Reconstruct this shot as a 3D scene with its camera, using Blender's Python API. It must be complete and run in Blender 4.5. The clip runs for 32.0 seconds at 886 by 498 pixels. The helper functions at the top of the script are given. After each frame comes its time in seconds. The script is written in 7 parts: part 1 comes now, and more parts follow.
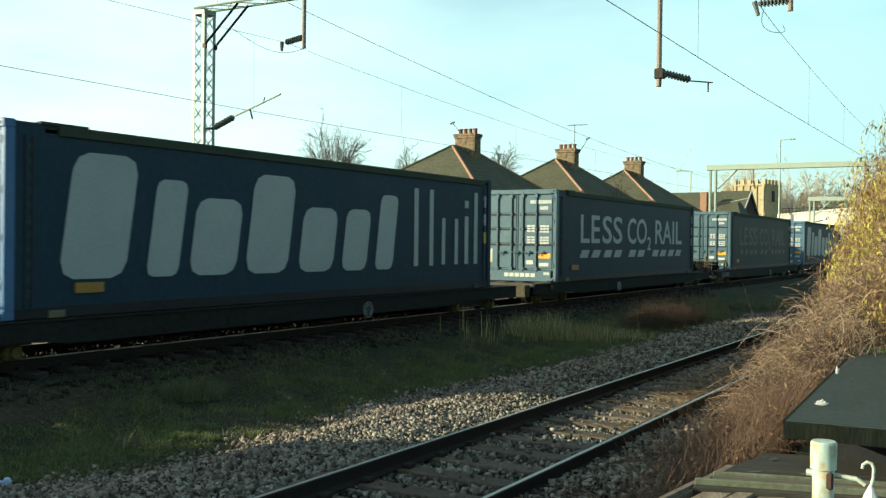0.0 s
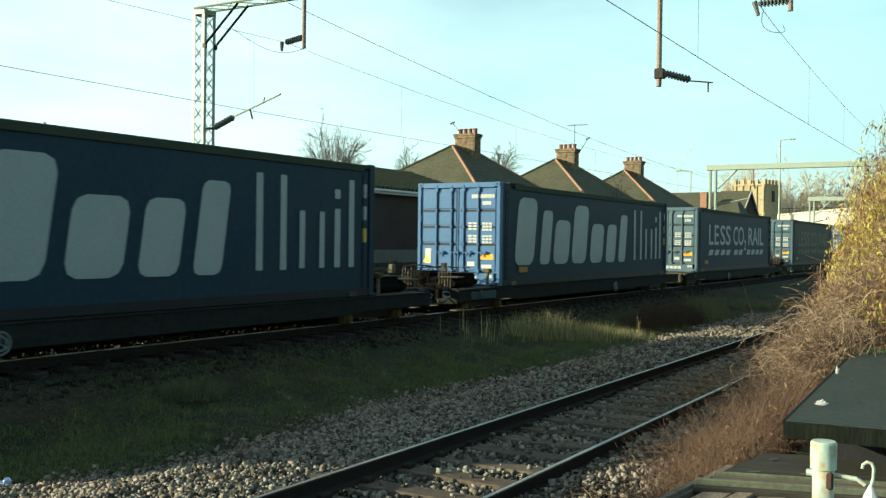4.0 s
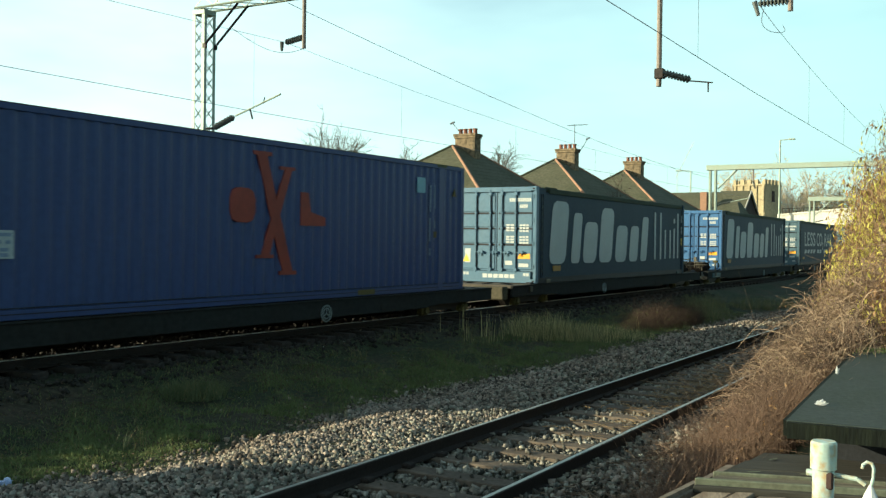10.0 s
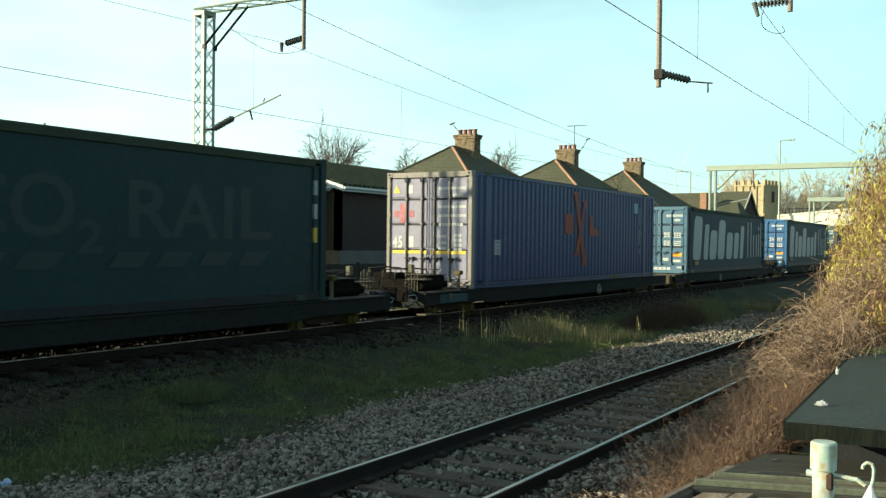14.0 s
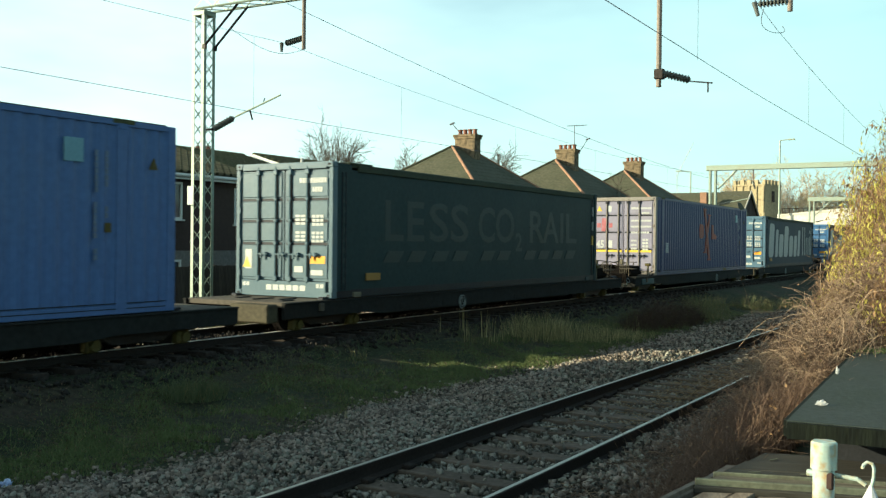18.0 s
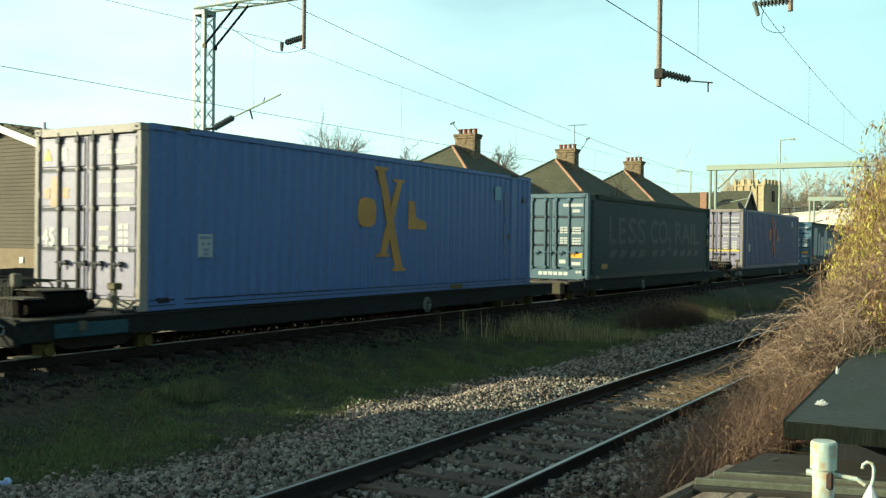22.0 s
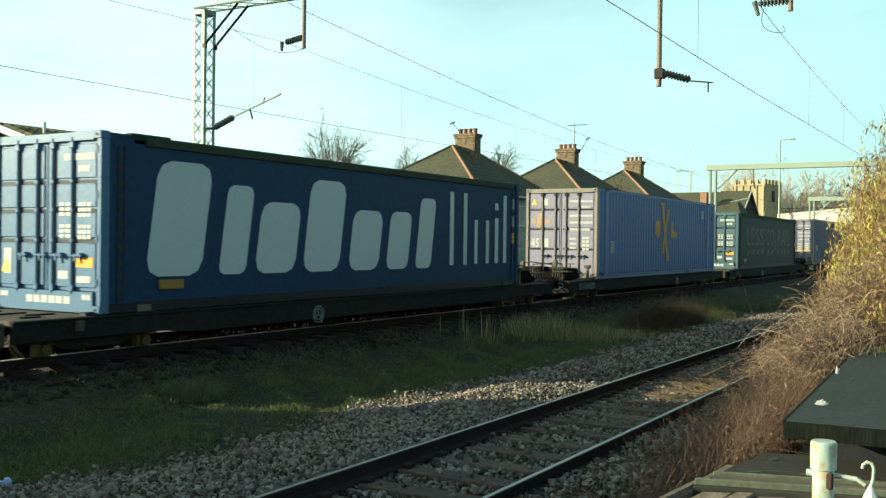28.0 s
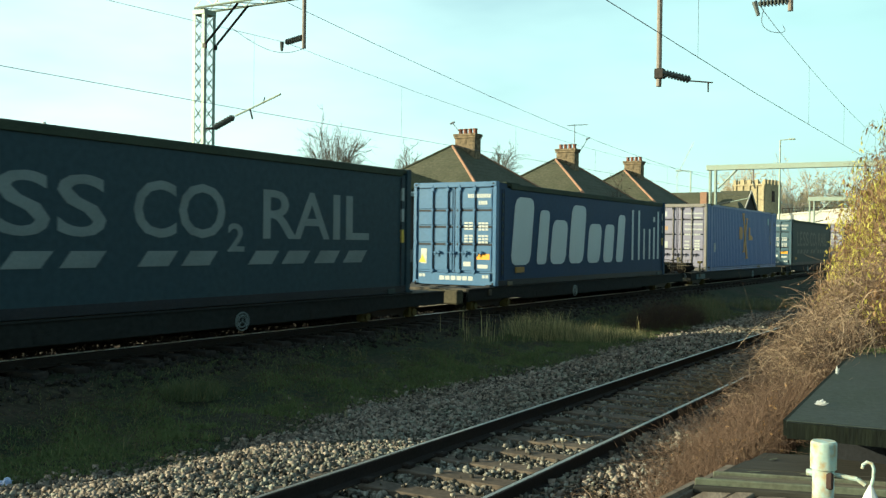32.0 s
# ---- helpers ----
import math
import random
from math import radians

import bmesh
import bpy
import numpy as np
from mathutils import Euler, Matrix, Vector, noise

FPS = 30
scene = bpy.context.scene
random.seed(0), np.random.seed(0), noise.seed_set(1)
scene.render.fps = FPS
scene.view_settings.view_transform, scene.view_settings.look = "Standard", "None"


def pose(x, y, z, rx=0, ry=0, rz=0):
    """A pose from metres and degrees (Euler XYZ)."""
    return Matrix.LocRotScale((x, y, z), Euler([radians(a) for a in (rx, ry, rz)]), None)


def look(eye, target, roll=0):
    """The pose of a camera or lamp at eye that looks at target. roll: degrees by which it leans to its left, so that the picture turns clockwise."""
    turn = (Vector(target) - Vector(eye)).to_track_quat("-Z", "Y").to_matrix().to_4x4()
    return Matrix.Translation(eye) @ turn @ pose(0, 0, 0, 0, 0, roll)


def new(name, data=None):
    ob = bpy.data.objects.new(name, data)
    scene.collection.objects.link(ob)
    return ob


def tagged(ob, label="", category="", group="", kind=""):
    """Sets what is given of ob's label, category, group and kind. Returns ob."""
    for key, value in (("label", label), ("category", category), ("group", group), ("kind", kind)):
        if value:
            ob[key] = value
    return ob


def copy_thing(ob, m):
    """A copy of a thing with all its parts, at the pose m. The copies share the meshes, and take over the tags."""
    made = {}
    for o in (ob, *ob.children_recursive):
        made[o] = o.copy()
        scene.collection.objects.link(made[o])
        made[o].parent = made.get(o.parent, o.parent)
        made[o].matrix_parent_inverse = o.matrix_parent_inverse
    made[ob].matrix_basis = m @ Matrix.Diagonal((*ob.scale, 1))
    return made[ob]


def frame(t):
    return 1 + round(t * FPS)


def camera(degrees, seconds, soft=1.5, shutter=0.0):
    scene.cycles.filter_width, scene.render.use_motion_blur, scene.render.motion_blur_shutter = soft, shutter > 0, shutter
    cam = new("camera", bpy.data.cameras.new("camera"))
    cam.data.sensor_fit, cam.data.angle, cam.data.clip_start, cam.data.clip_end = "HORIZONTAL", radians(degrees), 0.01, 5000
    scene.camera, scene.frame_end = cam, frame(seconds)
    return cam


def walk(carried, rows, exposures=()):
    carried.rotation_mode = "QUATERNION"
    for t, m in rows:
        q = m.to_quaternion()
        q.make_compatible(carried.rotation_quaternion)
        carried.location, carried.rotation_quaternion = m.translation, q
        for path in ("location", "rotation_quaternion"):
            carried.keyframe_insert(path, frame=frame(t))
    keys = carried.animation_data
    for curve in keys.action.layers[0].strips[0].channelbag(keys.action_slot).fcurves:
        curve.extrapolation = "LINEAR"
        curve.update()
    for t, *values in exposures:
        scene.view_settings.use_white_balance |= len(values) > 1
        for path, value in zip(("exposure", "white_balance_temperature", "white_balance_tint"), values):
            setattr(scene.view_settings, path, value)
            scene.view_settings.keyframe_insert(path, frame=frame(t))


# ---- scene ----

# ---- camera ----
# z = 0 is the rail head of the train's track; Y runs along the tracks, X across them
FAR_X, NEAR_X, NEAR_Z, DECK_Z = -12.795, -4.381, -0.314, 0.585
cam = camera(48.97, 32.0, soft=1.35, shutter=0.45)


def aim(turn, tilt, lean):
    """Camera pose: degrees to the left of the track, up, and clockwise roll of the picture."""
    eye = Vector((0.0, 0.0, 1.707))
    a, b = radians(turn), radians(tilt)
    way = Vector((-math.sin(a) * math.cos(b), math.cos(a) * math.cos(b), math.sin(b)))
    return look(eye, eye + way, lean)


STEADY = (30.716, -0.409, 0.699)
SWAY = ((10.0, 0, 0, 0), (10.5, 0, 0.035, -0.07), (11.0, -0.01, 0.087, -0.14),
        (11.5, -0.011, 0.139, -0.185), (12.0, -0.017, 0.183, -0.22), (12.5, -0.018, 0.185, -0.21),
        (13.0, -0.01, 0.162, -0.17), (13.5, -0.01, 0.105, -0.14), (14.0, -0.007, 0.045, -0.03), (14.5, 0, 0, 0),
        (16.5, 0, 0.032, -0.07), (20.0, 0, 0.04, -0.07), (23.0, 0, 0, 0))
walk(cam, [(0.0, aim(*STEADY))]
     + [(t, aim(STEADY[0] + a, STEADY[1] + b, STEADY[2] + c)) for t, a, b, c in SWAY]
     + [(32.0, aim(*STEADY))],
     exposures=[(0.0, 1.15, 6500, -6), (18.0, 1.17, 6500, -5), (22.0, 1.15, 6500, -8), (24.0, 1.14, 6500, -9.5), (32.0, 1.14, 6500, -9.5)])

# ---- light ----
SUN_WAY = Vector((1.0, 0.78, -0.34)).normalized()
sun = new("sun", bpy.data.lights.new("sun", "SUN"))
sun.data.energy, sun.data.angle, sun.data.color = 5.0, radians(0.6), (1.0, 0.86, 0.66)
sun.rotation_mode = "QUATERNION"
sun.rotation_quaternion = SUN_WAY.to_track_quat("-Z", "Y")
world = bpy.data.worlds.new("world")
scene.world = world
world.use_nodes = True
wn, wl = world.node_tree.nodes, world.node_tree.links
wn.clear()
sky = wn.new("ShaderNodeTexSky")
sky.sky_type, sky.sun_disc = "NISHITA", False
sky.sun_elevation = math.asin(-SUN_WAY.z)
sky.sun_rotation = math.atan2(-SUN_WAY.x, -SUN_WAY.y)
sky.altitude, sky.air_density, sky.dust_density, sky.ozone_density = 20, 1.0, 0.4, 2.5
bg = wn.new("ShaderNodeBackground")
bg.inputs["Strength"].default_value = 0.0755
# a thin, uneven veil of high cloud
veil = wn.new("ShaderNodeTexNoise")
veil.inputs["Scale"].default_value, veil.inputs["Detail"].default_value = 1.6, 5
spread = wn.new("ShaderNodeMapping")
spread.inputs["Scale"].default_value = (1, 1, 3.5)
where = wn.new("ShaderNodeTexCoord")
wl.new(where.outputs["Generated"], spread.inputs[0])
wl.new(spread.outputs[0], veil.inputs[0])
thick = wn.new("ShaderNodeMapRange")
thick.inputs["From Min"].default_value, thick.inputs["From Max"].default_value = 0.35, 0.7
thick.inputs["To Min"].default_value, thick.inputs["To Max"].default_value = 0.25, 0.85
wl.new(veil.outputs[0], thick.inputs[0])
# the veil is seen edge-on, and so thickest, towards the horizon
height = wn.new("ShaderNodeSeparateXYZ")
wl.new(where.outputs["Generated"], height.inputs[0])
low = wn.new("ShaderNodeMapRange")
low.inputs["From Max"].default_value, low.inputs["To Min"].default_value, low.inputs["To Max"].default_value = 0.7, 1.0, 0.25
wl.new(height.outputs["Z"], low.inputs[0])
dense = wn.new("ShaderNodeMath")
dense.operation = "MULTIPLY"
wl.new(thick.outputs[0], dense.inputs[0])
wl.new(low.outputs[0], dense.inputs[1])
cloud = wn.new("ShaderNodeMix")
cloud.data_type = "RGBA"
wl.new(dense.outputs[0], cloud.inputs["Factor"])
wl.new(sky.outputs[0], cloud.inputs["A"])
# thin cloud scatters more light the nearer it is to the sun
near_sun = wn.new("ShaderNodeVectorMath")
near_sun.operation = "DOT_PRODUCT"
near_sun.inputs[1].default_value = -SUN_WAY
wl.new(where.outputs["Generated"], near_sun.inputs[0])
bright = wn.new("ShaderNodeMapRange")
bright.inputs["From Min"].default_value, bright.inputs["From Max"].default_value = -1.0, 1.0
bright.inputs["To Min"].default_value, bright.inputs["To Max"].default_value = 0.5, 2.4
wl.new(near_sun.outputs["Value"], bright.inputs[0])
veil_light = wn.new("ShaderNodeMix")
veil_light.data_type, veil_light.blend_type = "RGBA", "MULTIPLY"
veil_light.inputs["Factor"].default_value = 1.0
warm = wn.new("ShaderNodeMapRange")
warm.inputs["From Min"].default_value, warm.inputs["From Max"].default_value = -0.6, 0.5
wl.new(near_sun.outputs["Value"], warm.inputs[0])
veil_colour = wn.new("ShaderNodeMix")
veil_colour.data_type = "RGBA"
veil_colour.inputs["A"].default_value, veil_colour.inputs["B"].default_value = (4.5, 7.1, 7.1, 1), (6.5, 7.35, 7.2, 1)
wl.new(warm.outputs[0], veil_colour.inputs["Factor"])
wl.new(veil_colour.outputs["Result"], veil_light.inputs["A"])
wl.new(bright.outputs[0], veil_light.inputs["B"])
wl.new(veil_light.outputs["Result"], cloud.inputs["B"])
wo = wn.new("ShaderNodeOutputWorld")
wl.new(cloud.outputs["Result"], bg.inputs[0])
wl.new(bg.outputs[0], wo.inputs[0])


# ---- materials ----
def material(name, colour, rough=0.6, metal=0.0, grain=30.0, vary=0.25, stain=1.2, stain_amount=0.35,
             stain_colour=None, bump=0.15, per_object=0.0, per_island=0.0, stretch=(1, 1, 1), spec=0.2):
    """A painted, worn or natural surface: colour, fine grain, large stains, relief."""
    m = bpy.data.materials.new(name)
    m.use_nodes = True
    nt = m.node_tree
    n, l = nt.nodes, nt.links
    bsdf = n["Principled BSDF"]
    bsdf.inputs["Roughness"].default_value = rough
    bsdf.inputs["Metallic"].default_value = metal
    bsdf.inputs["Specular IOR Level"].default_value = spec
    co = n.new("ShaderNodeTexCoord")
    mp = n.new("ShaderNodeMapping")
    mp.inputs["Scale"].default_value = stretch
    l.new(co.outputs["Object"], mp.inputs[0])
    fine = n.new("ShaderNodeTexNoise")
    fine.inputs["Scale"].default_value, fine.inputs["Detail"].default_value = grain, 4
    big = n.new("ShaderNodeTexNoise")
    big.inputs["Scale"].default_value, big.inputs["Detail"].default_value = stain, 6
    l.new(mp.outputs[0], fine.inputs[0])
    l.new(mp.outputs[0], big.inputs[0])
    ramp = n.new("ShaderNodeMapRange")
    ramp.inputs["From Min"].default_value, ramp.inputs["From Max"].default_value = 0.42, 0.72
    ramp.inputs["To Max"].default_value = stain_amount
    l.new(big.outputs[0], ramp.inputs[0])
    mix = n.new("ShaderNodeMix")
    mix.data_type = "RGBA"
    sc = stain_colour or tuple(c * 0.5 for c in colour)
    mix.inputs["A"].default_value, mix.inputs["B"].default_value = (*colour, 1), (*sc, 1)
    l.new(ramp.outputs[0], mix.inputs["Factor"])
    hsv = n.new("ShaderNodeHueSaturation")
    val = n.new("ShaderNodeMapRange")
    val.inputs["From Min"].default_value, val.inputs["From Max"].default_value = 0.25, 0.75
    val.inputs["To Min"].default_value, val.inputs["To Max"].default_value = 1 - vary, 1 + vary
    l.new(fine.outputs[0], val.inputs[0])
    last = val.outputs[0]
    for amount, kind, socket in ((per_object, "ShaderNodeObjectInfo", "Random"), (per_island, "ShaderNodeNewGeometry", "Random Per Island")):
        if amount:
            src = n.new(kind)
            rng = n.new("ShaderNodeMapRange")
            rng.inputs["To Min"].default_value, rng.inputs["To Max"].default_value = 1 - amount, 1 + amount
            l.new(src.outputs[socket], rng.inputs[0])
            mul = n.new("ShaderNodeMath")
            mul.operation = "MULTIPLY"
            l.new(last, mul.inputs[0])
            l.new(rng.outputs[0], mul.inputs[1])
            last = mul.outputs[0]
    l.new(last, hsv.inputs["Value"])
    l.new(mix.outputs["Result"], hsv.inputs["Color"])
    l.new(hsv.outputs[0], bsdf.inputs["Base Color"])
    if bump:
        bp = n.new("ShaderNodeBump")
        bp.inputs["Strength"].default_value, bp.inputs["Distance"].default_value = bump, 0.02
        l.new(fine.outputs[0], bp.inputs["Height"])
        l.new(bp.outputs[0], bsdf.inputs["Normal"])
    return m


def leafy(name, colour, colour2, rough=0.6, glow_through=0.3):
    """Leaves, grass and twigs: colour by piece between two tones, light passing through a little."""
    m = bpy.data.materials.new(name)
    m.use_nodes = True
    n, l = m.node_tree.nodes, m.node_tree.links
    bsdf = n["Principled BSDF"]
    bsdf.inputs["Roughness"].default_value = rough
    bsdf.inputs["Specular IOR Level"].default_value = 0.25
    geo = n.new("ShaderNodeNewGeometry")
    mix = n.new("ShaderNodeMix")
    mix.data_type = "RGBA"
    mix.inputs["A"].default_value, mix.inputs["B"].default_value = (*colour, 1), (*colour2, 1)
    l.new(geo.outputs["Random Per Island"], mix.inputs["Factor"])
    l.new(mix.outputs["Result"], bsdf.inputs["Base Color"])
    if glow_through:
        tr = n.new("ShaderNodeBsdfTranslucent")
        l.new(mix.outputs["Result"], tr.inputs[0])
        ms = n.new("ShaderNodeMixShader")
        ms.inputs[0].default_value = glow_through
        l.new(bsdf.outputs[0], ms.inputs[1])
        l.new(tr.outputs[0], ms.inputs[2])
        l.new(ms.outputs[0], n["Material Output"].inputs[0])
    return m


M = {}
M["curtain"] = material("curtain_blue", (0.0135, 0.03132, 0.05076), 0.6, grain=9, vary=0.15, stain=0.7, stain_amount=0.5, stain_colour=(0.02052, 0.03888, 0.05184), bump=0.1, spec=0.15)
M["curtain_green"] = material("curtain_green", (0.0135, 0.031, 0.034), 0.6, grain=9, vary=0.15, stain=0.7, stain_amount=0.5, stain_colour=(0.019, 0.038, 0.039), bump=0.1, spec=0.15)
M["frame_blue"] = material("frame_blue", (0.0495, 0.1215, 0.2385), 0.4, grain=14, vary=0.1, stain=1.5, stain_amount=0.3, stain_colour=(0.072, 0.135, 0.225))
M["frame_pale"] = material("frame_pale_blue", (0.0756, 0.1386, 0.189), 0.4, grain=14, vary=0.1, stain=1.5, stain_amount=0.4, stain_colour=(0.1092, 0.1596, 0.1932))
M["frame_sky"] = material("frame_sky_blue", (0.05848, 0.129, 0.2236), 0.4, grain=14, vary=0.1, stain=1.5, stain_amount=0.35, stain_colour=(0.086, 0.1548, 0.2236))
M["frame_teal"] = material("frame_teal", (0.0675, 0.1125, 0.135), 0.4, grain=14, vary=0.1, stain=1.5, stain_amount=0.4, stain_colour=(0.117, 0.162, 0.171))
M["roof_edge"] = material("roof_edge", (0.035, 0.045, 0.03), 0.8, grain=20, stain=2)
# also colours the painted shadow between door panels
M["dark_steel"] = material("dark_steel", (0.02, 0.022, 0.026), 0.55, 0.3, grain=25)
# dark ballast, its colour lowered further to stand for shadow under the wagons
M["shade_stone"] = material("oily_ballast", (0.030, 0.026, 0.022), 0.85, grain=40, vary=0.3, stain=1, stain_amount=0.6, per_island=0.5)
M["curtain_new"] = material("curtain_bright_blue", (0.0125, 0.037, 0.084), 0.6, grain=9, vary=0.12, stain=0.7, stain_amount=0.4, stain_colour=(0.014, 0.036, 0.065), bump=0.1, spec=0.15)
M["print_new"] = material("print_fresh", (0.4125, 0.4625, 0.475), 0.5, grain=25, vary=0.06, stain=1.5, stain_amount=0.3, stain_colour=(0.35, 0.4, 0.4125))
# brake grime; also the painted shade behind the lock rods
M["grime_shade"] = material("brake_grime_and_rod_shade", (0.0065, 0.0055, 0.0048), 0.9, grain=14, vary=0.3, stain=5, stain_amount=0.5, stain_colour=(0.014, 0.011, 0.008), spec=0.05)
M["teal_plate"] = material("teal_plate", (0.014, 0.05, 0.064), 0.5, grain=20, vary=0.2, stain=4, stain_amount=0.6)
# also the black of holes, grooves and the gap under the platform
M["rubber"] = material("seal_rubber", (0.015, 0.016, 0.018), 0.7, grain=40)
M["print_white"] = material("print_white", (0.4264, 0.4346, 0.4018), 0.5, grain=25, vary=0.1, stain=2, stain_amount=0.4, stain_colour=(0.369, 0.3772, 0.3444))
M["print_grey"] = material("print_grey", (0.28, 0.3136, 0.3136), 0.5, grain=25, vary=0.1, stain=1.5, stain_amount=0.5, stain_colour=(0.224, 0.2576, 0.2632))
# close to the curtain's colour, to paint the sheen that hides the slogan
M["print_dim"] = material("print_dim", (0.0195, 0.0345, 0.0358), 0.5, grain=25, vary=0.1, stain=1.5, stain_amount=0.5, stain_colour=(0.018, 0.034, 0.036))
M["print_orange"] = material("print_orange", (0.75, 0.33, 0.04), 0.5, grain=25, vary=0.1)
M["marker"] = material("marker_amber", (0.26, 0.15, 0.04), 0.5, grain=25, vary=0.15)
M["print_yellow"] = material("print_yellow", (0.60, 0.42, 0.06), 0.5, grain=25, vary=0.1)
M["logo_red"] = material("logo_red", (0.1785, 0.03089, 0.02059), 0.5, grain=8, vary=0.2, stain=2, stain_amount=0.5)
M["logo_gold"] = material("logo_gold", (0.36, 0.19, 0.05), 0.5, grain=8, vary=0.2, stain=2, stain_amount=0.5)
M["box_blue"] = material("box_blue", (0.024, 0.042, 0.115), 0.4, grain=10, vary=0.12, stain=0.8, stain_amount=0.4, stain_colour=(0.033, 0.055, 0.12))
M["box_blue_light"] = material("box_blue_light", (0.06272, 0.1187, 0.2632), 0.4, grain=10, vary=0.12, stain=0.8, stain_amount=0.4, stain_colour=(0.07392, 0.1288, 0.252))
M["door_lilac"] = material("door_lilac", (0.21, 0.1974, 0.252), 0.45, grain=12, vary=0.1, stain=1.2, stain_amount=0.4, stain_colour=(0.2604, 0.2436, 0.2604))
M["door_frame_buff"] = material("door_frame_buff", (0.205, 0.1845, 0.1599), 0.5, grain=12, vary=0.15, stain=1.5, stain_amount=0.5, stain_colour=(0.246, 0.205, 0.164))
M["wagon"] = material("wagon_grey", (0.016, 0.0176, 0.0168), 0.8, spec=0.1, grain=12, vary=0.3, stain=1.0, stain_amount=0.6, stain_colour=(0.0144, 0.012, 0.0096))
M["wagon_deck"] = material("wagon_deck", (0.085, 0.07225, 0.05525), 0.8, grain=12, vary=0.3, stain=1.5, stain_amount=0.6, stain_colour=(0.0425, 0.034, 0.0255))
M["cream"] = material("cream_paint", (0.112, 0.1015, 0.07), 0.6, grain=15, stain=3, stain_amount=0.5, stain_colour=(0.105, 0.084, 0.056))
M["axle_yellow"] = material("axle_yellow", (0.072, 0.057, 0.0132), 0.6, grain=15, stain=3, stain_amount=0.6, stain_colour=(0.06, 0.048, 0.018))
M["iron"] = material("running_iron", (0.03, 0.025, 0.022), 0.6, 0.5, grain=20)
M["rail_side"] = material("rail_side", (0.022, 0.017, 0.014), 0.85, grain=30, stain=3)
# pale colour stands for the line of light along the rail under the wagons
M["rail_light_line"] = material("rail_light_line", (0.66, 0.62, 0.56), 0.5, 0.2, grain=60, vary=0.2, stain=6, stain_amount=0.5, stain_colour=(0.35, 0.3, 0.25), bump=0.03)
M["rail_head"] = material("rail_head", (0.36, 0.34, 0.30), 0.38, 0.8, grain=60, vary=0.15, bump=0.03)
M["sleeper"] = material("sleeper", (0.102, 0.0792, 0.06), 0.9, grain=18, vary=0.35, stain=3, stain_amount=0.6, stain_colour=(0.054, 0.0408, 0.03), per_object=0.2)
M["old_sleeper"] = material("dark_sleeper", (0.03, 0.024, 0.02), 0.9, grain=18, vary=0.35, stain=3, stain_amount=0.6, per_object=0.2)
M["stone"] = material("ballast_stone", (0.1536, 0.1477, 0.1186), 0.9, grain=40, vary=0.25, stain=0.9, stain_amount=0.6, stain_colour=(0.1352, 0.1126, 0.08449), per_island=0.85)
M["stone_brown"] = material("ballast_stone_brown", (0.1809, 0.1483, 0.1191), 0.9, grain=40, vary=0.25, stain=0.9, stain_amount=0.6, stain_colour=(0.09706, 0.06617, 0.04412), per_island=0.8)
M["stone_dark"] = material("crib_stone", (0.162, 0.1529, 0.127), 0.9, grain=40, vary=0.3, stain=0.9, stain_amount=0.6, stain_colour=(0.0648, 0.04536, 0.0337), per_island=0.8)
M["soil"] = material("soil_grass", (0.02375, 0.03, 0.01375), 0.95, grain=11, vary=0.6, stain=0.8, stain_amount=1.0, stain_colour=(0.045, 0.035, 0.02375), bump=0.7)
M["galv"] = material("galvanised", (0.27, 0.32, 0.26), 0.55, 0.2, grain=20, vary=0.15, stain=2, stain_amount=0.4, stain_colour=(0.25, 0.24, 0.18))
M["wire"] = material("wire", (0.12, 0.13, 0.14), 0.6, 0.3, bump=0)
M["insulator"] = material("insulator", (0.075, 0.082, 0.074), 0.35, bump=0)
M["tube_rust"] = material("drop_tube", (0.22, 0.18, 0.15), 0.7, grain=20, stain=4)
M["brick_brown"] = material("brick_brown", (0.082, 0.067, 0.047), 0.8, grain=9, vary=0.12, stain=1, stain_amount=0.4)
M["brick_dark"] = material("brick_dark", (0.055, 0.039, 0.032), 0.9, grain=9, vary=0.1, stain=1, stain_amount=0.4)
M["mortar"] = material("mortar", (0.07, 0.052, 0.034), 0.95)
M["plinth"] = material("plinth", (0.20, 0.155, 0.10), 0.9, grain=6, vary=0.12, stain=1.0, stain_amount=0.3)
M["tile_brown"] = material("roof_tile_brown", (0.085, 0.078, 0.046), 0.85, grain=9, vary=0.3, stain=1.2, stain_amount=0.6, stain_colour=(0.07, 0.085, 0.035), per_object=0.25)
M["white_trim"] = material("white_trim", (0.52, 0.52, 0.48), 0.5, grain=10, vary=0.06, stain=2, stain_amount=0.3, stain_colour=(0.5, 0.5, 0.45))
M["slate"] = material("slate_brown", (0.072, 0.070, 0.045), 0.85, grain=6, vary=0.3, stain=0.8, stain_amount=0.5, stain_colour=(0.036, 0.042, 0.022))
M["ridge_red"] = material("ridge_red", (0.27, 0.15, 0.095), 0.8, grain=10, stain=2)
M["chimney"] = material("chimney_brick", (0.17, 0.125, 0.075), 0.9, grain=5, vary=0.6, stain=2.2, stain_amount=0.9, stain_colour=(0.05, 0.043, 0.03))
M["pot"] = material("chimney_pot", (0.208, 0.088, 0.056), 0.8, grain=10)
M["render"] = material("house_render", (0.4, 0.36, 0.3), 0.9, grain=8, stain=1)
M["tower"] = material("tower_stone", (0.3294, 0.2712, 0.1647), 0.9, grain=4, vary=0.25, stain=0.5)
M["felt"] = material("platform_felt", (0.030, 0.037, 0.032), 0.75, grain=22, vary=0.35, stain=1.5, stain_amount=0.6, stain_colour=(0.022, 0.030, 0.018), bump=0.3)
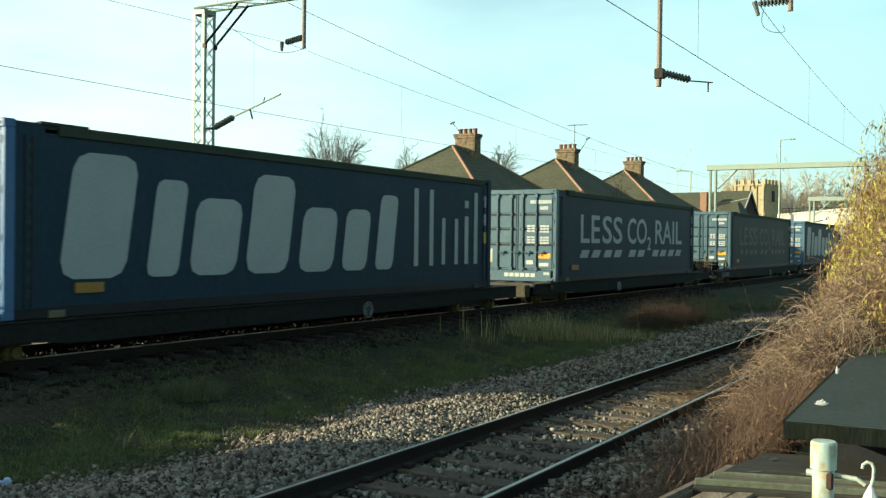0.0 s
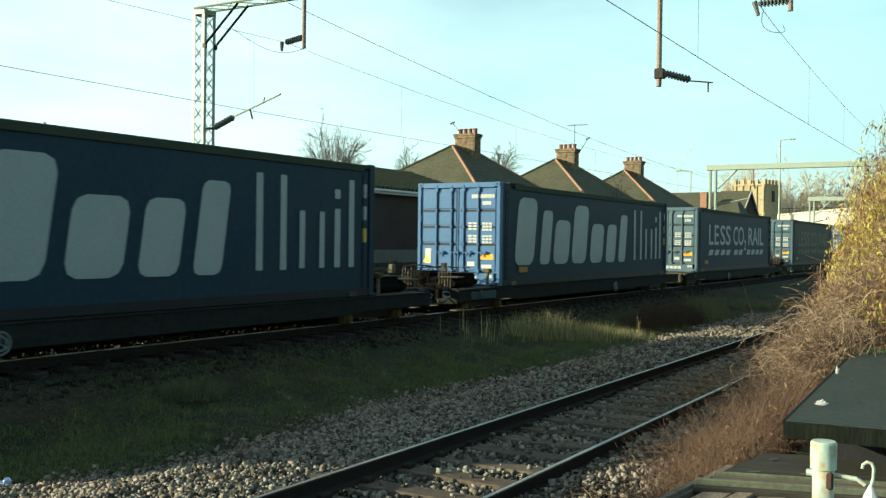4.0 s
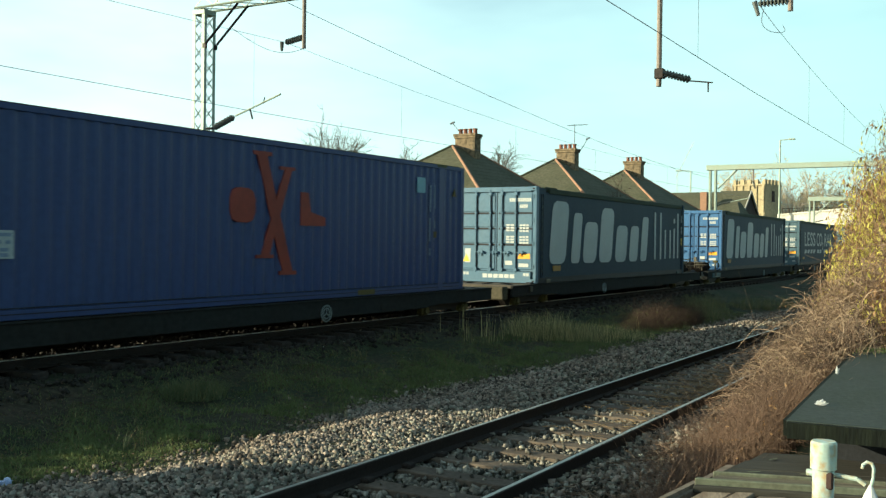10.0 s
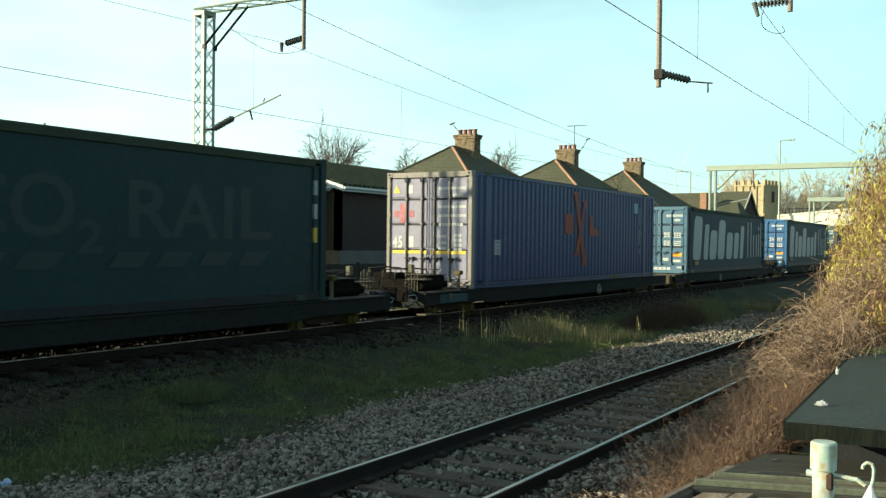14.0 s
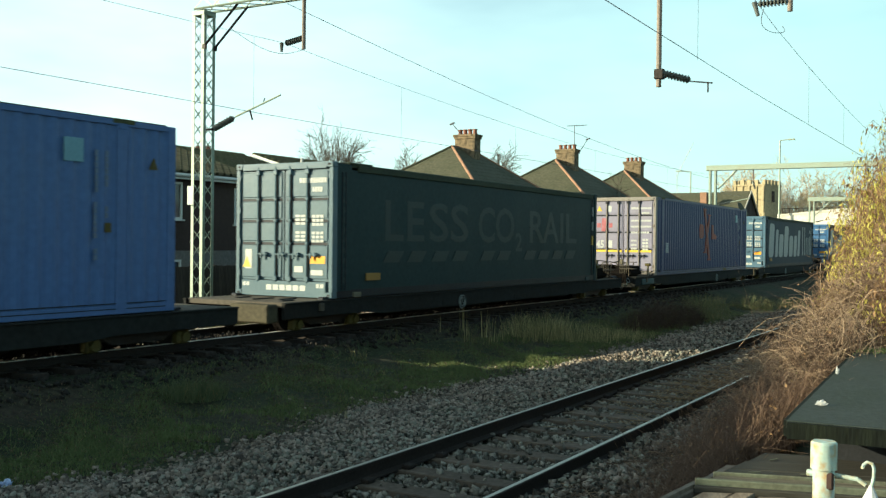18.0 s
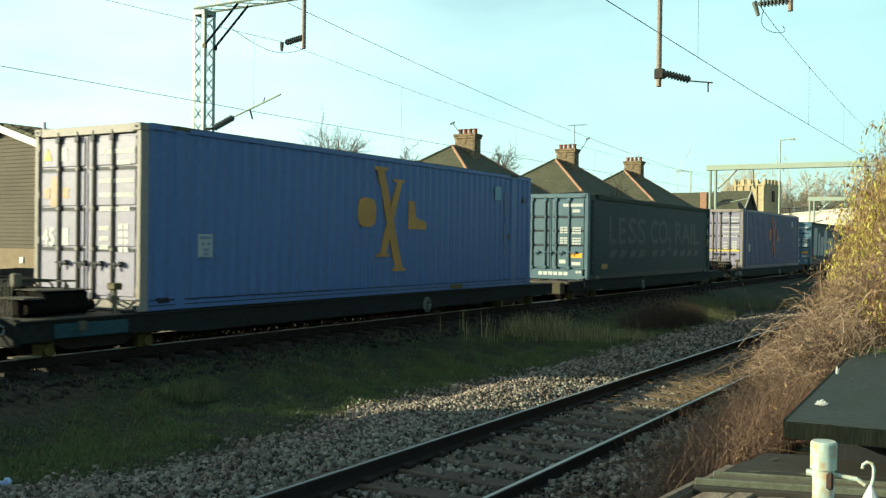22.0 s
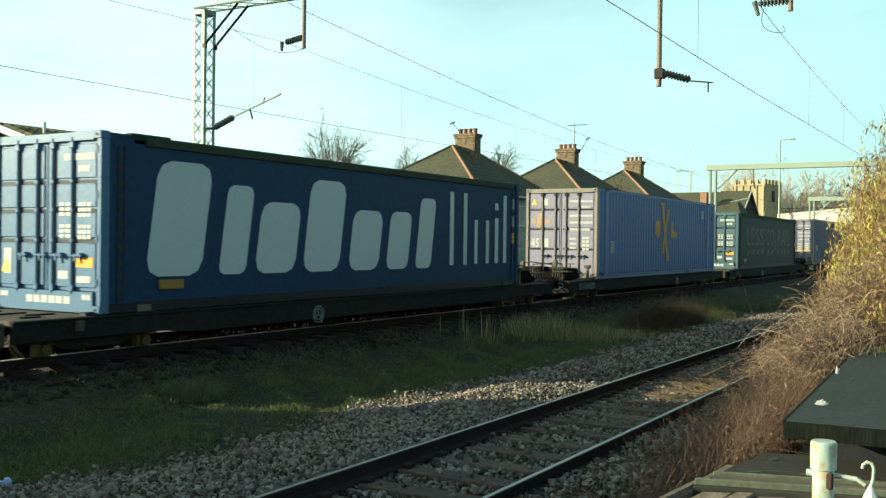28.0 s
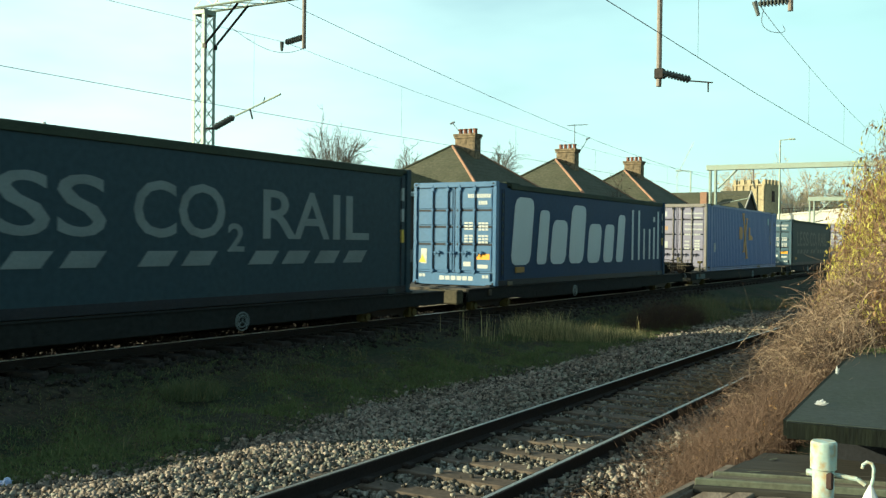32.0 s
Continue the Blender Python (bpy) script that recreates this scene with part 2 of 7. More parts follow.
M["old_wood"] = material("old_wood", (0.15, 0.12, 0.092), 0.9, grain=25, vary=0.35, stain=2.5, stain_amount=0.7, stain_colour=(0.065, 0.05, 0.036), stretch=(0.25, 3, 3), per_object=0.25)
M["pipe_paint"] = material("pipe_paint", (0.34, 0.43, 0.38), 0.45, grain=30, vary=0.1, stain=55, stain_amount=0.9, stain_colour=(0.36, 0.22, 0.08), bump=0.2)
M["bark"] = material("bark", (0.10, 0.085, 0.065), 0.9, grain=15)
M["bark_pale"] = material("bark_pale", (0.486, 0.387, 0.288), 0.9, grain=15)
M["pale_wall"] = material("pale_wall", (0.62, 0.58, 0.48), 0.8, grain=4, stain=0.6)
M["twig"] = leafy("dry_twig", (0.3036, 0.2162, 0.138), (0.138, 0.09016, 0.05888), 0.8, 0.1)
M["twig_red"] = leafy("bramble_stem", (0.105, 0.064, 0.043), (0.185, 0.118, 0.08), 0.8, 0.1)
M["leaf_gold"] = leafy("leaf_gold", (0.62, 0.55, 0.13), (0.46, 0.40, 0.09), 0.6, 0.4)
M["leaf_rust"] = leafy("leaf_rust", (0.36, 0.215, 0.10), (0.20, 0.115, 0.055))
M["leaf_pale"] = leafy("leaf_pale", (0.66, 0.58, 0.32), (0.50, 0.41, 0.22), 0.6, 0.5)
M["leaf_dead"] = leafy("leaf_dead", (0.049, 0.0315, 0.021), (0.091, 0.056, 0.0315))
M["leaf_fresh"] = leafy("leaf_fresh", (0.16, 0.20, 0.075), (0.30, 0.32, 0.15))
M["leaf_green"] = leafy("leaf_green", (0.10, 0.14, 0.03), (0.16, 0.17, 0.04))
M["grass"] = leafy("grass", (0.069, 0.0943, 0.0414), (0.1288, 0.1403, 0.0667))
M["straw"] = leafy("straw", (0.5312, 0.4462, 0.2338), (0.2125, 0.1913, 0.085), 0.7, 0.35)
M["grass_dry"] = leafy("grass_dry", (0.26, 0.21, 0.10), (0.10, 0.10, 0.04))
M["cane"] = leafy("bramble_cane", (0.40, 0.285, 0.185), (0.11, 0.068, 0.045), 0.7, 0.0)
M["shrub_twig"] = leafy("shrub_twig", (0.26, 0.17, 0.115), (0.15, 0.095, 0.066), 0.8, 0.1)
# darkened stems stand for shade inside thickets; also used for dark litter twigs
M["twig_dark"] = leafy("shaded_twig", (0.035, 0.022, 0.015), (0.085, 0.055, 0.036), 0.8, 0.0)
M["curtain_dull"] = material("curtain_dull_blue", (0.022, 0.041, 0.052), 0.6, grain=9, vary=0.15, stain=0.7, stain_amount=0.5, stain_colour=(0.026, 0.045, 0.054), bump=0.1, spec=0.15)
M["print_dull"] = material("print_dull", (0.15, 0.177, 0.177), 0.5, grain=25, vary=0.1, stain=1.5, stain_amount=0.5, stain_colour=(0.07, 0.085, 0.085))
M["deck_dark"] = material("deck_dark", (0.03375, 0.03225, 0.027), 0.85, grain=25, vary=0.35, stain=2.5, stain_amount=0.6, stain_colour=(0.0525, 0.0465, 0.03375), stretch=(0.25, 3, 3))
M["moss"] = leafy("moss", (0.082, 0.112, 0.040), (0.122, 0.148, 0.056), 0.8, 0.2)
M["cloth"] = material("cloth_white", (0.5, 0.5, 0.48), 0.7, grain=30)
# a much darker felt, so that the sunward edge looks unlit
M["felt_lip_shade"] = material("felt_lip_shade", (0.00585, 0.0078, 0.00585), 0.85, grain=14, vary=0.5, stain=5, stain_amount=0.8, stain_colour=(0.01073, 0.01365, 0.0078), stretch=(4, 4, 0.5), bump=0.3, spec=0.1)
M["block_buff"] = material("buff_paint", (0.072, 0.063, 0.0408), 0.75, grain=12, vary=0.3, stain=2.5, stain_amount=0.8, stain_colour=(0.03, 0.0252, 0.018), spec=0.1)
M["pipe_teal"] = material("downpipe_teal", (0.20, 0.33, 0.31), 0.5, grain=15, vary=0.1)
M["straw_litter"] = leafy("fallen_straw", (0.30, 0.20, 0.09), (0.17, 0.105, 0.05), 0.8, 0.1)
M["print_sky"] = material("sticker_sky", (0.16, 0.30, 0.36), 0.5, grain=25, vary=0.1)
M["print_side"] = material("faded_lettering", (0.13, 0.17, 0.24), 0.5, grain=25, vary=0.2)
M["lichen"] = material("lichen", (0.075, 0.080, 0.035), 0.9, grain=16, vary=0.5, stain=3, stain_amount=0.8, stain_colour=(0.03, 0.04, 0.03))
M["door_red"] = material("faded_door_red", (0.33, 0.10, 0.11), 0.5, grain=8, vary=0.2, stain=4, stain_amount=0.6, stain_colour=(0.28, 0.17, 0.19))
M["door_gold"] = material("faded_door_gold", (0.36, 0.23, 0.13), 0.5, grain=8, vary=0.2, stain=4, stain_amount=0.6, stain_colour=(0.27, 0.22, 0.22))
M["litter_leaf"] = leafy("fallen_leaf", (0.15, 0.10, 0.062), (0.065, 0.045, 0.03), 0.8, 0.1)
M["litter_blue"] = material("litter_blue", (0.35, 0.42, 0.6), 0.5)


def glass_mat():
    m = bpy.data.materials.new("window_glass")
    m.use_nodes = True
    b = m.node_tree.nodes["Principled BSDF"]
    b.inputs["Base Color"].default_value = (0.05, 0.06, 0.065, 1)
    b.inputs["Roughness"].default_value = 0.06
    return m


M["glass"] = glass_mat()


# ---- small builders ----
def box(bm, x0, x1, y0, y1, z0, z1, bevel=0.0):
    vs = [bm.verts.new((x, y, z)) for z in (z0, z1) for y in (y0, y1) for x in (x0, x1)]
    fs = [bm.faces.new([vs[i] for i in q]) for q in ((0, 2, 3, 1), (4, 5, 7, 6), (0, 1, 5, 4), (2, 6, 7, 3), (0, 4, 6, 2), (1, 3, 7, 5))]
    if bevel:
        es = {e for f in fs for e in f.edges}
        bmesh.ops.bevel(bm, geom=list(es), offset=bevel, segments=1, affect="EDGES")
    return bm


def rod(bm, a, b, r, seg=8, r2=None):
    """A round bar from a to b."""
    a, b = Vector(a), Vector(b)
    r2 = r if r2 is None else r2
    q = (b - a).to_track_quat("Z", "Y")
    rings = []
    for c, rr in ((a, r), (b, r2)):
        rings.append([bm.verts.new(c + q @ Vector((rr * math.cos(t), rr * math.sin(t), 0))) for t in [2 * math.pi * i / seg for i in range(seg)]])
    for i in range(seg):
        j = (i + 1) % seg
        bm.faces.new((rings[0][i], rings[0][j], rings[1][j], rings[1][i]))
    bm.faces.new(rings[0][::-1])
    bm.faces.new(rings[1])
    return bm


def tube(bm, pts, r, seg=6):
    """A bent round bar through the points, in one skin."""
    pts = [Vector(p) for p in pts]
    last = None
    for i, p in enumerate(pts):
        d = (pts[min(i + 1, len(pts) - 1)] - pts[max(i - 1, 0)]).normalized()
        u = d.cross(Vector((0.31, 0.52, 0.79))).normalized()
        v = d.cross(u)
        ring = [bm.verts.new(p + u * r * math.cos(k * 2 * math.pi / seg) + v * r * math.sin(k * 2 * math.pi / seg)) for k in range(seg)]
        if last:
            for k in range(seg):
                bm.faces.new((last[k], last[(k + 1) % seg], ring[(k + 1) % seg], ring[k]))
        else:
            bm.faces.new(ring[::-1])
        last = ring
    bm.faces.new(last)
    bmesh.ops.recalc_face_normals(bm, faces=bm.faces[:])
    return bm


def slab(bm, outline, axis, lo, hi):
    """A flat plate: outline of (u, v) drawn out along the axis x, y or z from lo to hi."""
    def at(u, v, w):
        return {"x": (w, u, v), "y": (u, w, v), "z": (u, v, w)}[axis]
    a = [bm.verts.new(at(u, v, lo)) for u, v in outline]
    b = [bm.verts.new(at(u, v, hi)) for u, v in outline]
    k = len(a)
    bm.faces.new(a[::-1])
    bm.faces.new(b)
    for i in range(k):
        bm.faces.new((a[i], a[(i + 1) % k], b[(i + 1) % k], b[i]))
    bmesh.ops.recalc_face_normals(bm, faces=bm.faces[:])
    return bm


def B():
    return bmesh.new()


def mesh_of(name, bm, mat, smooth=False):
    me = bpy.data.meshes.new(name)
    bm.to_mesh(me)
    bm.free()
    me.materials.append(mat)
    if smooth:
        for f in me.polygons:
            f.use_smooth = True
    return me


def part(name, bm, mat, parent, label="", smooth=False):
    ob = new(name, mesh_of(name, bm, mat, smooth))
    ob.parent = parent
    return tagged(ob, label)


def solid(name, bm, mat, label, category, group="", kind="", smooth=False):
    return tagged(new(name, mesh_of(name, bm, mat, smooth)), label, category, group, kind)


def thing(name, m, label, category, group="", kind=""):
    ob = new(name)
    ob.empty_display_size = 0.3
    ob.matrix_basis = m
    return tagged(ob, label, category, group, kind)


def array_mesh(name, verts, faces, mats, index=None):
    """A mesh from arrays: verts n x 3, faces m x 3 or m x 4."""
    me = bpy.data.meshes.new(name)
    k, w = faces.shape
    me.vertices.add(len(verts))
    me.vertices.foreach_set("co", np.ascontiguousarray(verts, np.float32).ravel())
    me.loops.add(k * w)
    me.loops.foreach_set("vertex_index", np.ascontiguousarray(faces, np.int32).ravel())
    me.polygons.add(k)
    me.polygons.foreach_set("loop_start", np.arange(0, k * w, w, dtype=np.int32))
    me.polygons.foreach_set("loop_total", np.full(k, w, np.int32))
    for m in mats:
        me.materials.append(m)
    if index is not None:
        me.polygons.foreach_set("material_index", index.astype(np.int32))
    me.update(calc_edges=True)
    me.validate()
    return me


rng = np.random.default_rng(7)


def blades(x, y, z, height, width, lean=0.35):
    """Grass blades: two tapering triangles each."""
    k = len(x)
    a = rng.uniform(0, 2 * np.pi, k)
    dx, dy = np.cos(a) * width / 2, np.sin(a) * width / 2
    b = rng.uniform(0, 2 * np.pi, k)
    le = height * rng.uniform(0.05, 1, k) * lean
    mx, my = np.cos(b) * le * 0.35, np.sin(b) * le * 0.35
    v = np.empty((k, 5, 3))
    v[:, 0] = np.c_[x - dx, y - dy, z - 0.01]
    v[:, 1] = np.c_[x + dx, y + dy, z - 0.01]
    v[:, 2] = np.c_[x - dx * 0.7 + mx, y - dy * 0.7 + my, z + height * 0.55]
    v[:, 3] = np.c_[x + dx * 0.7 + mx, y + dy * 0.7 + my, z + height * 0.55]
    v[:, 4] = np.c_[x + np.cos(b) * le, y + np.sin(b) * le, z + height]
    o = np.arange(k)[:, None] * 5
    f = np.concatenate([o + [0, 1, 3], o + [0, 3, 2], o + [2, 3, 4]])
    return v.reshape(-1, 3), f


def stems(p0, p1, p2, r0, r1, steps=5):
    """Arched three-sided stems through p0, p1 (control) and p2."""
    k = len(p0)
    t = np.linspace(0, 1, steps + 1)[None, :, None]
    c = (1 - t) ** 2 * p0[:, None] + 2 * t * (1 - t) * p1[:, None] + t ** 2 * p2[:, None]
    d = np.gradient(c, axis=1)
    d /= np.linalg.norm(d, axis=2, keepdims=True) + 1e-9
    u = np.cross(d, np.array([0.31, 0.52, 0.79]))
    u /= np.linalg.norm(u, axis=2, keepdims=True) + 1e-9
    w = np.cross(d, u)
    r = (r0[:, None] + (r1 - r0)[:, None] * t[0, :, 0][None])[:, :, None]
    ring = [c + r * (u * math.cos(a) + w * math.sin(a)) for a in (0, 2.094, 4.189)]
    v = np.stack(ring, axis=2).reshape(-1, 3)
    f = []
    base = (np.arange(k) * (steps + 1) * 3)[:, None]
    for s in range(steps):
        for i in range(3):
            j = (i + 1) % 3
            f.append(base + [s * 3 + i, s * 3 + j, s * 3 + 3 + j, s * 3 + 3 + i])
    return v, np.concatenate(f), c


def leaves(pts, size):
    """Small bent leaves at the points."""
    k = len(pts)
    q = rng.normal(size=(k, 3))
    q /= np.linalg.norm(q, axis=1, keepdims=True)
    s = np.cross(q, rng.normal(size=(k, 3)))
    s /= np.linalg.norm(s, axis=1, keepdims=True)
    L = (size * rng.uniform(0.6, 1.4, k))[:, None]
    v = np.empty((k, 4, 3))
    v[:, 0] = pts
    v[:, 1] = pts + q * L * 0.5 + s * L * 0.28
    v[:, 2] = pts + q * L
    v[:, 3] = pts + q * L * 0.5 - s * L * 0.28
    return v.reshape(-1, 3), (np.arange(k) * 4)[:, None] + [0, 1, 2, 3]


def narrow_leaves(pts, size):
    """Long narrow leaves that hang down from the points."""
    k = len(pts)
    q = rng.normal(size=(k, 3)) * 0.42 + [0, 0, -1.0]
    q /= np.linalg.norm(q, axis=1, keepdims=True)
    s = np.cross(q, rng.normal(size=(k, 3)))
    s /= np.linalg.norm(s, axis=1, keepdims=True)
    L = (size * rng.uniform(0.6, 1.3, k))[:, None]
    v = np.empty((k, 4, 3))
    v[:, 0] = pts
    v[:, 1] = pts + q * L * 0.45 + s * L * 0.12
    v[:, 2] = pts + q * L
    v[:, 3] = pts + q * L * 0.45 - s * L * 0.12
    return v.reshape(-1, 3), (np.arange(k) * 4)[:, None] + [0, 1, 2, 3]


# ---- ground ----
def ground_z(x, y):
    """Height of the ground sheet: two track beds, the verge between, the bank and gardens beyond, the platform side."""
    xs = np.array([-400, -60, -23, -19.5, -16.5, -15.2, -11.0, -10.6, -9.0, -7.4, -7.0, -6.6, -6.0, -5.5, -2.6, -2.1, -1.6, 4, 60, 400])
    zs = np.array([-1.6, -1.5, -1.3, -1.2, -0.6, -0.24, -0.24, -0.44, -0.56, -0.61, -0.53, -0.455, -0.50, -0.535, -0.535, -0.35, 0.0, 0.05, 0.0, 0.0])
    return np.interp(x, xs, zs)


def bumpy(x, y):
    """Uneven ground, a few centimetres, none on the track beds."""
    w = np.exp(-((x + 9.2) / 1.6) ** 2) * 0.05 + np.exp(-((x + 18.5) / 2.0) ** 2) * 0.1
    return w * (np.sin(x * 3.1 + np.sin(y * 1.7) * 1.3) * np.cos(y * 2.3 + 0.7 * x) + 0.6 * np.sin(y * 5.3 + x * 4.1))


def build_ground():
    gx = np.unique(np.r_[-3000, -1500, -800, -400, -200, -100, -60, -40, np.arange(-30, -16.5, 1.0), np.arange(-16.5, -2, 0.2), np.arange(-2, 4, 0.5), 6, 10, 30, 60, 200, 400, 800, 1500, 3000])
    gy = np.unique(np.r_[-3000, -1000, -300, -100, -50, -25, np.arange(-15, 4, 2.0), np.arange(4, 45, 0.25), np.arange(45, 110, 2.5), 130, 160, 250, 400, 800, 1500, 3000])
    X, Y = np.meshgrid(gx, gy, indexing="ij")
    Z = ground_z(X, Y) + bumpy(X, Y)
    ny = len(gy)
    i = (np.arange(len(gx) - 1)[:, None] * ny + np.arange(ny - 1)[None]).ravel()
    f = np.c_[i, i + ny, i + ny + 1, i + 1]
    me = array_mesh("ground", np.c_[X.ravel(), Y.ravel(), Z.ravel()], f, [M["soil"]])
    tagged(new("ground", me), "dark earth with patchy grass beside the railway", "ground", kind="structure")


build_ground()


def build_stones():
    """Loose ballast: angular stones, thick near the camera."""
    clean = ((47000, (-8.8, -5.2), (4.5, 14), 0.0255), (23000, (-7.9, -5.2), (14, 34), 0.033), (9000, (-3.6, -2.2), (5, 16), 0.03), (40, (-9.2, -7.4), (5, 22), 0.026),
             (2000, (-17, -14.9), (6, 45), 0.05), (8000, (-14.9, -12.1), (6, 50), 0.045))
    crib = ((11000, (-5.2, -3.6), (5.5, 18), 0.028), (4000, (-5.2, -3.6), (18, 34), 0.04))
    # these stones carry the wagons' shadow in their colour
    shade_beds = ((4500, (-12.0, -10.7), (6, 40), 0.035), (3000, (-13.45, -12.85), (6, 48), 0.033))
    scatter("ballast", clean, [M["stone"], M["stone_brown"]], "loose grey and brown ballast stones between and beside the rails")
    scatter("crib_ballast", crib, [M["stone_dark"], M["stone"]], "dirty dark stones between the near track's sleepers")
    scatter("oily_ballast", shade_beds, [M["shade_stone"], M["shade_stone"]], "dark ballast under the train's track, coloured darker for the wagons' shadow")


def scatter(name, groups, mats, label):
    corner = np.array([[x, y, z] for z in (-1, 1) for y in (-1, 1) for x in (-1, 1)], float)
    quad = np.array([[0, 2, 3, 1], [4, 5, 7, 6], [0, 1, 5, 4], [2, 6, 7, 3], [0, 4, 6, 2], [1, 3, 7, 5]])
    V, F, K, n = [], [], [], 0
    for k, (x0, x1), (y0, y1), r in groups:
        x, y = rng.uniform(x0, x1, k), rng.uniform(y0, y1, k)
        if x0 < -7.5 and x1 == -5.2:
            # ragged edge of the stone bed along the verge
            edge = np.interp(y, (4.5, 5.3, 5.9, 6.5, 7.7, 8.9, 9.8, 11.9, 14, 17.5, 22, 34), (-8.6, -8.2, -7.75, -7.55, -7.3, -7.35, -7.6, -7.75, -7.6, -7.35, -7.5, -7.6))
            keep = x > edge + rng.normal(0, 0.1, k) - 0.45 * rng.random(k) ** 4
            x, y = x[keep], y[keep]
            k = len(x)
        z = ground_z(x, y) + bumpy(x, y) + rng.uniform(-0.5, 1.2, k) * r * 0.9
        if x1 == -3.6:
            # between the rails the stones lie low, in the cribs between the sleepers
            crib = np.abs((y + 39.6) % 0.65 - 0.325) < 0.225
            z = np.where(crib, z + 0.012, NEAR_Z - 0.145 + rng.uniform(0, 0.01, k))
            keep = crib | (rng.random(k) < 0.07)
            x, y, z = x[keep], y[keep], z[keep]
            k = len(x)
        if abs(x0 + 3.6) < 0.01 or x1 == -5.2:
            # the shoulders are heaped over the sleepers' ends
            z += np.where(x > NEAR_X, 0.075, 0.04) * np.clip((0.8 - np.abs(np.abs(x - NEAR_X) - 1.1)) / 0.3, 0, 1) + 0.025 * np.sin(y * 2.1 + np.sin(y * 0.7)) * np.cos(x * 3)
        if x1 == -12.85:
            z = -0.14 + rng.uniform(0, 0.045, k)
        K.append(np.repeat((rng.random(k) < np.interp(x, (-8, -6.5, -5.6, -5.1, -3.7, -2.6), (0.85, 0.75, 0.35, 0.15, 0.3, 0.8))).astype(int), 6))
        s = r * (0.4 + 1.25 * rng.random(k) ** 1.6)
        c = corner[None] * rng.uniform(0.25, 1.0, (k, 8, 3)) * (s[:, None] * np.c_[np.ones(k), rng.uniform(0.6, 1, k), rng.uniform(0.5, 0.9, k)])[:, None]
        ang = rng.uniform(0, 2 * np.pi, (k, 2))
        ca, sa = np.cos(ang[:, :1]), np.sin(ang[:, :1])
        cb, sb = np.cos(ang[:, 1:] * 0.5), np.sin(ang[:, 1:] * 0.5)
        px, py, pz = c[..., 0], c[..., 1], c[..., 2]
        px, pz = px * cb - pz * sb, px * sb + pz * cb
        px, py = px * ca - py * sa, px * sa + py * ca
        V.append(np.stack([px + x[:, None], py + y[:, None], pz + z[:, None]], 2).reshape(-1, 3))
        F.append((np.arange(k)[:, None, None] * 8 + quad[None]).reshape(-1, 4) + n)
        n += k * 8
    me = array_mesh(name, np.concatenate(V), np.concatenate(F), mats, np.concatenate(K))
    tagged(new(name, me), label, "ballast", kind="stuff")


build_stones()


# ---- tracks ----
def build_track(cx, zt, y0, y1, label, sleeper_mat):
    track = thing("railway_track", pose(cx, 0, zt), label, "track", "the two railway tracks", "structure")
    prof = [(-0.07, -0.155), (0.07, -0.155), (0.07, -0.14), (0.012, -0.12), (0.012, -0.04), (0.035, -0.03), (0.035, -0.004), (-0.035, -0.004), (-0.035, -0.03), (-0.012, -0.04), (-0.012, -0.12), (-0.07, -0.14)]
    for s in (-1, 1):
        rail = part("rail", slab(B(), [(s * 0.7525 + u, v) for u, v in prof], "y", y0, y1), M["rail_side"], track, "rusty brown rail with a worn bright head")
        if cx == FAR_X:
            # wider and paler than the near heads, to paint in the bright line
            part("rail_head", box(B(), s * 0.7525 - 0.038, s * 0.7525 + 0.038, y0, y1, -0.008, 0.0), M["rail_light_line"], rail, "worn steel running surface coloured pale as a line of light")
        else:
            part("rail_head", box(B(), s * 0.7525 - 0.019, s * 0.7525 + 0.019, y0, y1, -0.004, 0.0), M["rail_head"], rail, "polished steel running surface")
    bm = B()
    box(bm, -1.3, 1.3, -0.125, 0.125, -0.3, -0.15, 0.008)
    me = mesh_of("sleeper", bm, sleeper_mat)
    cb = B()
    for s in (-1, 1):
        for d in (-1, 1):
            box(cb, s * 0.7525 + d * 0.1 - 0.045, s * 0.7525 + d * 0.1 + 0.045, -0.06, 0.06, -0.15, -0.105, 0.01)
    chair = mesh_of("rail_fastening", cb, M["rail_side"])
    y = y0 + 0.4
    while y < min(y1, 60):
        if y > 2:
            sl = new("sleeper", me)
            sl.parent = track
            sl.location = (rng.uniform(-0.03, 0.03), y, rng.uniform(-0.01, 0.004))
            sl.rotation_euler = (0, 0, rng.uniform(-0.012, 0.012))
            ch = new("rail_fastening", chair)
            ch.parent = sl
        y += 0.65
    return track


build_track(NEAR_X, NEAR_Z, -40, 260, "disused-looking near railway track on worn timber sleepers", M["sleeper"])
build_track(FAR_X, 0.0, -60, 300, "far railway track that the freight train runs on", M["old_sleeper"])


# ---- the train ----
def boiled(u0, v0, u1, v1, slant=0.0, cut=0.2):
    """A plain block of a logo: a rounded, leaning four-sided outline."""
    w, h = u1 - u0, v1 - v0
    c = min(w, h) * cut
    pts = [(u0 + c, v0), (u1 - c, v0), (u1 - c * 0.3, v0 + c * 0.3), (u1, v0 + c), (u1, v1 - c), (u1 - c * 0.3, v1 - c * 0.3), (u1 - c, v1), (u0 + c, v1),
           (u0 + c * 0.3, v1 - c * 0.3), (u0, v1 - c), (u0, v0 + c), (u0 + c * 0.3, v0 + c * 0.3)]
    return [(u + slant * (v - v0 - h / 2), v) for u, v in pts]


SIDE = 1.25
LENGTH = 13.72


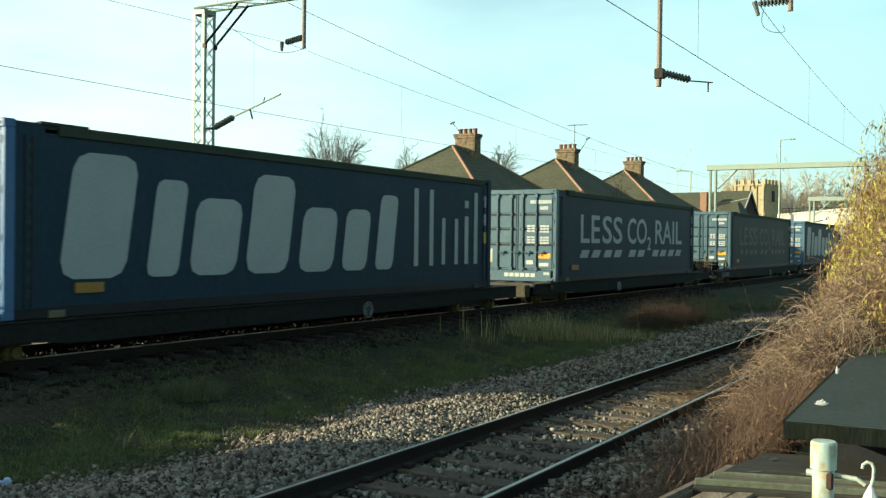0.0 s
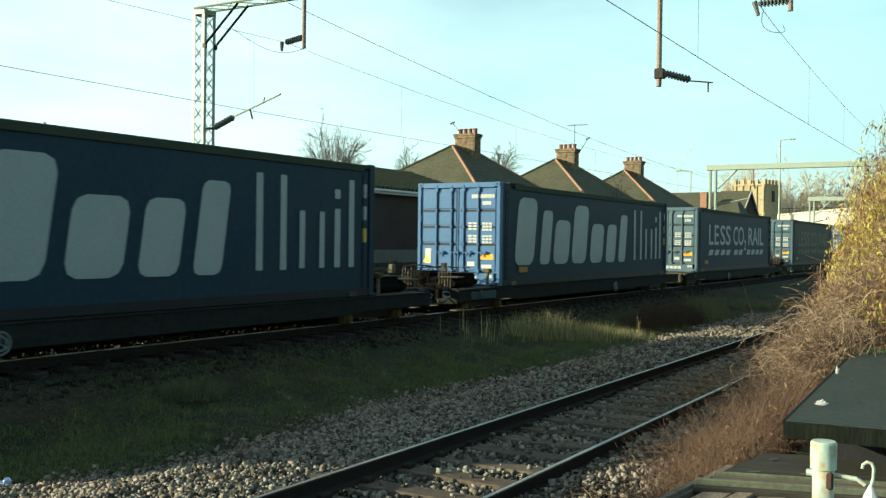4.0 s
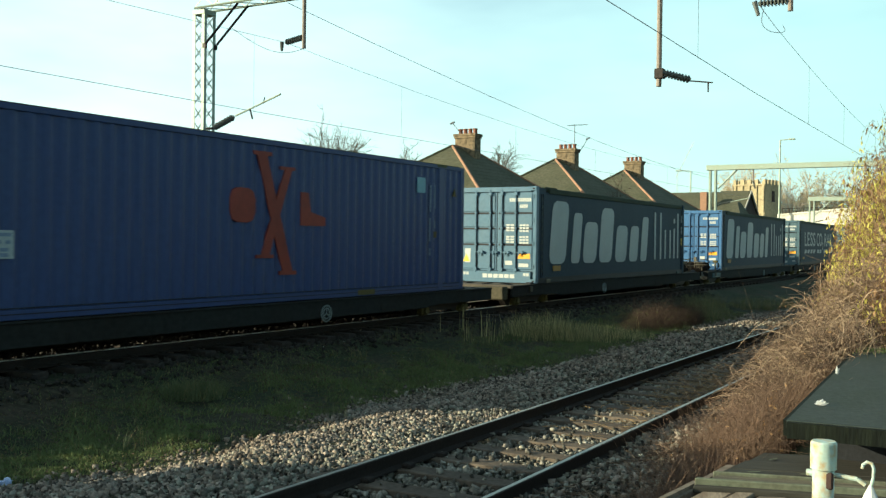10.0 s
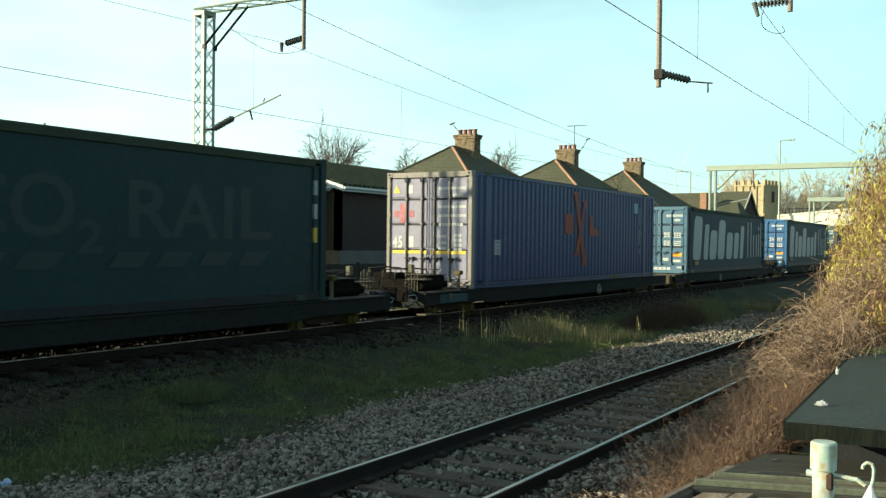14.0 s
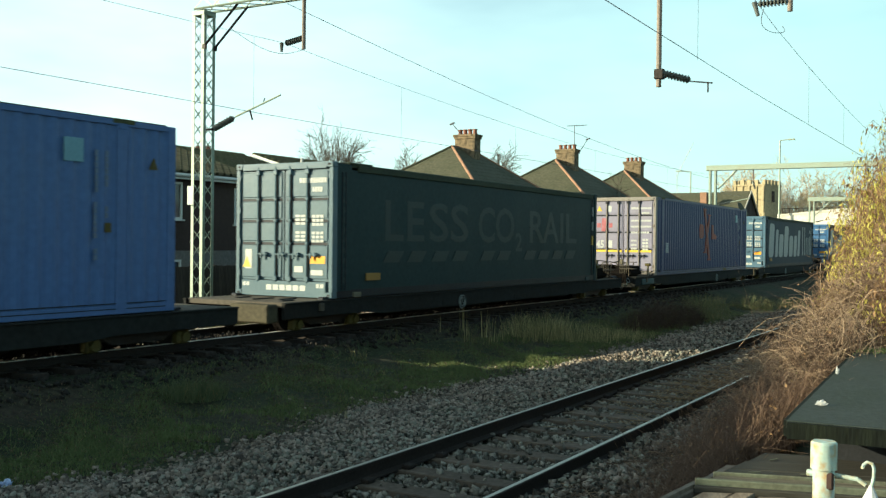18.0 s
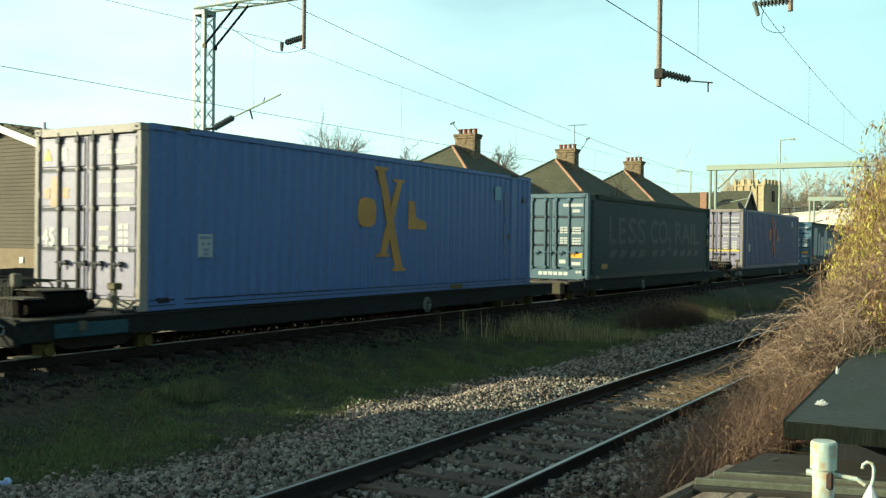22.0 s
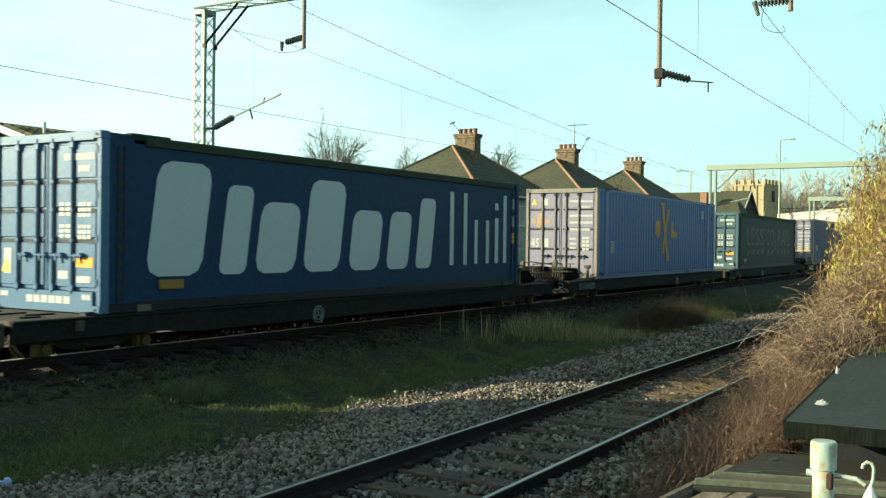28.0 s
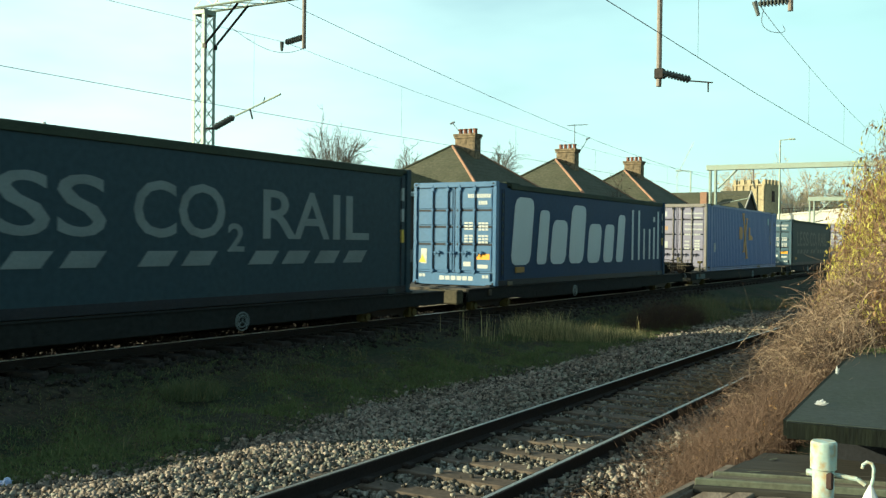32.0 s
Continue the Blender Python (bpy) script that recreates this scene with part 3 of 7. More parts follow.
def door_end(box_thing, height, frame_mat, panel_mat, rows, tall):
    """Rear end of a container: posts, header, sill, two doors with panels, lock rods, hinges and printed marks."""
    w = SIDE
    for s in (-1, 1):
        part("corner_post", box(B(), s * w - (0.09 if s > 0 else 0), s * w + (0.09 if s < 0 else 0), 0.0, 0.16, 0.12, height - 0.12, 0.006), frame_mat, box_thing)
        for z in (0.0, height - 0.12):
            cast = part("corner_casting", box(B(), s * w - (0.165 if s > 0 else 0), s * w + (0.165 if s < 0 else 0), -0.015, 0.165, z, z + 0.12, 0.01), frame_mat, box_thing)
            part("casting_hole", box(B(), s * (w - 0.085) - 0.04, s * (w - 0.085) + 0.04, -0.019, 0.0, z + 0.03, z + 0.09, 0.012), M["rubber"], cast, "dark oval lifting hole")
    part("door_header", box(B(), -w + 0.165, w - 0.165, -0.005, 0.14, height - 0.14, height - 0.005, 0.006), frame_mat, box_thing)
    part("door_sill", box(B(), -w + 0.165, w - 0.165, -0.005, 0.14, 0.005, 0.16 if tall else 0.32, 0.006), frame_mat, box_thing)
    z0, z1 = (0.17 if tall else 0.33), height - 0.15
    for s in (-1, 1):
        a, b = sorted((s * 0.012, s * (w - 0.095)))
        door = part("door", box(B(), a, b, 0.05, 0.1, z0, z1, 0.005), panel_mat, box_thing)
        part("door_seal", box(B(), a - 0.008, b + 0.008, 0.06, 0.095, z0 - 0.01, z1 + 0.01), M["rubber"], door, "black rubber seal")
        rods = (-0.66, -0.20) if s < 0 else (0.17, 0.61)
        cuts = [a + 0.02, *rods, b - 0.02]
        for k in range(4):
            lo, hi = z0 + rows[k] * (z1 - z0) + 0.05, z0 + rows[k + 1] * (z1 - z0) - 0.035
            for u0, u1 in zip(cuts, cuts[1:]):
                part("door_panel", box(B(), u0 + 0.03, u1 - 0.03, 0.03, 0.05, lo, hi, 0.009), panel_mat, door)
        for k in range(1, 4):
            zz = z0 + rows[k] * (z1 - z0)
            # a dark bar stands for the shadow in the gap between panels
            part("panel_joint", box(B(), a + 0.05, b - 0.05, 0.036, 0.052, zz - 0.032, zz + 0.022), M["dark_steel"], door, "dark bar painted as the shadow between door panels")
            for u0, u1 in zip(cuts, cuts[1:]):
                if u1 - u0 > 0.3:
                    part("panel_ledge", box(B(), u0 + 0.05, u1 - 0.09, 0.026, 0.052, zz - 0.052, zz - 0.034, 0.004), panel_mat, door)
        for u in rods:
            # a dark strip puts in the shade beside and behind the rod
            part("rod_channel", box(B(), u - 0.055, u + 0.03, 0.04, 0.0515, z0 + 0.02, z1 - 0.02), M["grime_shade"], door, "dark strip painted as shade behind the lock rod")
            bar = part("lock_rod", rod(B(), (u, 0.0, z0 - 0.05), (u, 0.0, z1 + 0.07), 0.02, 8), frame_mat, door, "painted steel lock rod")
            for z in (0.015, 0.98):
                part("rod_keeper", box(B(), u - 0.05, u + 0.05, -0.028, 0.03, z0 + z * (z1 - z0) - 0.05, z0 + z * (z1 - z0) + 0.05, 0.01), M["dark_steel"] if tall else frame_mat, bar)
            for z in (rows[1], rows[2], rows[3]):
                part("rod_bracket", box(B(), u - 0.035, u + 0.035, -0.022, 0.03, z0 + z * (z1 - z0) - 0.022, z0 + z * (z1 - z0) + 0.03, 0.006), frame_mat, bar)
            hz = z0 + rows[1] * (z1 - z0) - 0.22
            hb = box(B(), u - 0.02, u + 0.27, -0.045, -0.028, hz - 0.014, hz + 0.014, 0.006)
            box(hb, u + 0.1, u + 0.14, -0.05, -0.02, hz - 0.09, hz + 0.03, 0.006)
            box(hb, u + 0.2, u + 0.24, -0.05, 0.03, hz - 0.04, hz + 0.04, 0.006)
            part("handle", hb, M["dark_steel"] if tall else frame_mat, bar, "steel door handle")
        for z in (0.06, 0.35, 0.64, 0.94):
            e = s * (w - 0.075)
            part("hinge", box(B(), e - 0.04, e + 0.04, 0.0, 0.06, z0 + z * (z1 - z0) - 0.06, z0 + z * (z1 - z0) + 0.06, 0.01), frame_mat, box_thing)


def mark(parent, u0, u1, z0, z1, mat, name="printed_mark", y=0.0235):
    return part(name, box(B(), u0, u1, y, 0.031, z0, z1), mat, parent)


def text_bars(parent, u0, u1, z0, z1, mat, count, y=0.0235):
    """Writing that cannot be read: plain bars, each one a part."""
    count = max(2, (count + 1) // 2)
    step = (u1 - u0) / count
    for i in range(count):
        part("printed_bar", box(B(), u0 + i * step, u0 + (i + 0.8) * step, y, 0.031, z0, z1), mat, parent)


def curtain_container(name, label, logo, frame_mat, curtain_mat, print_mat, height=2.70):
    """45-foot curtain-sided container. Its base line is its rear end, y = 0; x = +1.25 is the side along the near track."""
    c = thing(name, pose(0, 0, 0), label, "container", "containers on the train")
    w, h, n = SIDE, height, LENGTH
    part("floor_frame", box(B(), -w + 0.02, w - 0.02, 0.14, n, 0.0, 0.17, 0.01), M["dark_steel"], c, "black steel side sill")
    part("roof", box(B(), -w + 0.03, w - 0.03, 0.14, n - 0.02, h - 0.09, h - 0.015, 0.01), M["roof_edge"], c, "weathered grey-green roof")
    for s in (-1, 1):
        rl = box(B(), *sorted((s * (w - 0.06), s * (w + 0.012))), 0.85, n - 0.35, h - 0.17, h - 0.03, 0.012)
        part("roof_rail", rl, M["roof_edge"], c, "dull green side rail under the roof edge")
        part("rail_end", box(B(), *sorted((s * (w - 0.12), s * (w + 0.006))), 0.55, 1.35, h - 0.035, h + 0.012, 0.01), M["roof_edge"], c)
        part("front_post", box(B(), *sorted((s * (w - 0.12), s * w)), n - 0.16, n, 0.0, h, 0.01), curtain_mat, c)
        part("rear_panel", box(B(), *sorted((s * (w - 0.05), s * w)), 0.162, 0.62, 0.14, h - 0.04, 0.004), curtain_mat, c)
        bm = B()
        cols, rws = 90, 8
        grid = []
        for i in range(cols + 1):
            yy = 0.5 + (n - 0.72) * i / cols
            for j in range(rws + 1):
                v = j / rws
                grid.append(bm.verts.new((s * (w - 0.022 + bulge(yy, v)), yy, 0.1 + (h - 0.24) * v)))
        for i in range(cols):
            for j in range(rws):
                a = i * (rws + 1) + j
                q = (grid[a], grid[a + rws + 1], grid[a + rws + 2], grid[a + 1])
                bm.faces.new(q if s > 0 else q[::-1])
        part("curtain", bm, curtain_mat, c, "taut dark vinyl side curtain", True)
        for y in (0.30, 0.42, n - 0.4):
            part("tension_pole", rod(B(), (s * (w + 0.004), y, 0.16), (s * (w + 0.004), y, h - 0.2), 0.014, 6), M["dark_steel"], c)
        for k in range(11):
            z = 0.3 + k * 0.2
            part("tension_buckle", box(B(), *sorted((s * w, s * (w + 0.014))), 0.325, 0.40, z, z + 0.1, 0.004), M["print_dim"], c)
        part("marker_plate", box(B(), *sorted((s * w, s * (w + 0.03))), 1.12, 1.62, 0.33, 0.48, 0.004), M["marker"], c, "dull amber marker plate")
        for y in (0.70, 12.85):
            part("side_tab", box(B(), *sorted((s * (w - 0.02), s * (w + 0.012))), y, y + 0.27, 0.0, 0.11, 0.01), M["print_dim"] if y > 1 else M["cream"], c)
        for k, y in enumerate((13.3, 13.3, 13.3)):
            part("warning_sticker", box(B(), *sorted((s * w, s * (w + 0.006))), y, y + 0.13, 1.1 + 0.45 * k, 1.38 + 0.45 * k), M["print_yellow"] if k == 0 else M["print_grey"], c)
    part("bulkhead", box(B(), -w + 0.01, w - 0.01, n - 0.04, n, 0.12, h - 0.02), frame_mat, c)
    door_end(c, h, frame_mat, frame_mat, (0.0, 0.335, 0.54, 0.735, 1.0), False)
    # markings on the right-hand door, bars for what cannot be read
    for z, u0, u1, k in ((2.33, 0.40, 1.08, 20), (2.15, 0.72, 0.98, 8)):
        text_bars(c, u0, u1, z - 0.05, z + 0.05, M["print_white"], k)
    for z in (1.45, 1.12):
        for k in range(3):
            text_bars(c, 0.30, 0.58, z + 0.075 * k, z + 0.075 * k + 0.05, M["print_white"], 4)
            text_bars(c, 0.72, 1.02, z + 0.08 * k - 0.02, z + 0.08 * k + 0.035, M["print_white"], 6)
    mark(c, 0.68, 1.05, 0.68, 0.83, M["print_orange"], "warning_label")
    mark(c, 0.28, 0.5, 0.5, 0.62, M["print_white"])
    mark(c, 0.7, 1.0, 0.45, 0.55, M["print_white"])
    mark(c, -1.02, -0.84, 0.55, 0.95, M["print_white"])
    part("warning_triangle", slab(B(), [(-1.08, 0.58), (-0.86, 0.58), (-0.97, 0.80)], "y", 0.0205, 0.031), M["print_yellow"], c, "yellow warning triangle")
    text_bars(c, -0.42, 0.62, 0.13, 0.24, M["print_white"], 11, -0.008)
    text_bars(c, 0.86, 1.06, 0.20, 0.28, M["print_white"], 4, -0.008)
    text_bars(c, -1.05, -0.86, 0.20, 0.28, M["print_white"], 4, -0.008)
    return c


def bulge(y, v):
    """How far the taut curtain stands out, y along the side, v from 0 at its foot to 1 at its top."""
    return 0.008 * math.sin(v * math.pi) * (1 + 0.5 * math.sin(y * 1.9 + 1.3 * math.sin(y * 0.7))) + 0.002 * math.sin(y * 7.3) * math.sin(v * math.pi)


def drape(me, height=2.70, lift=0.012):
    """Lay a printed shape on the curtain's surface."""
    for v in me.vertices:
        f = min(max((v.co.z - 0.1) / (height - 0.24), 0.0), 1.0)
        v.co.x = SIDE - 0.022 + bulge(v.co.y, f) + lift + (v.co.x - SIDE) * 0.3
    me.update()


def add_wordmark(c, print_mat):
    """The haulier's big wordmark, as plain leaning blocks of the letters' sizes."""
    bold = ((0.98, 2.16, 0.53, 2.35), (2.55, 3.2, 0.53, 2.05), (3.42, 4.5, 0.53, 1.80), (4.78, 5.9, 0.53, 2.28), (6.18, 7.22, 0.53, 1.75), (7.52, 8.35, 0.53, 1.76), (8.7, 9.35, 0.53, 2.10))
    thin = ((10.1, 10.27, 0.58, 2.31), (10.75, 10.92, 0.58, 2.31), (11.3, 11.45, 0.6, 1.68), (11.9, 12.05, 0.6, 1.68), (12.37, 12.55, 0.6, 1.75), (12.37, 12.55, 1.95, 2.13), (12.84, 13.01, 0.6, 2.34))
    for u0, u1, v0, v1 in bold:
        drape(part("logo_block", slab(B(), boiled(u0, v0, u1, v1, 0.15, 0.22), "x", SIDE - 0.01, SIDE + 0.016), print_mat, c, "pale grey bold block of the printed wordmark").data)
    for u0, u1, v0, v1 in thin:
        drape(part("logo_block", slab(B(), boiled(u0, v0, u1, v1, 0, 0.1), "x", SIDE - 0.01, SIDE + 0.016), print_mat, c, "pale grey thin block of the printed wordmark").data)


def letters(c, text, print_mat):
    """One readable letter each, set on the near side."""
    for ch, at, zz, sz in text:
        cu = bpy.data.curves.new("letter", "FONT")
        cu.body, cu.size, cu.extrude, cu.resolution_u, cu.offset = ch, sz, 0.002, 3, 0.014
        tmp = bpy.data.objects.new("letter", cu)
        scene.collection.objects.link(tmp)
        dg = bpy.context.evaluated_depsgraph_get()
        me = bpy.data.meshes.new_from_object(tmp.evaluated_get(dg))
        bpy.data.objects.remove(tmp)
        me.materials.clear()
        me.materials.append(print_mat)
        xs = [v.co.x for v in me.vertices]
        x0, wd = min(xs), max(xs) - min(xs)
        for v in me.vertices:
            v.co = (SIDE + v.co.z, (v.co.x - x0) / wd * at[1] + at[0], v.co.y + zz)
        drape(me, lift=0.006)
        ob = new("letter", me)
        ob.parent = c


def add_slogan(c, print_mat):
    word = (("L", (1.85, 0.70)), ("E", (2.70, 0.70)), ("S", (3.62, 0.85)), ("S", (4.58, 0.86)), ("C", (5.95, 0.87)), ("O", (6.87, 1.05)), ("R", (8.88, 0.93)), ("A", (9.72, 1.08)), ("I", (10.92, 0.22)), ("L", (11.34, 0.79)))
    letters(c, [(ch, at, 1.16, 1.24) for ch, at in word] + [("2", (7.98, 0.42), 0.93, 0.66)], print_mat)
    for u in (1.75, 2.68, 3.70, 4.62, 6.03, 6.92, 8.49, 9.38, 10.32, 11.24):
        drape(part("logo_dash", slab(B(), [(u, 0.69), (u + 0.62, 0.69), (u + 0.82, 0.93), (u + 0.2, 0.93)], "x", SIDE - 0.01, SIDE + 0.016), print_mat, c, "pale leaning dash under the slogan").data)


def box_container(name, label, side_mat, logo_mat, door_mat, stripe, height=2.90):
    """45-foot steel box container with corrugated sides."""
    c = thing(name, pose(0, 0, 0), label, "container", "containers on the train")
    w, h, n = SIDE, height, LENGTH
    part("floor_frame", box(B(), -w + 0.005, w - 0.005, 0.14, n - 0.1, 0.0, 0.15, 0.01), side_mat, c)
    part("roof", box(B(), -w + 0.02, w - 0.02, 0.14, n - 0.02, h - 0.07, h - 0.01, 0.01), side_mat, c)
    for s in (-1, 1):
        part("top_rail", box(B(), *sorted((s * (w - 0.06), s * w)), 0.16, n - 0.16, h - 0.09, h - 0.0, 0.008), side_mat, c)
        part("front_post", box(B(), *sorted((s * (w - 0.14), s * w)), n - 0.16, n, 0.0, h, 0.01), side_mat, c)
        for y in (0.72, 12.55):
            part("stacking_post", box(B(), *sorted((s * (w - 0.05), s * (w + 0.002))), y, y + 0.2, 0.0, h - 0.02, 0.008), side_mat, c)
            part("stacking_casting", box(B(), *sorted((s * (w - 0.1), s * (w + 0.008))), y + 0.01, y + 0.19, h - 0.14, h + 0.01, 0.01), side_mat, c)
        bm = B()
        pts, y, d = [], 0.17, 0.028
        spans = ((0.17, 0.72), (0.93, 12.54), (12.76, n - 0.17))
        for a, b in spans:
            k = max(2, round((b - a) / 0.278))
            st = (b - a) / k
            pr = []
            for i in range(k):
                o = a + i * st
                pr += [(o, 0.0), (o + st * 0.26, 0.0), (o + st * 0.5, d), (o + st * 0.76, d)]
            pr.append((b, 0.0))
            lo = [bm.verts.new((s * (w - 0.012 - q), yy, 0.14)) for yy, q in pr]
            hi = [bm.verts.new((s * (w - 0.012 - q), yy, h - 0.08)) for yy, q in pr]
            for i in range(len(pr) - 1):
                q = (lo[i], lo[i + 1], hi[i + 1], hi[i])
                bm.faces.new(q if s > 0 else q[::-1])
        part("corrugated_side", bm, side_mat, c, "corrugated blue steel side wall")
        part("side_label", box(B(), *sorted((s * (w - 0.02), s * w)), 1.22, 1.55, 0.83, 1.21, 0.002), M["print_grey"], c, "pale grey label with dark lines")
        for k, (y, z, e) in enumerate(((1.26, 1.15, 0.25), (1.30, 1.05, 0.06), (1.42, 1.05, 0.08), (1.33, 0.95, 0.14), (1.33, 0.88, 0.14))):
            part("printed_bar", box(B(), *sorted((s * (w - 0.02), s * (w + 0.002))), y, y + e, z - 0.025, z + 0.025), M["print_side"], c)
        part("side_label", box(B(), *sorted((s * (w - 0.02), s * w)), 11.62, 11.95, 2.22, 2.56, 0.002), M["print_sky"], c, "pale blue square sticker")
        for y, z, rows_ in ((12.16, 2.42, 7), (12.34, 2.42, 6), (12.14, 1.66, 6), (12.34, 1.60, 2), (12.15, 0.98, 2)):
            for k in range(rows_):
                part("printed_bar", box(B(), *sorted((s * (w - 0.02), s * w)), y, y + 0.05, z - 0.09 * k - 0.078, z - 0.09 * k), M["print_side"], c)
        part("side_label", box(B(), *sorted((s * (w - 0.02), s * w)), 12.33, 12.45, 1.22, 1.36), M["axle_yellow"], c, "small dull amber sticker")
        part("warning_triangle", slab(B(), [(13.19, 2.2), (13.35, 2.2), (13.27, 2.38)], "x", *sorted((s * (w - 0.03), s * (w - 0.004)))), M["axle_yellow"], c, "small dull yellow warning triangle")
        part("yellow_plate", box(B(), *sorted((s * (w - 0.03), s * (w + 0.002))), 9.4, 10.0, 0.02, 0.13, 0.004), M["axle_yellow"], c, "dull yellow plate on the bottom rail")
        part("roof_edge", box(B(), *sorted((s * (w - 0.09), s * (w - 0.004))), 0.2, n - 0.2, h + 0.001, h + 0.014), M["lichen"], c, "line of green lichen along the roof edge")
        for y0, y1 in ((0.62, 1.02), (12.47, 12.88)):
            part("lichenpatch", box(B(), *sorted((s * (w - 0.06), s * (w + 0.010))), y0, y1, h - 0.055, h + 0.016, 0.006), M["lichen"], c)
        for zz in (0.155, 0.075):
            part("rail_groove", box(B(), *sorted((s * (w - 0.03), s * (w - 0.001))), 0.2, n - 0.2, zz, zz + 0.014), M["rubber"], c)
        part("fork_pocket", box(B(), *sorted((s * (w - 0.05), s * (w + 0.003))), 0.35, 0.62, 0.1, 0.2, 0.02), M["rubber"], c)
    part("bulkhead", box(B(), -w + 0.01, w - 0.01, n - 0.05, n - 0.005, 0.1, h - 0.02), side_mat, c)
    door_end(c, h, M["door_frame_buff"], M["door_lilac"], (0.0, 0.30, 0.55, 0.795, 1.0), True)
    for z, k, u0, u1 in ((2.48, 11, 0.3, 1.08), (2.30, 5, 0.7, 1.0), (2.02, 12, 0.3, 1.08), (1.80, 12, 0.3, 1.08), (1.58, 8, 0.3, 1.0), (1.28, 4, 0.3, 0.52), (1.12, 4, 0.3, 0.52), (0.98, 4, 0.3, 0.52)):
        text_bars(c, u0, u1, z - 0.035, z + 0.035, M["print_white"], 2 * k)
    for z in (0.95, 1.07, 1.19, 1.31):
        text_bars(c, 0.74, 0.98, z - 0.04, z + 0.04, M["print_white"], 3)
    part("warning_triangle", slab(B(), [(-1.06, 2.38), (-0.86, 2.38), (-0.96, 2.58)], "y", 0.0205, 0.031), M["print_yellow"], c, "yellow warning triangle")
    mark(c, -0.62, -0.48, 2.36, 2.58, M["print_white"])
    part("logo_block", slab(B(), boiled(-0.87, 1.62, -0.70, 2.12, 0.05, 0.3), "y", 0.0205, 0.031), door_mat, c)
    mark(c, -1.05, -0.9, 1.76, 1.93, door_mat, "logo_block")
    mark(c, -0.58, -0.44, 1.76, 1.93, door_mat, "logo_block")
    for ch, u in (("4", -1.08), ("5", -0.91)):
        cu = bpy.data.curves.new("digit", "FONT")
        cu.body, cu.size, cu.extrude, cu.resolution_u, cu.offset = ch, 0.40, 0.004, 3, 0.012
        tmp = bpy.data.objects.new("digit", cu)
        scene.collection.objects.link(tmp)
        me = bpy.data.meshes.new_from_object(tmp.evaluated_get(bpy.context.evaluated_depsgraph_get()))
        bpy.data.objects.remove(tmp)
        me.materials.clear()
        me.materials.append(M["print_white"])
        left = min(v.co.x for v in me.vertices)
        for v in me.vertices:
            v.co = (u + (v.co.x - left) * 0.75, 0.024 - v.co.z, 1.0 + v.co.y)
        ob = new("digit", me)
        ob.parent = c
    mark(c, -0.58, -0.44, 1.0, 1.28, M["print_white"])
    if stripe:
        for a, b in ((-1.08, -0.06), (0.06, 1.08)):
            mark(c, a, b, 0.845, 0.925, M["print_yellow"], "yellow_stripe", 0.022)
    # the owner's mark: a tall waisted shape between two blocks
    strokes = ([(6.34, 2.62), (6.60, 2.62), (7.32, 0.56), (7.04, 0.56)], [(7.08, 2.40), (7.28, 2.40), (6.68, 0.86), (6.46, 0.86)])
    serifs = ((6.24, 6.72, 2.62, 2.69), (6.96, 7.44, 0.49, 0.56), (6.96, 7.38, 2.40, 2.46), (6.34, 6.80, 0.80, 0.86))
    for k, s in enumerate(strokes):
        part("logo_block", slab(B(), s, "x", SIDE - 0.03, SIDE + 0.001 + 0.002 * k), logo_mat, c, "leaning stroke of the mark printed on the side")
    for u0, u1, v0, v1 in serifs:
        part("logo_block", box(B(), SIDE - 0.03, SIDE + 0.001, u0, u1, v0, v1), logo_mat, c)
    part("logo_block", slab(B(), boiled(5.66, 1.42, 6.30, 2.02, 0.0, 0.3), "x", SIDE - 0.03, SIDE + 0.001), logo_mat, c)
    part("logo_block", slab(B(), [(7.55, 1.40), (8.3, 1.40), (8.3, 1.56), (7.85, 1.66), (7.78, 2.02), (7.55, 2.02)], "x", SIDE - 0.03, SIDE + 0.001), logo_mat, c)
    return c


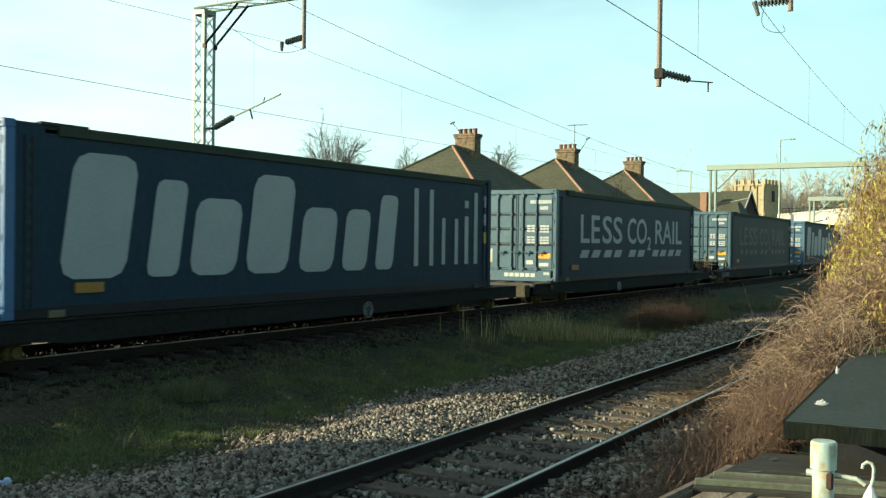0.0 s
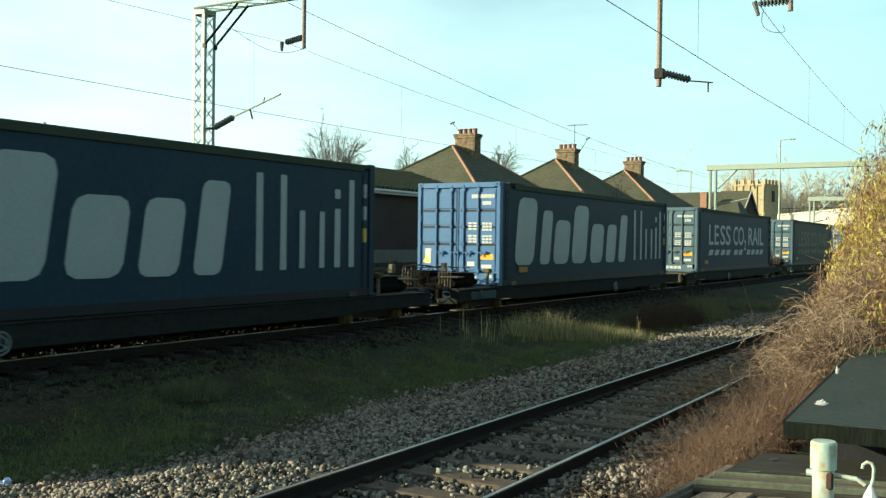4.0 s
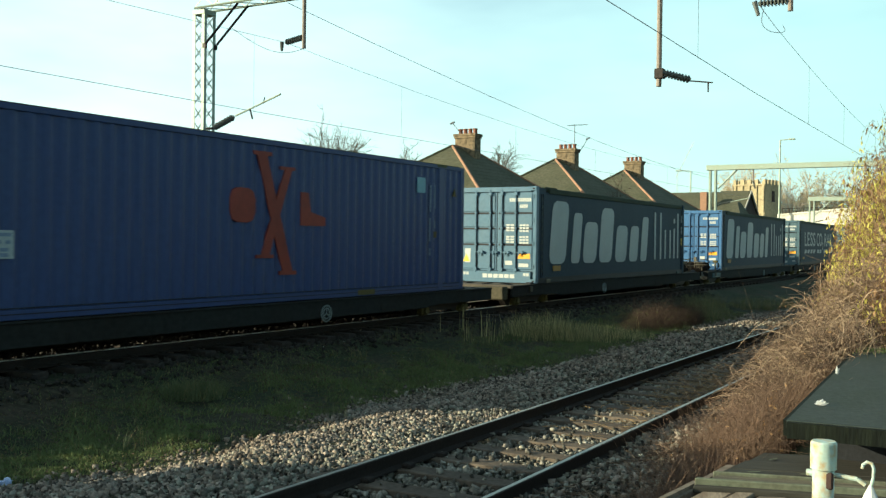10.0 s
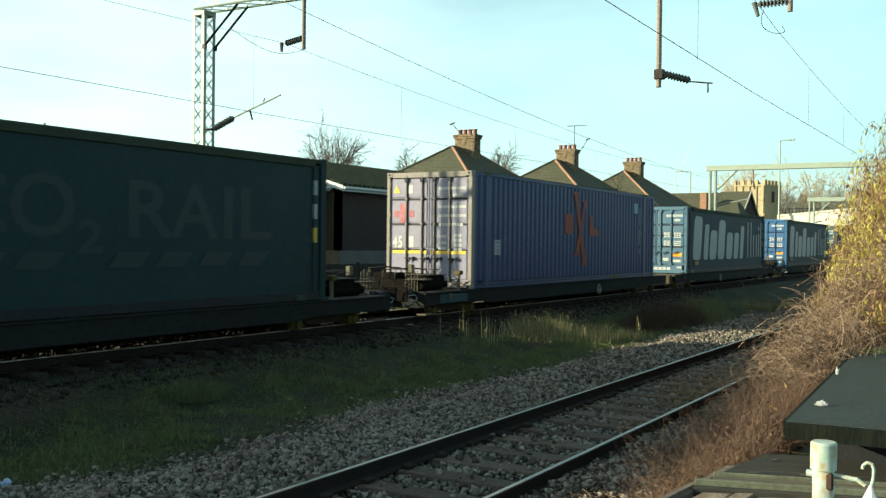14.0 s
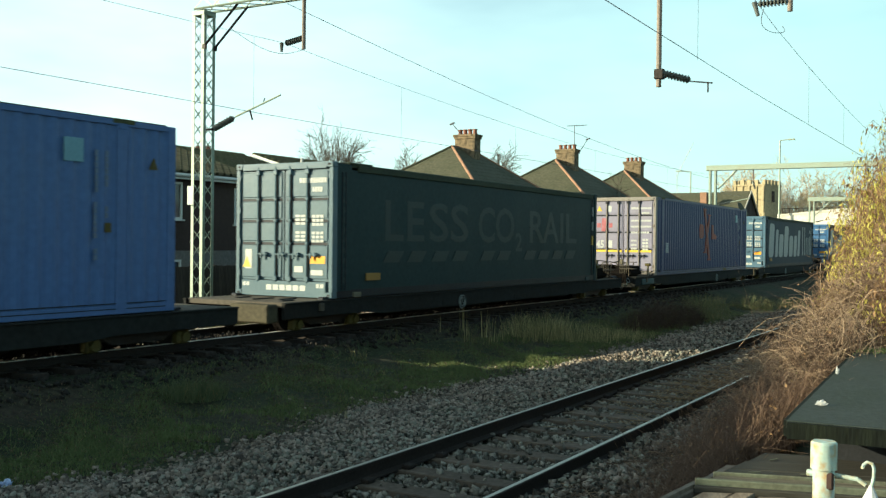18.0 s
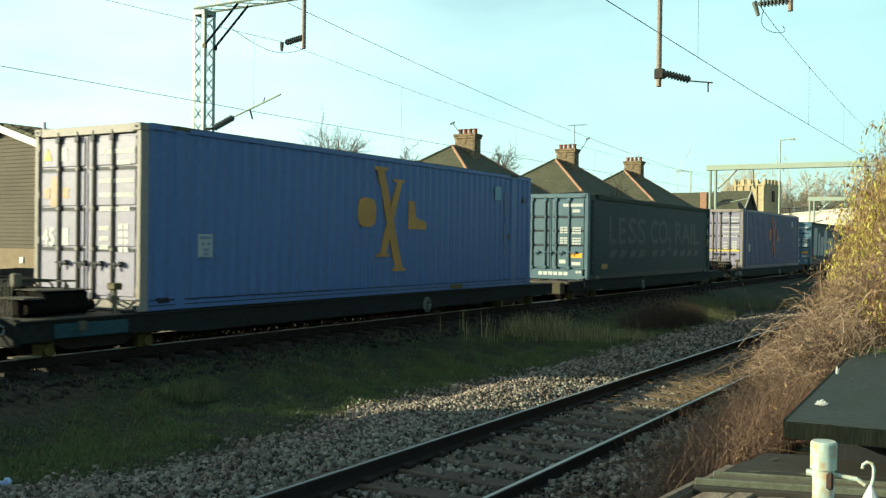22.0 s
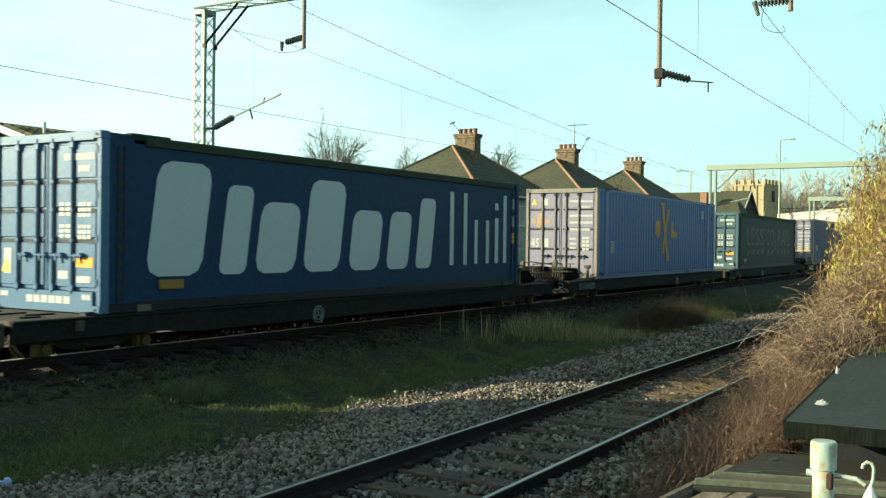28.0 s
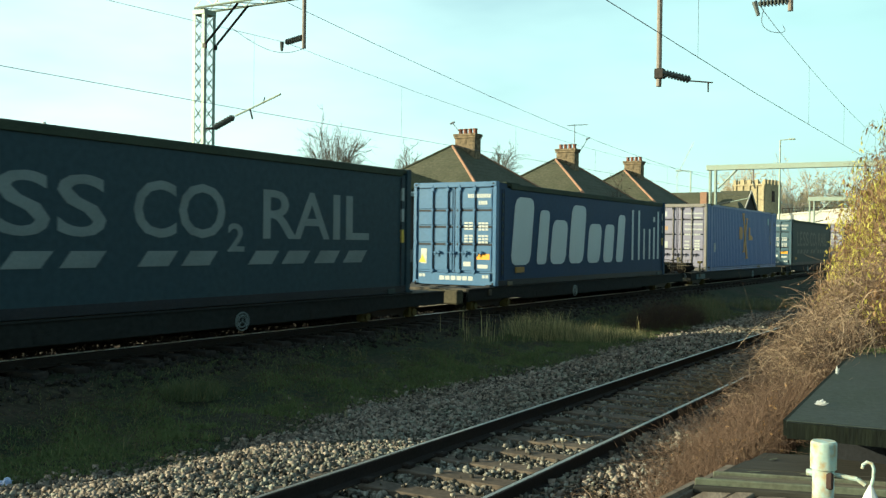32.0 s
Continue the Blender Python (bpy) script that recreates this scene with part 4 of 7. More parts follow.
def flat_wagon(name, label, leading):
    """One half of a low container wagon: deck, side sills, two bogies. leading: its rear end has the close coupling."""
    g = thing(name, pose(0, 0, 0), label, "wagon", "wagons of the train")
    back, front = (-1.45, 15.95) if leading else (-2.15, 15.15)
    top = DECK_Z - 0.01
    part("deck", box(B(), -1.2, 1.2, back + 0.05, front - 0.05, top - 0.10, top - 0.002, 0.01), M["wagon_deck"], g, "rusty bare steel deck")
    for s in (-1, 1):
        prof = [(back, top - 0.02), (front, top - 0.02), (front, top - 0.30), (front - 2.6, top - 0.30), (front - 3.2, top - 0.36), (back + 3.2, top - 0.36), (back + 2.6, top - 0.30), (back, top - 0.30)]
        sill = part("side_sill", slab(B(), prof, "x", *sorted((s * 1.205, s * 1.27))), M["wagon"], g, "dirty grey pressed steel side beam")
        part("sill_flange", box(B(), *sorted((s * 1.20, s * 1.30)), back, front, top - 0.035, top - 0.005, 0.006), M["wagon"], sill)
        ring = B()
        ry = 5.1 if leading else 8.32
        for rr in (0.155, 0.10):
            for k in range(20):
                a0, a1 = 2 * math.pi * k / 20, 2 * math.pi * (k + 1) / 20
                rod(ring, (s * 1.285, ry + rr * math.cos(a0), 0.3 + rr * math.sin(a0)), (s * 1.285, ry + rr * math.cos(a1), 0.3 + rr * math.sin(a1)), 0.014, 5)
        for a0 in (0.0, 2.09, 4.19):
            rod(ring, (s * 1.285, ry, 0.3), (s * 1.285, ry + 0.155 * math.sin(a0), 0.3 + 0.155 * math.cos(a0)), 0.010, 5)
        part("brake_wheel", ring, M["print_dull"], g, "pale ring-shaped hand wheel")
        for y in (2.4, 4.2, 7.9, 10.2):
            part("sill_plate", box(B(), *sorted((s * 1.268, s * 1.276)), y, y + 0.35, 0.25, 0.38, 0.002), M["wagon"], g)
        part("tie_bracket", box(B(), *sorted((s * 1.27, s * 1.33)), back + 1.0, back + 1.12, top - 0.2, top - 0.05, 0.01), M["wagon_deck"], g)
    for y in (0.3, 6.5, 13.3):
        part("cross_beam", box(B(), -1.2, 1.2, y, y + 0.2, top - 0.3, top - 0.1), M["wagon"], g)
    for y in (0.0, LENGTH):
        for s in (-1, 1):
            part("container_lock", box(B(), s * 1.12 - 0.07, s * 1.12 + 0.07, y - (0.2 if y == 0 else -0.03), y - (0.03 if y == 0 else -0.2), top - 0.01, top + 0.05, 0.01), M["dark_steel"], g)
    for y in (back + 1.55, front - 1.95):
        bogie = part("bogie", box(B(), -0.95, 0.95, y - 0.5, y + 0.5, 0.17, 0.38, 0.03), M["iron"], g, "dark iron two-axle bogie")
        for s in (-1, 1):
            fr = [(y - 1.2, 0.22), (y - 0.75, 0.22), (y - 0.5, 0.1), (y + 0.5, 0.1), (y + 0.75, 0.22), (y + 1.2, 0.22), (y + 1.2, 0.34), (y + 0.6, 0.4), (y - 0.6, 0.4), (y - 1.2, 0.34)]
            part("bogie_frame", slab(B(), fr, "x", *sorted((s * 0.92, s * 1.02))), M["iron"], bogie)
            for d in (-0.9, 0.9):
                part("axle_box", rod(box(B(), *sorted((s * 0.9, s * 1.08)), y + d - 0.13, y + d + 0.13, 0.02, 0.24, 0.03), (s * 1.08, y + d, 0.13), (s * 1.13, y + d, 0.13), 0.085, 12), M["axle_yellow"], bogie, "axle box cover")
        for d in (-0.9, 0.9):
            bm = rod(B(), (-0.9, 0, 0), (0.9, 0, 0), 0.07, 8)
            for s in (-1, 1):
                rod(bm, (s * 0.69, 0, 0), (s * 0.80, 0, 0), 0.262, 24)
                rod(bm, (s * 0.66, 0, 0), (s * 0.69, 0, 0), 0.285, 24)
                for a in range(4):
                    rod(bm, (s * 0.80, 0.15 * math.cos(a * 1.571), 0.15 * math.sin(a * 1.571)), (s * 0.81, 0.15 * math.cos(a * 1.571), 0.15 * math.sin(a * 1.571)), 0.03, 6)
            ws = part("wheelset", bm, M["iron"], bogie, "pair of solid steel wheels on an axle")
            ws.location = (0, y + d, 0.262)
    if leading:
        part("coupling_block", box(B(), 0.2, 1.14, back - 0.3, back - 0.0, 0.2, top - 0.03, 0.03), M["block_buff"], g, "buff-painted box over the close coupling")
        e, o = front, 1
    else:
        e, o = back, -1
    part("end_beam", box(B(), -1.25, 1.25, *sorted((e, e - o * 0.1)), 0.22, top + 0.02, 0.01), M["wagon"], g)
    for s in (-1, 1):
        bf = part("buffer", rod(B(), (s * 0.87, e, 0.55), (s * 0.87, e + o * 0.45, 0.55), 0.1, 12), M["dark_steel"], g, "greasy black buffer")
        part("buffer_head", box(B(), s * 0.87 - 0.24, s * 0.87 + 0.24, *sorted((e + o * 0.45, e + o * 0.5)), 0.38, 0.72, 0.02), M["grime_shade"], bf)
        part("buffer_step", box(B(), s * 1.1 - 0.12, s * 1.1 + 0.12, *sorted((e - o * 0.45, e - o * 0.1)), 0.05, 0.08, 0.005), M["cream"], g)
    for k, (x, y, n) in enumerate(((0.55, -0.75, 0.5), (0.9, -1.1, 0.35), (0.1, -1.0, 0.6), (-0.5, -0.8, 0.4))):
        part("deck_strap", box(B(), x - 0.03 * (1 + k % 2), x + 0.03, y, y + n, top - 0.004, top + 0.02, 0.004), M["rubber"], g, "black strap on the deck")
    part("coupling_hook", box(B(), -0.06, 0.06, *sorted((e, e + o * 0.45)), 0.42, 0.58, 0.02), M["dark_steel"], g)
    for x in (-0.35, 0.35):
        hose = tube(B(), [(x, e + o * (0.05 + 0.18 * math.sin(k / 6 * 3.1)), 0.5 - 0.09 * k / 6 * 3.1) for k in range(7)], 0.025)
        part("brake_hose", hose, M["rubber"], g)
    equip = box(B(), -0.9, 0.82, *sorted((e - o * 0.4, e - o * 1.6)), top, top + 0.27, 0.05)
    box(equip, -0.6, 0.1, *sorted((e - o * 0.55, e - o * 1.1)), top + 0.22, top + 0.41, 0.06)
    box(equip, 0.2, 0.9, *sorted((e - o * 0.75, e - o * 1.5)), top + 0.12, top + 0.36, 0.04)
    rod(equip, (-0.8, e - o * 1.35, top + 0.3), (0.7, e - o * 1.35, top + 0.3), 0.09, 10)
    rod(equip, (0.84, e - o * 0.45, top + 0.12), (0.84, e - o * 1.6, top + 0.14), 0.08, 8)
    cover = part("end_gear", equip, M["grime_shade"], g, "grimy brake gear and covers over the wagon's end")
    part("gear_lid", box(B(), 0.22, 0.93, *sorted((e - o * 0.73, e - o * 1.52)), top + 0.362, top + 0.378, 0.006), M["wagon_deck"], cover, "dull tan lid plate")
    part("gear_step", box(B(), 0.6, 1.1, *sorted((e - o * 0.25, e - o * 0.6)), top + 0.27, top + 0.295, 0.006), M["wagon_deck"], cover, "dull tan step plate")
    for k, x in enumerate((0.62, 0.7, 0.78, 0.86, 0.94)):
        part("guard_bar", rod(B(), (x, e - o * 0.18, top - 0.12), (x, e - o * 0.18, top + 0.5 + 0.05 * (k % 2)), 0.009, 6), M["cream"], g, "thin pale upright bar")
    for k, (x, h) in enumerate(((-0.5, 0.52), (-0.1, 0.48), (0.25, 0.50))):
        part("end_pipe", tube(B(), [(x, e - o * 0.2, top - 0.05), (x + 0.04, e - o * 0.25, top + h), (x + 0.15, e - o * 0.7, top + h + 0.03), (x + 0.1, e - o * 1.5, top + h - 0.02), (x + 0.1, e - o * 1.8, top)], 0.018), M["wagon_deck"], g, "bent rusty pipe over the wagon's end")
    part("spindle_wheel", tube(B(), [(0.75 + 0.13 * math.cos(k * 0.524), e - o * 1.2 + 0.13 * math.sin(k * 0.524), top + 0.5) for k in range(13)], 0.012), M["wagon_deck"], g, "small rusty hand wheel")
    part("spindle", rod(B(), (0.75, e - o * 1.2, top + 0.38), (0.75, e - o * 1.2, top + 0.5), 0.02, 6), M["wagon_deck"], g)
    part("end_post", rod(B(), (1.08, e - o * 1.82, top - 0.1), (1.08, e - o * 1.82, top + 0.36), 0.04, 10), M["cream"], g, "short pale post with a yellow cap")
    part("end_post_cap", box(B(), 0.99, 1.17, *sorted((e - o * 1.74, e - o * 1.9)), top + 0.36, top + 0.46, 0.015), M["axle_yellow"], g)
    part("end_box", box(B(), 0.5, 0.62, *sorted((e - o * 0.45, e - o * 0.58)), top + 0.42, top + 0.62, 0.02), M["cream"], g, "small pale box on the cover")
    part("hoop_handle", tube(B(), [(1.02, e - o * 0.02, 0.48), (1.08, e + o * 0.05, 0.40), (1.08, e + o * 0.32, 0.40), (1.08, e + o * 0.42, 0.48), (1.02, e + o * 0.3, 0.52), (1.02, e + o * 0.05, 0.52), (1.02, e - o * 0.02, 0.48)], 0.012), M["print_grey"], g, "pale bent hoop handle")
    part("coupling_hose", tube(B(), [(0.95, e, 0.42), (1.0, e + o * 0.12, 0.30), (1.0, e + o * 0.3, 0.27), (1.0, e + o * 0.5, 0.32)], 0.02), M["print_dim"], g)
    if not leading:
        part("valve_plate", box(B(), 1.272, 1.30, *sorted((e - o * 0.6, e - o * 1.9)), 0.30, 0.5, 0.01), M["teal_plate"], g, "teal painted valve cover on the side beam")
    return g


WORDMARK = "blue curtain-sided container with a big pale wordmark"
SLOGAN = "dark blue curtain-sided container with a pale printed slogan"
TRAIN = []  # (thing, offset along the train)


def build_train():
    def big(frame_mat, print_mat=None, curtain=None, doors="pale blue", label=""):
        c = curtain_container("curtain_container", label or WORDMARK + " and " + doors + " doors", 1, frame_mat, curtain or M["curtain"], print_mat or M["print_grey"])
        add_wordmark(c, print_mat or M["print_grey"])
        return c

    def less(frame_mat, curtain, print_mat, label=SLOGAN):
        c = curtain_container("curtain_container", label, 1, frame_mat, curtain, print_mat)
        add_slogan(c, print_mat)
        return c

    pale, blue = big(M["frame_pale"]), big(M["frame_blue"], doors="bright blue")
    fresh = big(M["frame_sky"], M["print_new"], M["curtain_new"], "bright blue", "newer deep blue curtain-sided container with a pale wordmark")
    slogan = less(M["frame_teal"], M["curtain"], M["print_grey"])
    # slogan colour is dimmed to stand for sheen at low angles
    faded = less(M["frame_teal"], M["curtain_green"], M["print_dim"], "dark green curtain-sided container with a slogan dimmed as by sheen and teal doors")
    dull = less(M["frame_teal"], M["curtain_dull"], M["print_dull"], "dark curtain-sided container with a dull grey slogan")
    gold = box_container("box_container", "blue corrugated box container with a faded gold mark", M["box_blue_light"], M["logo_gold"], M["door_gold"], False)
    red = box_container("box_container", "deep blue corrugated box container with a red mark", M["box_blue"], M["logo_red"], M["door_red"], True)
    lead = flat_wagon("flat_wagon", "low grimy container wagon with a buff coupling box", True)
    trail = flat_wagon("flat_wagon", "low grimy container wagon with buffers and pale end bars", False)
    # front to rear; offsets of the rear ends along the train
    order = ((75.0, red, 0), (55.15, pale, 1), (37.3, faded, 0), (17.75, slogan, 1), (0.0, blue, 0), (-19.38, pale, 1), (-37.18, red, 0),
             (-56.69, faded, 1), (-74.51, gold, 0), (-93.84, fresh, 1), (-111.60, dull, 0), (-131.05, dull, 1))
    used = set()
    for off, c, leading in order:
        for src, z in ((c, DECK_Z), (lead if leading else trail, 0.0)):
            m = pose(FAR_X, off + 8.08, z)
            if src in used:
                ob = copy_thing(src, m)
            else:
                used.add(src)
                ob = src
                ob.matrix_basis = m
            TRAIN.append((ob, off, z))


build_train()


# ---- overhead line ----
PORTAL_Y, PORTAL_2_Y = 17.2, 62.0


def lattice(bm, a, b, side, r, pitch, cross=("x", "y")):
    """Four angle legs from a to b with zigzag lacing on the four faces."""
    a, b = Vector(a), Vector(b)
    d = (b - a).normalized()
    u = Vector((1, 0, 0)) if abs(d.x) < 0.5 else Vector((0, 1, 0))
    v = d.cross(u)
    h = side / 2
    cs = [u * h + v * h, u * -h + v * h, u * -h - v * h, u * h - v * h]
    for c in cs:
        rod(bm, a + c, b + c, r, 4)
    n = max(2, int((b - a).length / pitch))
    for k in range(n):
        p0, p1 = a.lerp(b, k / n), a.lerp(b, (k + 1) / n)
        for i in range(4):
            c0, c1 = cs[i], cs[(i + 1) % 4]
            if k % 2:
                c0, c1 = c1, c0
            rod(bm, p0 + c0, p1 + c1, r * 0.45, 3)
            rod(bm, p0 + c1, p1 + c0, r * 0.45, 3)
    return bm


def angle_mast(bm, x, z0, z1, side, flange, pitch):
    """A square mast of four angle irons, standing on its own axis, with thin crossed lacing on each face."""
    h, t = side / 2, 0.014
    for sx in (-1, 1):
        for sy in (-1, 1):
            cx, cy = x + sx * h, sy * h
            box(bm, *sorted((cx, cx - sx * flange)), *sorted((cy, cy - sy * t)), z0, z1)
            box(bm, *sorted((cx, cx - sx * t)), *sorted((cy - sy * t, cy - sy * flange)), z0, z1)
    n = int((z1 - z0) / pitch)
    q = h - 0.02
    for k in range(n):
        a, b = z0 + (z1 - z0) * k / n, z0 + (z1 - z0) * (k + 1) / n
        for e in (-q, q):
            rod(bm, (x - q, e, a), (x + q, e, b), 0.0095, 4)
            rod(bm, (x + q, e, a), (x - q, e, b), 0.0095, 4)
            rod(bm, (x + e, -q, a), (x + e, q, b), 0.0095, 4)
            rod(bm, (x + e, q, a), (x + e, -q, b), 0.0095, 4)
    return bm


def insulator(bm, a, b, n, r):
    a, b = Vector(a), Vector(b)
    rod(bm, a, b, r * 0.45, 8)
    d = (b - a) / n
    for k in range(n):
        rod(bm, a + d * (k + 0.15), a + d * (k + 0.6), r, 10, r * 0.7)
    return bm


def build_portal_near():
    g = thing("catenary_portal", pose(0, PORTAL_Y, 0), "galvanised lattice steel portal carrying the overhead line", "portal", "overhead line portals")
    for x in (-16.98, 1.4):
        part("mast", angle_mast(B(), x, -0.9, 7.1, 0.38, 0.085, 0.36), M["galv"], g, "square lattice mast with diagonal lacing")
        part("mast_cap", box(B(), x - 0.2, x + 0.2, -0.2, 0.2, 7.08, 7.2, 0.01), M["galv"], g)
        part("mast_base", box(B(), x - 0.45, x + 0.45, -0.45, 0.45, -1.3, -0.85, 0.03), M["plinth"], g, "concrete mast footing")
    part("name_plate", box(B(), -17.22, -17.02, -0.26, -0.24, 2.55, 3.0), M["print_white"], g, "blank pale plate on the mast")
    part("boom", lattice(B(), (-17.08, 0, 7.46), (1.6, 0, 7.46), 0.46, 0.03, 0.6), M["galv"], g, "horizontal lattice boom")
    for s in (-0.17, 0.17):
        part("brace", box(rod(B(), (-16.78, s, 6.35), (-15.75, s, 7.22), 0.036, 4), -16.84, -16.74, s - 0.03, s + 0.03, 6.27, 6.38), M["iron"], g, "dark angle brace under the boom")
    tube = part("drop_tube", rod(B(), (-13.92, 0, 7.2), (-13.92, 0, 6.02), 0.045, 10), M["tube_rust"], g, "brown steel drop tube")
    part("insulator", insulator(B(), (-13.97, 0, 6.27), (-14.45, 0, 6.2), 8, 0.075), M["insulator"], tube, "dark ribbed insulator")
    part("wire_clamp", rod(B(), (-14.56, 0, 6.22), (-14.56, 0, 6.02), 0.05, 8, 0.03), M["insulator"], tube)
    arm = part("registration_arm", rod(B(), (-15.95, 0, 4.62), (-14.58, 0, 5.04), 0.022, 6), M["galv"], g, "thin sloping registration arm")
    part("arm_bracket", rod(B(), (-17.0, 0, 4.36), (-16.55, 0, 4.36), 0.03, 6), M["iron"], arm)
    part("insulator", insulator(B(), (-16.6, 0, 4.38), (-16.0, 0, 4.6), 7, 0.085), M["insulator"], arm, "dark ribbed insulator")
    part("steady_arm", rod(B(), (-15.5, 0, 4.75), (-15.42, 0, 4.52), 0.02, 6), M["iron"], arm)
    part("arm_stay", rod(B(), (-15.1, 0, 4.86), (-15.05, 0, 5.0), 0.012, 6), M["iron"], arm)
    tube = part("drop_tube", rod(B(), (-5.70, 0, 7.2), (-5.70, 0, 4.58), 0.05, 10), M["tube_rust"], g, "brown steel drop tube")
    part("insulator", insulator(B(), (-5.62, 0, 4.82), (-5.12, 0, 4.66), 9, 0.075), M["insulator"], tube, "dark ribbed insulator")
    part("steady_arm", rod(rod(B(), (-5.12, 0, 4.64), (-4.72, 0, 4.58), 0.014, 6), (-4.80, 0, 4.6), (-4.80, 0, 4.42), 0.014, 6), M["iron"], tube)
    part("tube_clamp", box(B(), -5.77, -5.6, -0.07, 0.07, 4.72, 4.9, 0.01), M["iron"], tube)
    tube = part("drop_tube", rod(B(), (-3.42, 0, 7.2), (-3.42, 0, 5.70), 0.045, 10), M["tube_rust"], g, "brown steel drop tube")
    part("insulator", insulator(B(), (-3.47, 0, 5.88), (-3.95, 0, 5.88), 8, 0.075), M["insulator"], tube, "dark ribbed insulator")
    part("wire_clamp", rod(B(), (-4.02, 0, 5.92), (-3.95, 0, 5.68), 0.045, 8, 0.03), M["insulator"], tube)


def build_portal_far(y, x0, x1, top, label, s=1.0):
    g = thing("catenary_portal", pose(0, y, 0), label, "portal", "overhead line portals")
    for x in (x0, x1):
        part("post", box(box(B(), x - 0.3 * s, x - 0.16 * s, -0.15, 0.15, -0.9, top), x + 0.14 * s, x + 0.28 * s, -0.15, 0.15, -0.9, top), M["galv"], g, "twin-channel steel post")
        part("post_footing", box(B(), x - 0.6, x + 0.6, -0.5, 0.5, -1.6, -0.85), M["plinth"], g)
    part("beam", box(B(), x0 - 0.4, x1 + 0.4, -0.2, 0.2, top, top + 0.42 * s, 0.02), M["galv"], g, "pale grey-green steel box beam")
    part("brace", rod(B(), (x0 + 0.3, 0, top - 1.5 * s), (x0 + 1.9 * s, 0, top), 0.06, 6), M["galv"], g)
    for x in (-14.4, -5.6):
        if x0 < x < x1:
            tube = part("drop_tube", rod(B(), (x, 0, top), (x, 0, top - 0.7), 0.05, 8), M["tube_rust"], g)
            part("insulator", insulator(B(), (x, 0, top - 0.7), (x + 0.12, 0, top - 1.2), 6, 0.08), M["insulator"], tube)
    arm = part("registration_arm", rod(B(), (x0 + 0.3, 0, 4.3), (x0 + 2.3, 0, 4.7), 0.03, 6), M["galv"], g)
    part("insulator", insulator(B(), (x0 + 0.4, 0, 4.32), (x0 + 1.1, 0, 4.46), 6, 0.09), M["insulator"], arm)
    return g


def wire(pts, r, label):
    bm = tube(B(), pts, r, 5)
    return solid("overhead_wire", bm, M["wire"], label, "wire", "overhead wires")


def sagging(x0, x1, y0, y1, z0, z1, sag, n=16):
    out = []
    for k in range(n + 1):
        t = k / n
        out.append(Vector((x0 + (x1 - x0) * t, y0 + (y1 - y0) * t, z0 + (z1 - z0) * t - sag * 4 * t * (1 - t))))
    return out


def build_wires():
    Y0, Y1, Y2 = PORTAL_Y, PORTAL_2_Y, PORTAL_Y - 45
    wire([(-14.8, Y2, 4.6), (-15.0, Y0, 4.62), (-14.2, Y1, 4.65), (-14.8, 110, 4.7)], 0.006, "thin contact wire over the far track")
    cat = [sagging(-14.3, -14.5, Y2, Y0, 6.15, 6.22, 0.35), sagging(-14.5, -14.4, Y0, Y1, 6.22, 6.0, 0.75)]
    wire(cat[0] + cat[1][1:], 0.0045, "sagging catenary wire over the far track")
    wire([(-4.38, Y2, 4.72), (-4.4, 8, 4.72), (-4.38, Y0 + 1.5, 4.61), (-4.38, Y1, 4.6), (-4.4, 110, 4.6)], 0.006, "thin contact wire over the near track")
    catn = [sagging(-4.2, -4.1, Y2, Y0, 6.2, 6.1, 0.5), sagging(-4.25, -4.4, Y0, Y1, 6.25, 6.1, 0.75)]
    wire(catn[0] + catn[1][1:], 0.005, "sagging catenary wire over the near track")
    wire(sagging(-14.4, -17.1, Y0, Y1, 7.10, 6.0, 0.42), 0.007, "tail wire running down to the far portal's post")
    for p, x, z in ((cat, -15.0, 4.62), (catn, -4.38, 4.61)):
        for y in (-8.0, 4.0, 9.0, 14.15 if x > -5 else 16.2, 22.1 if x < -5 else 23.7, 29.0, 36.0, 45.0, 54.0):
            seg = p[0] if y < Y0 else p[1]
            i = max(k for k in range(len(seg) - 1) if seg[k].y <= y)
            c = seg[i].lerp(seg[i + 1], (y - seg[i].y) / (seg[i + 1].y - seg[i].y))
            wire([(x, c.y * x / c.x, z), (c.x, c.y, c.z)], 0.0028, "short hanging dropper wire")
    loop = []
    for k in range(13):
        a = k / 12
        loop.append((-14.45 + 0.1 * math.sin(a * 3.14), 15.4 + 2.5 * a, 6.2 - 0.3 * math.sin(a * 3.14)))
    wire(loop, 0.006, "slack jumper loop at the portal")
    loop = [(-4.1 - 0.12 * math.sin(a * 0.45), 18.3 + 1.6 * a / 14, 6.05 - 0.28 * math.sin(a / 14 * 3.14)) for a in range(15)]
    wire(loop, 0.006, "slack jumper loop at the portal")


build_portal_near()
build_portal_far(PORTAL_2_Y, -16.9, 1.5, 6.47, "pale steel box-beam portal with a braced post", 0.78)
build_portal_far(108.0, -19.0, 1.5, 6.5, "pale steel portal far down the line")
build_wires()


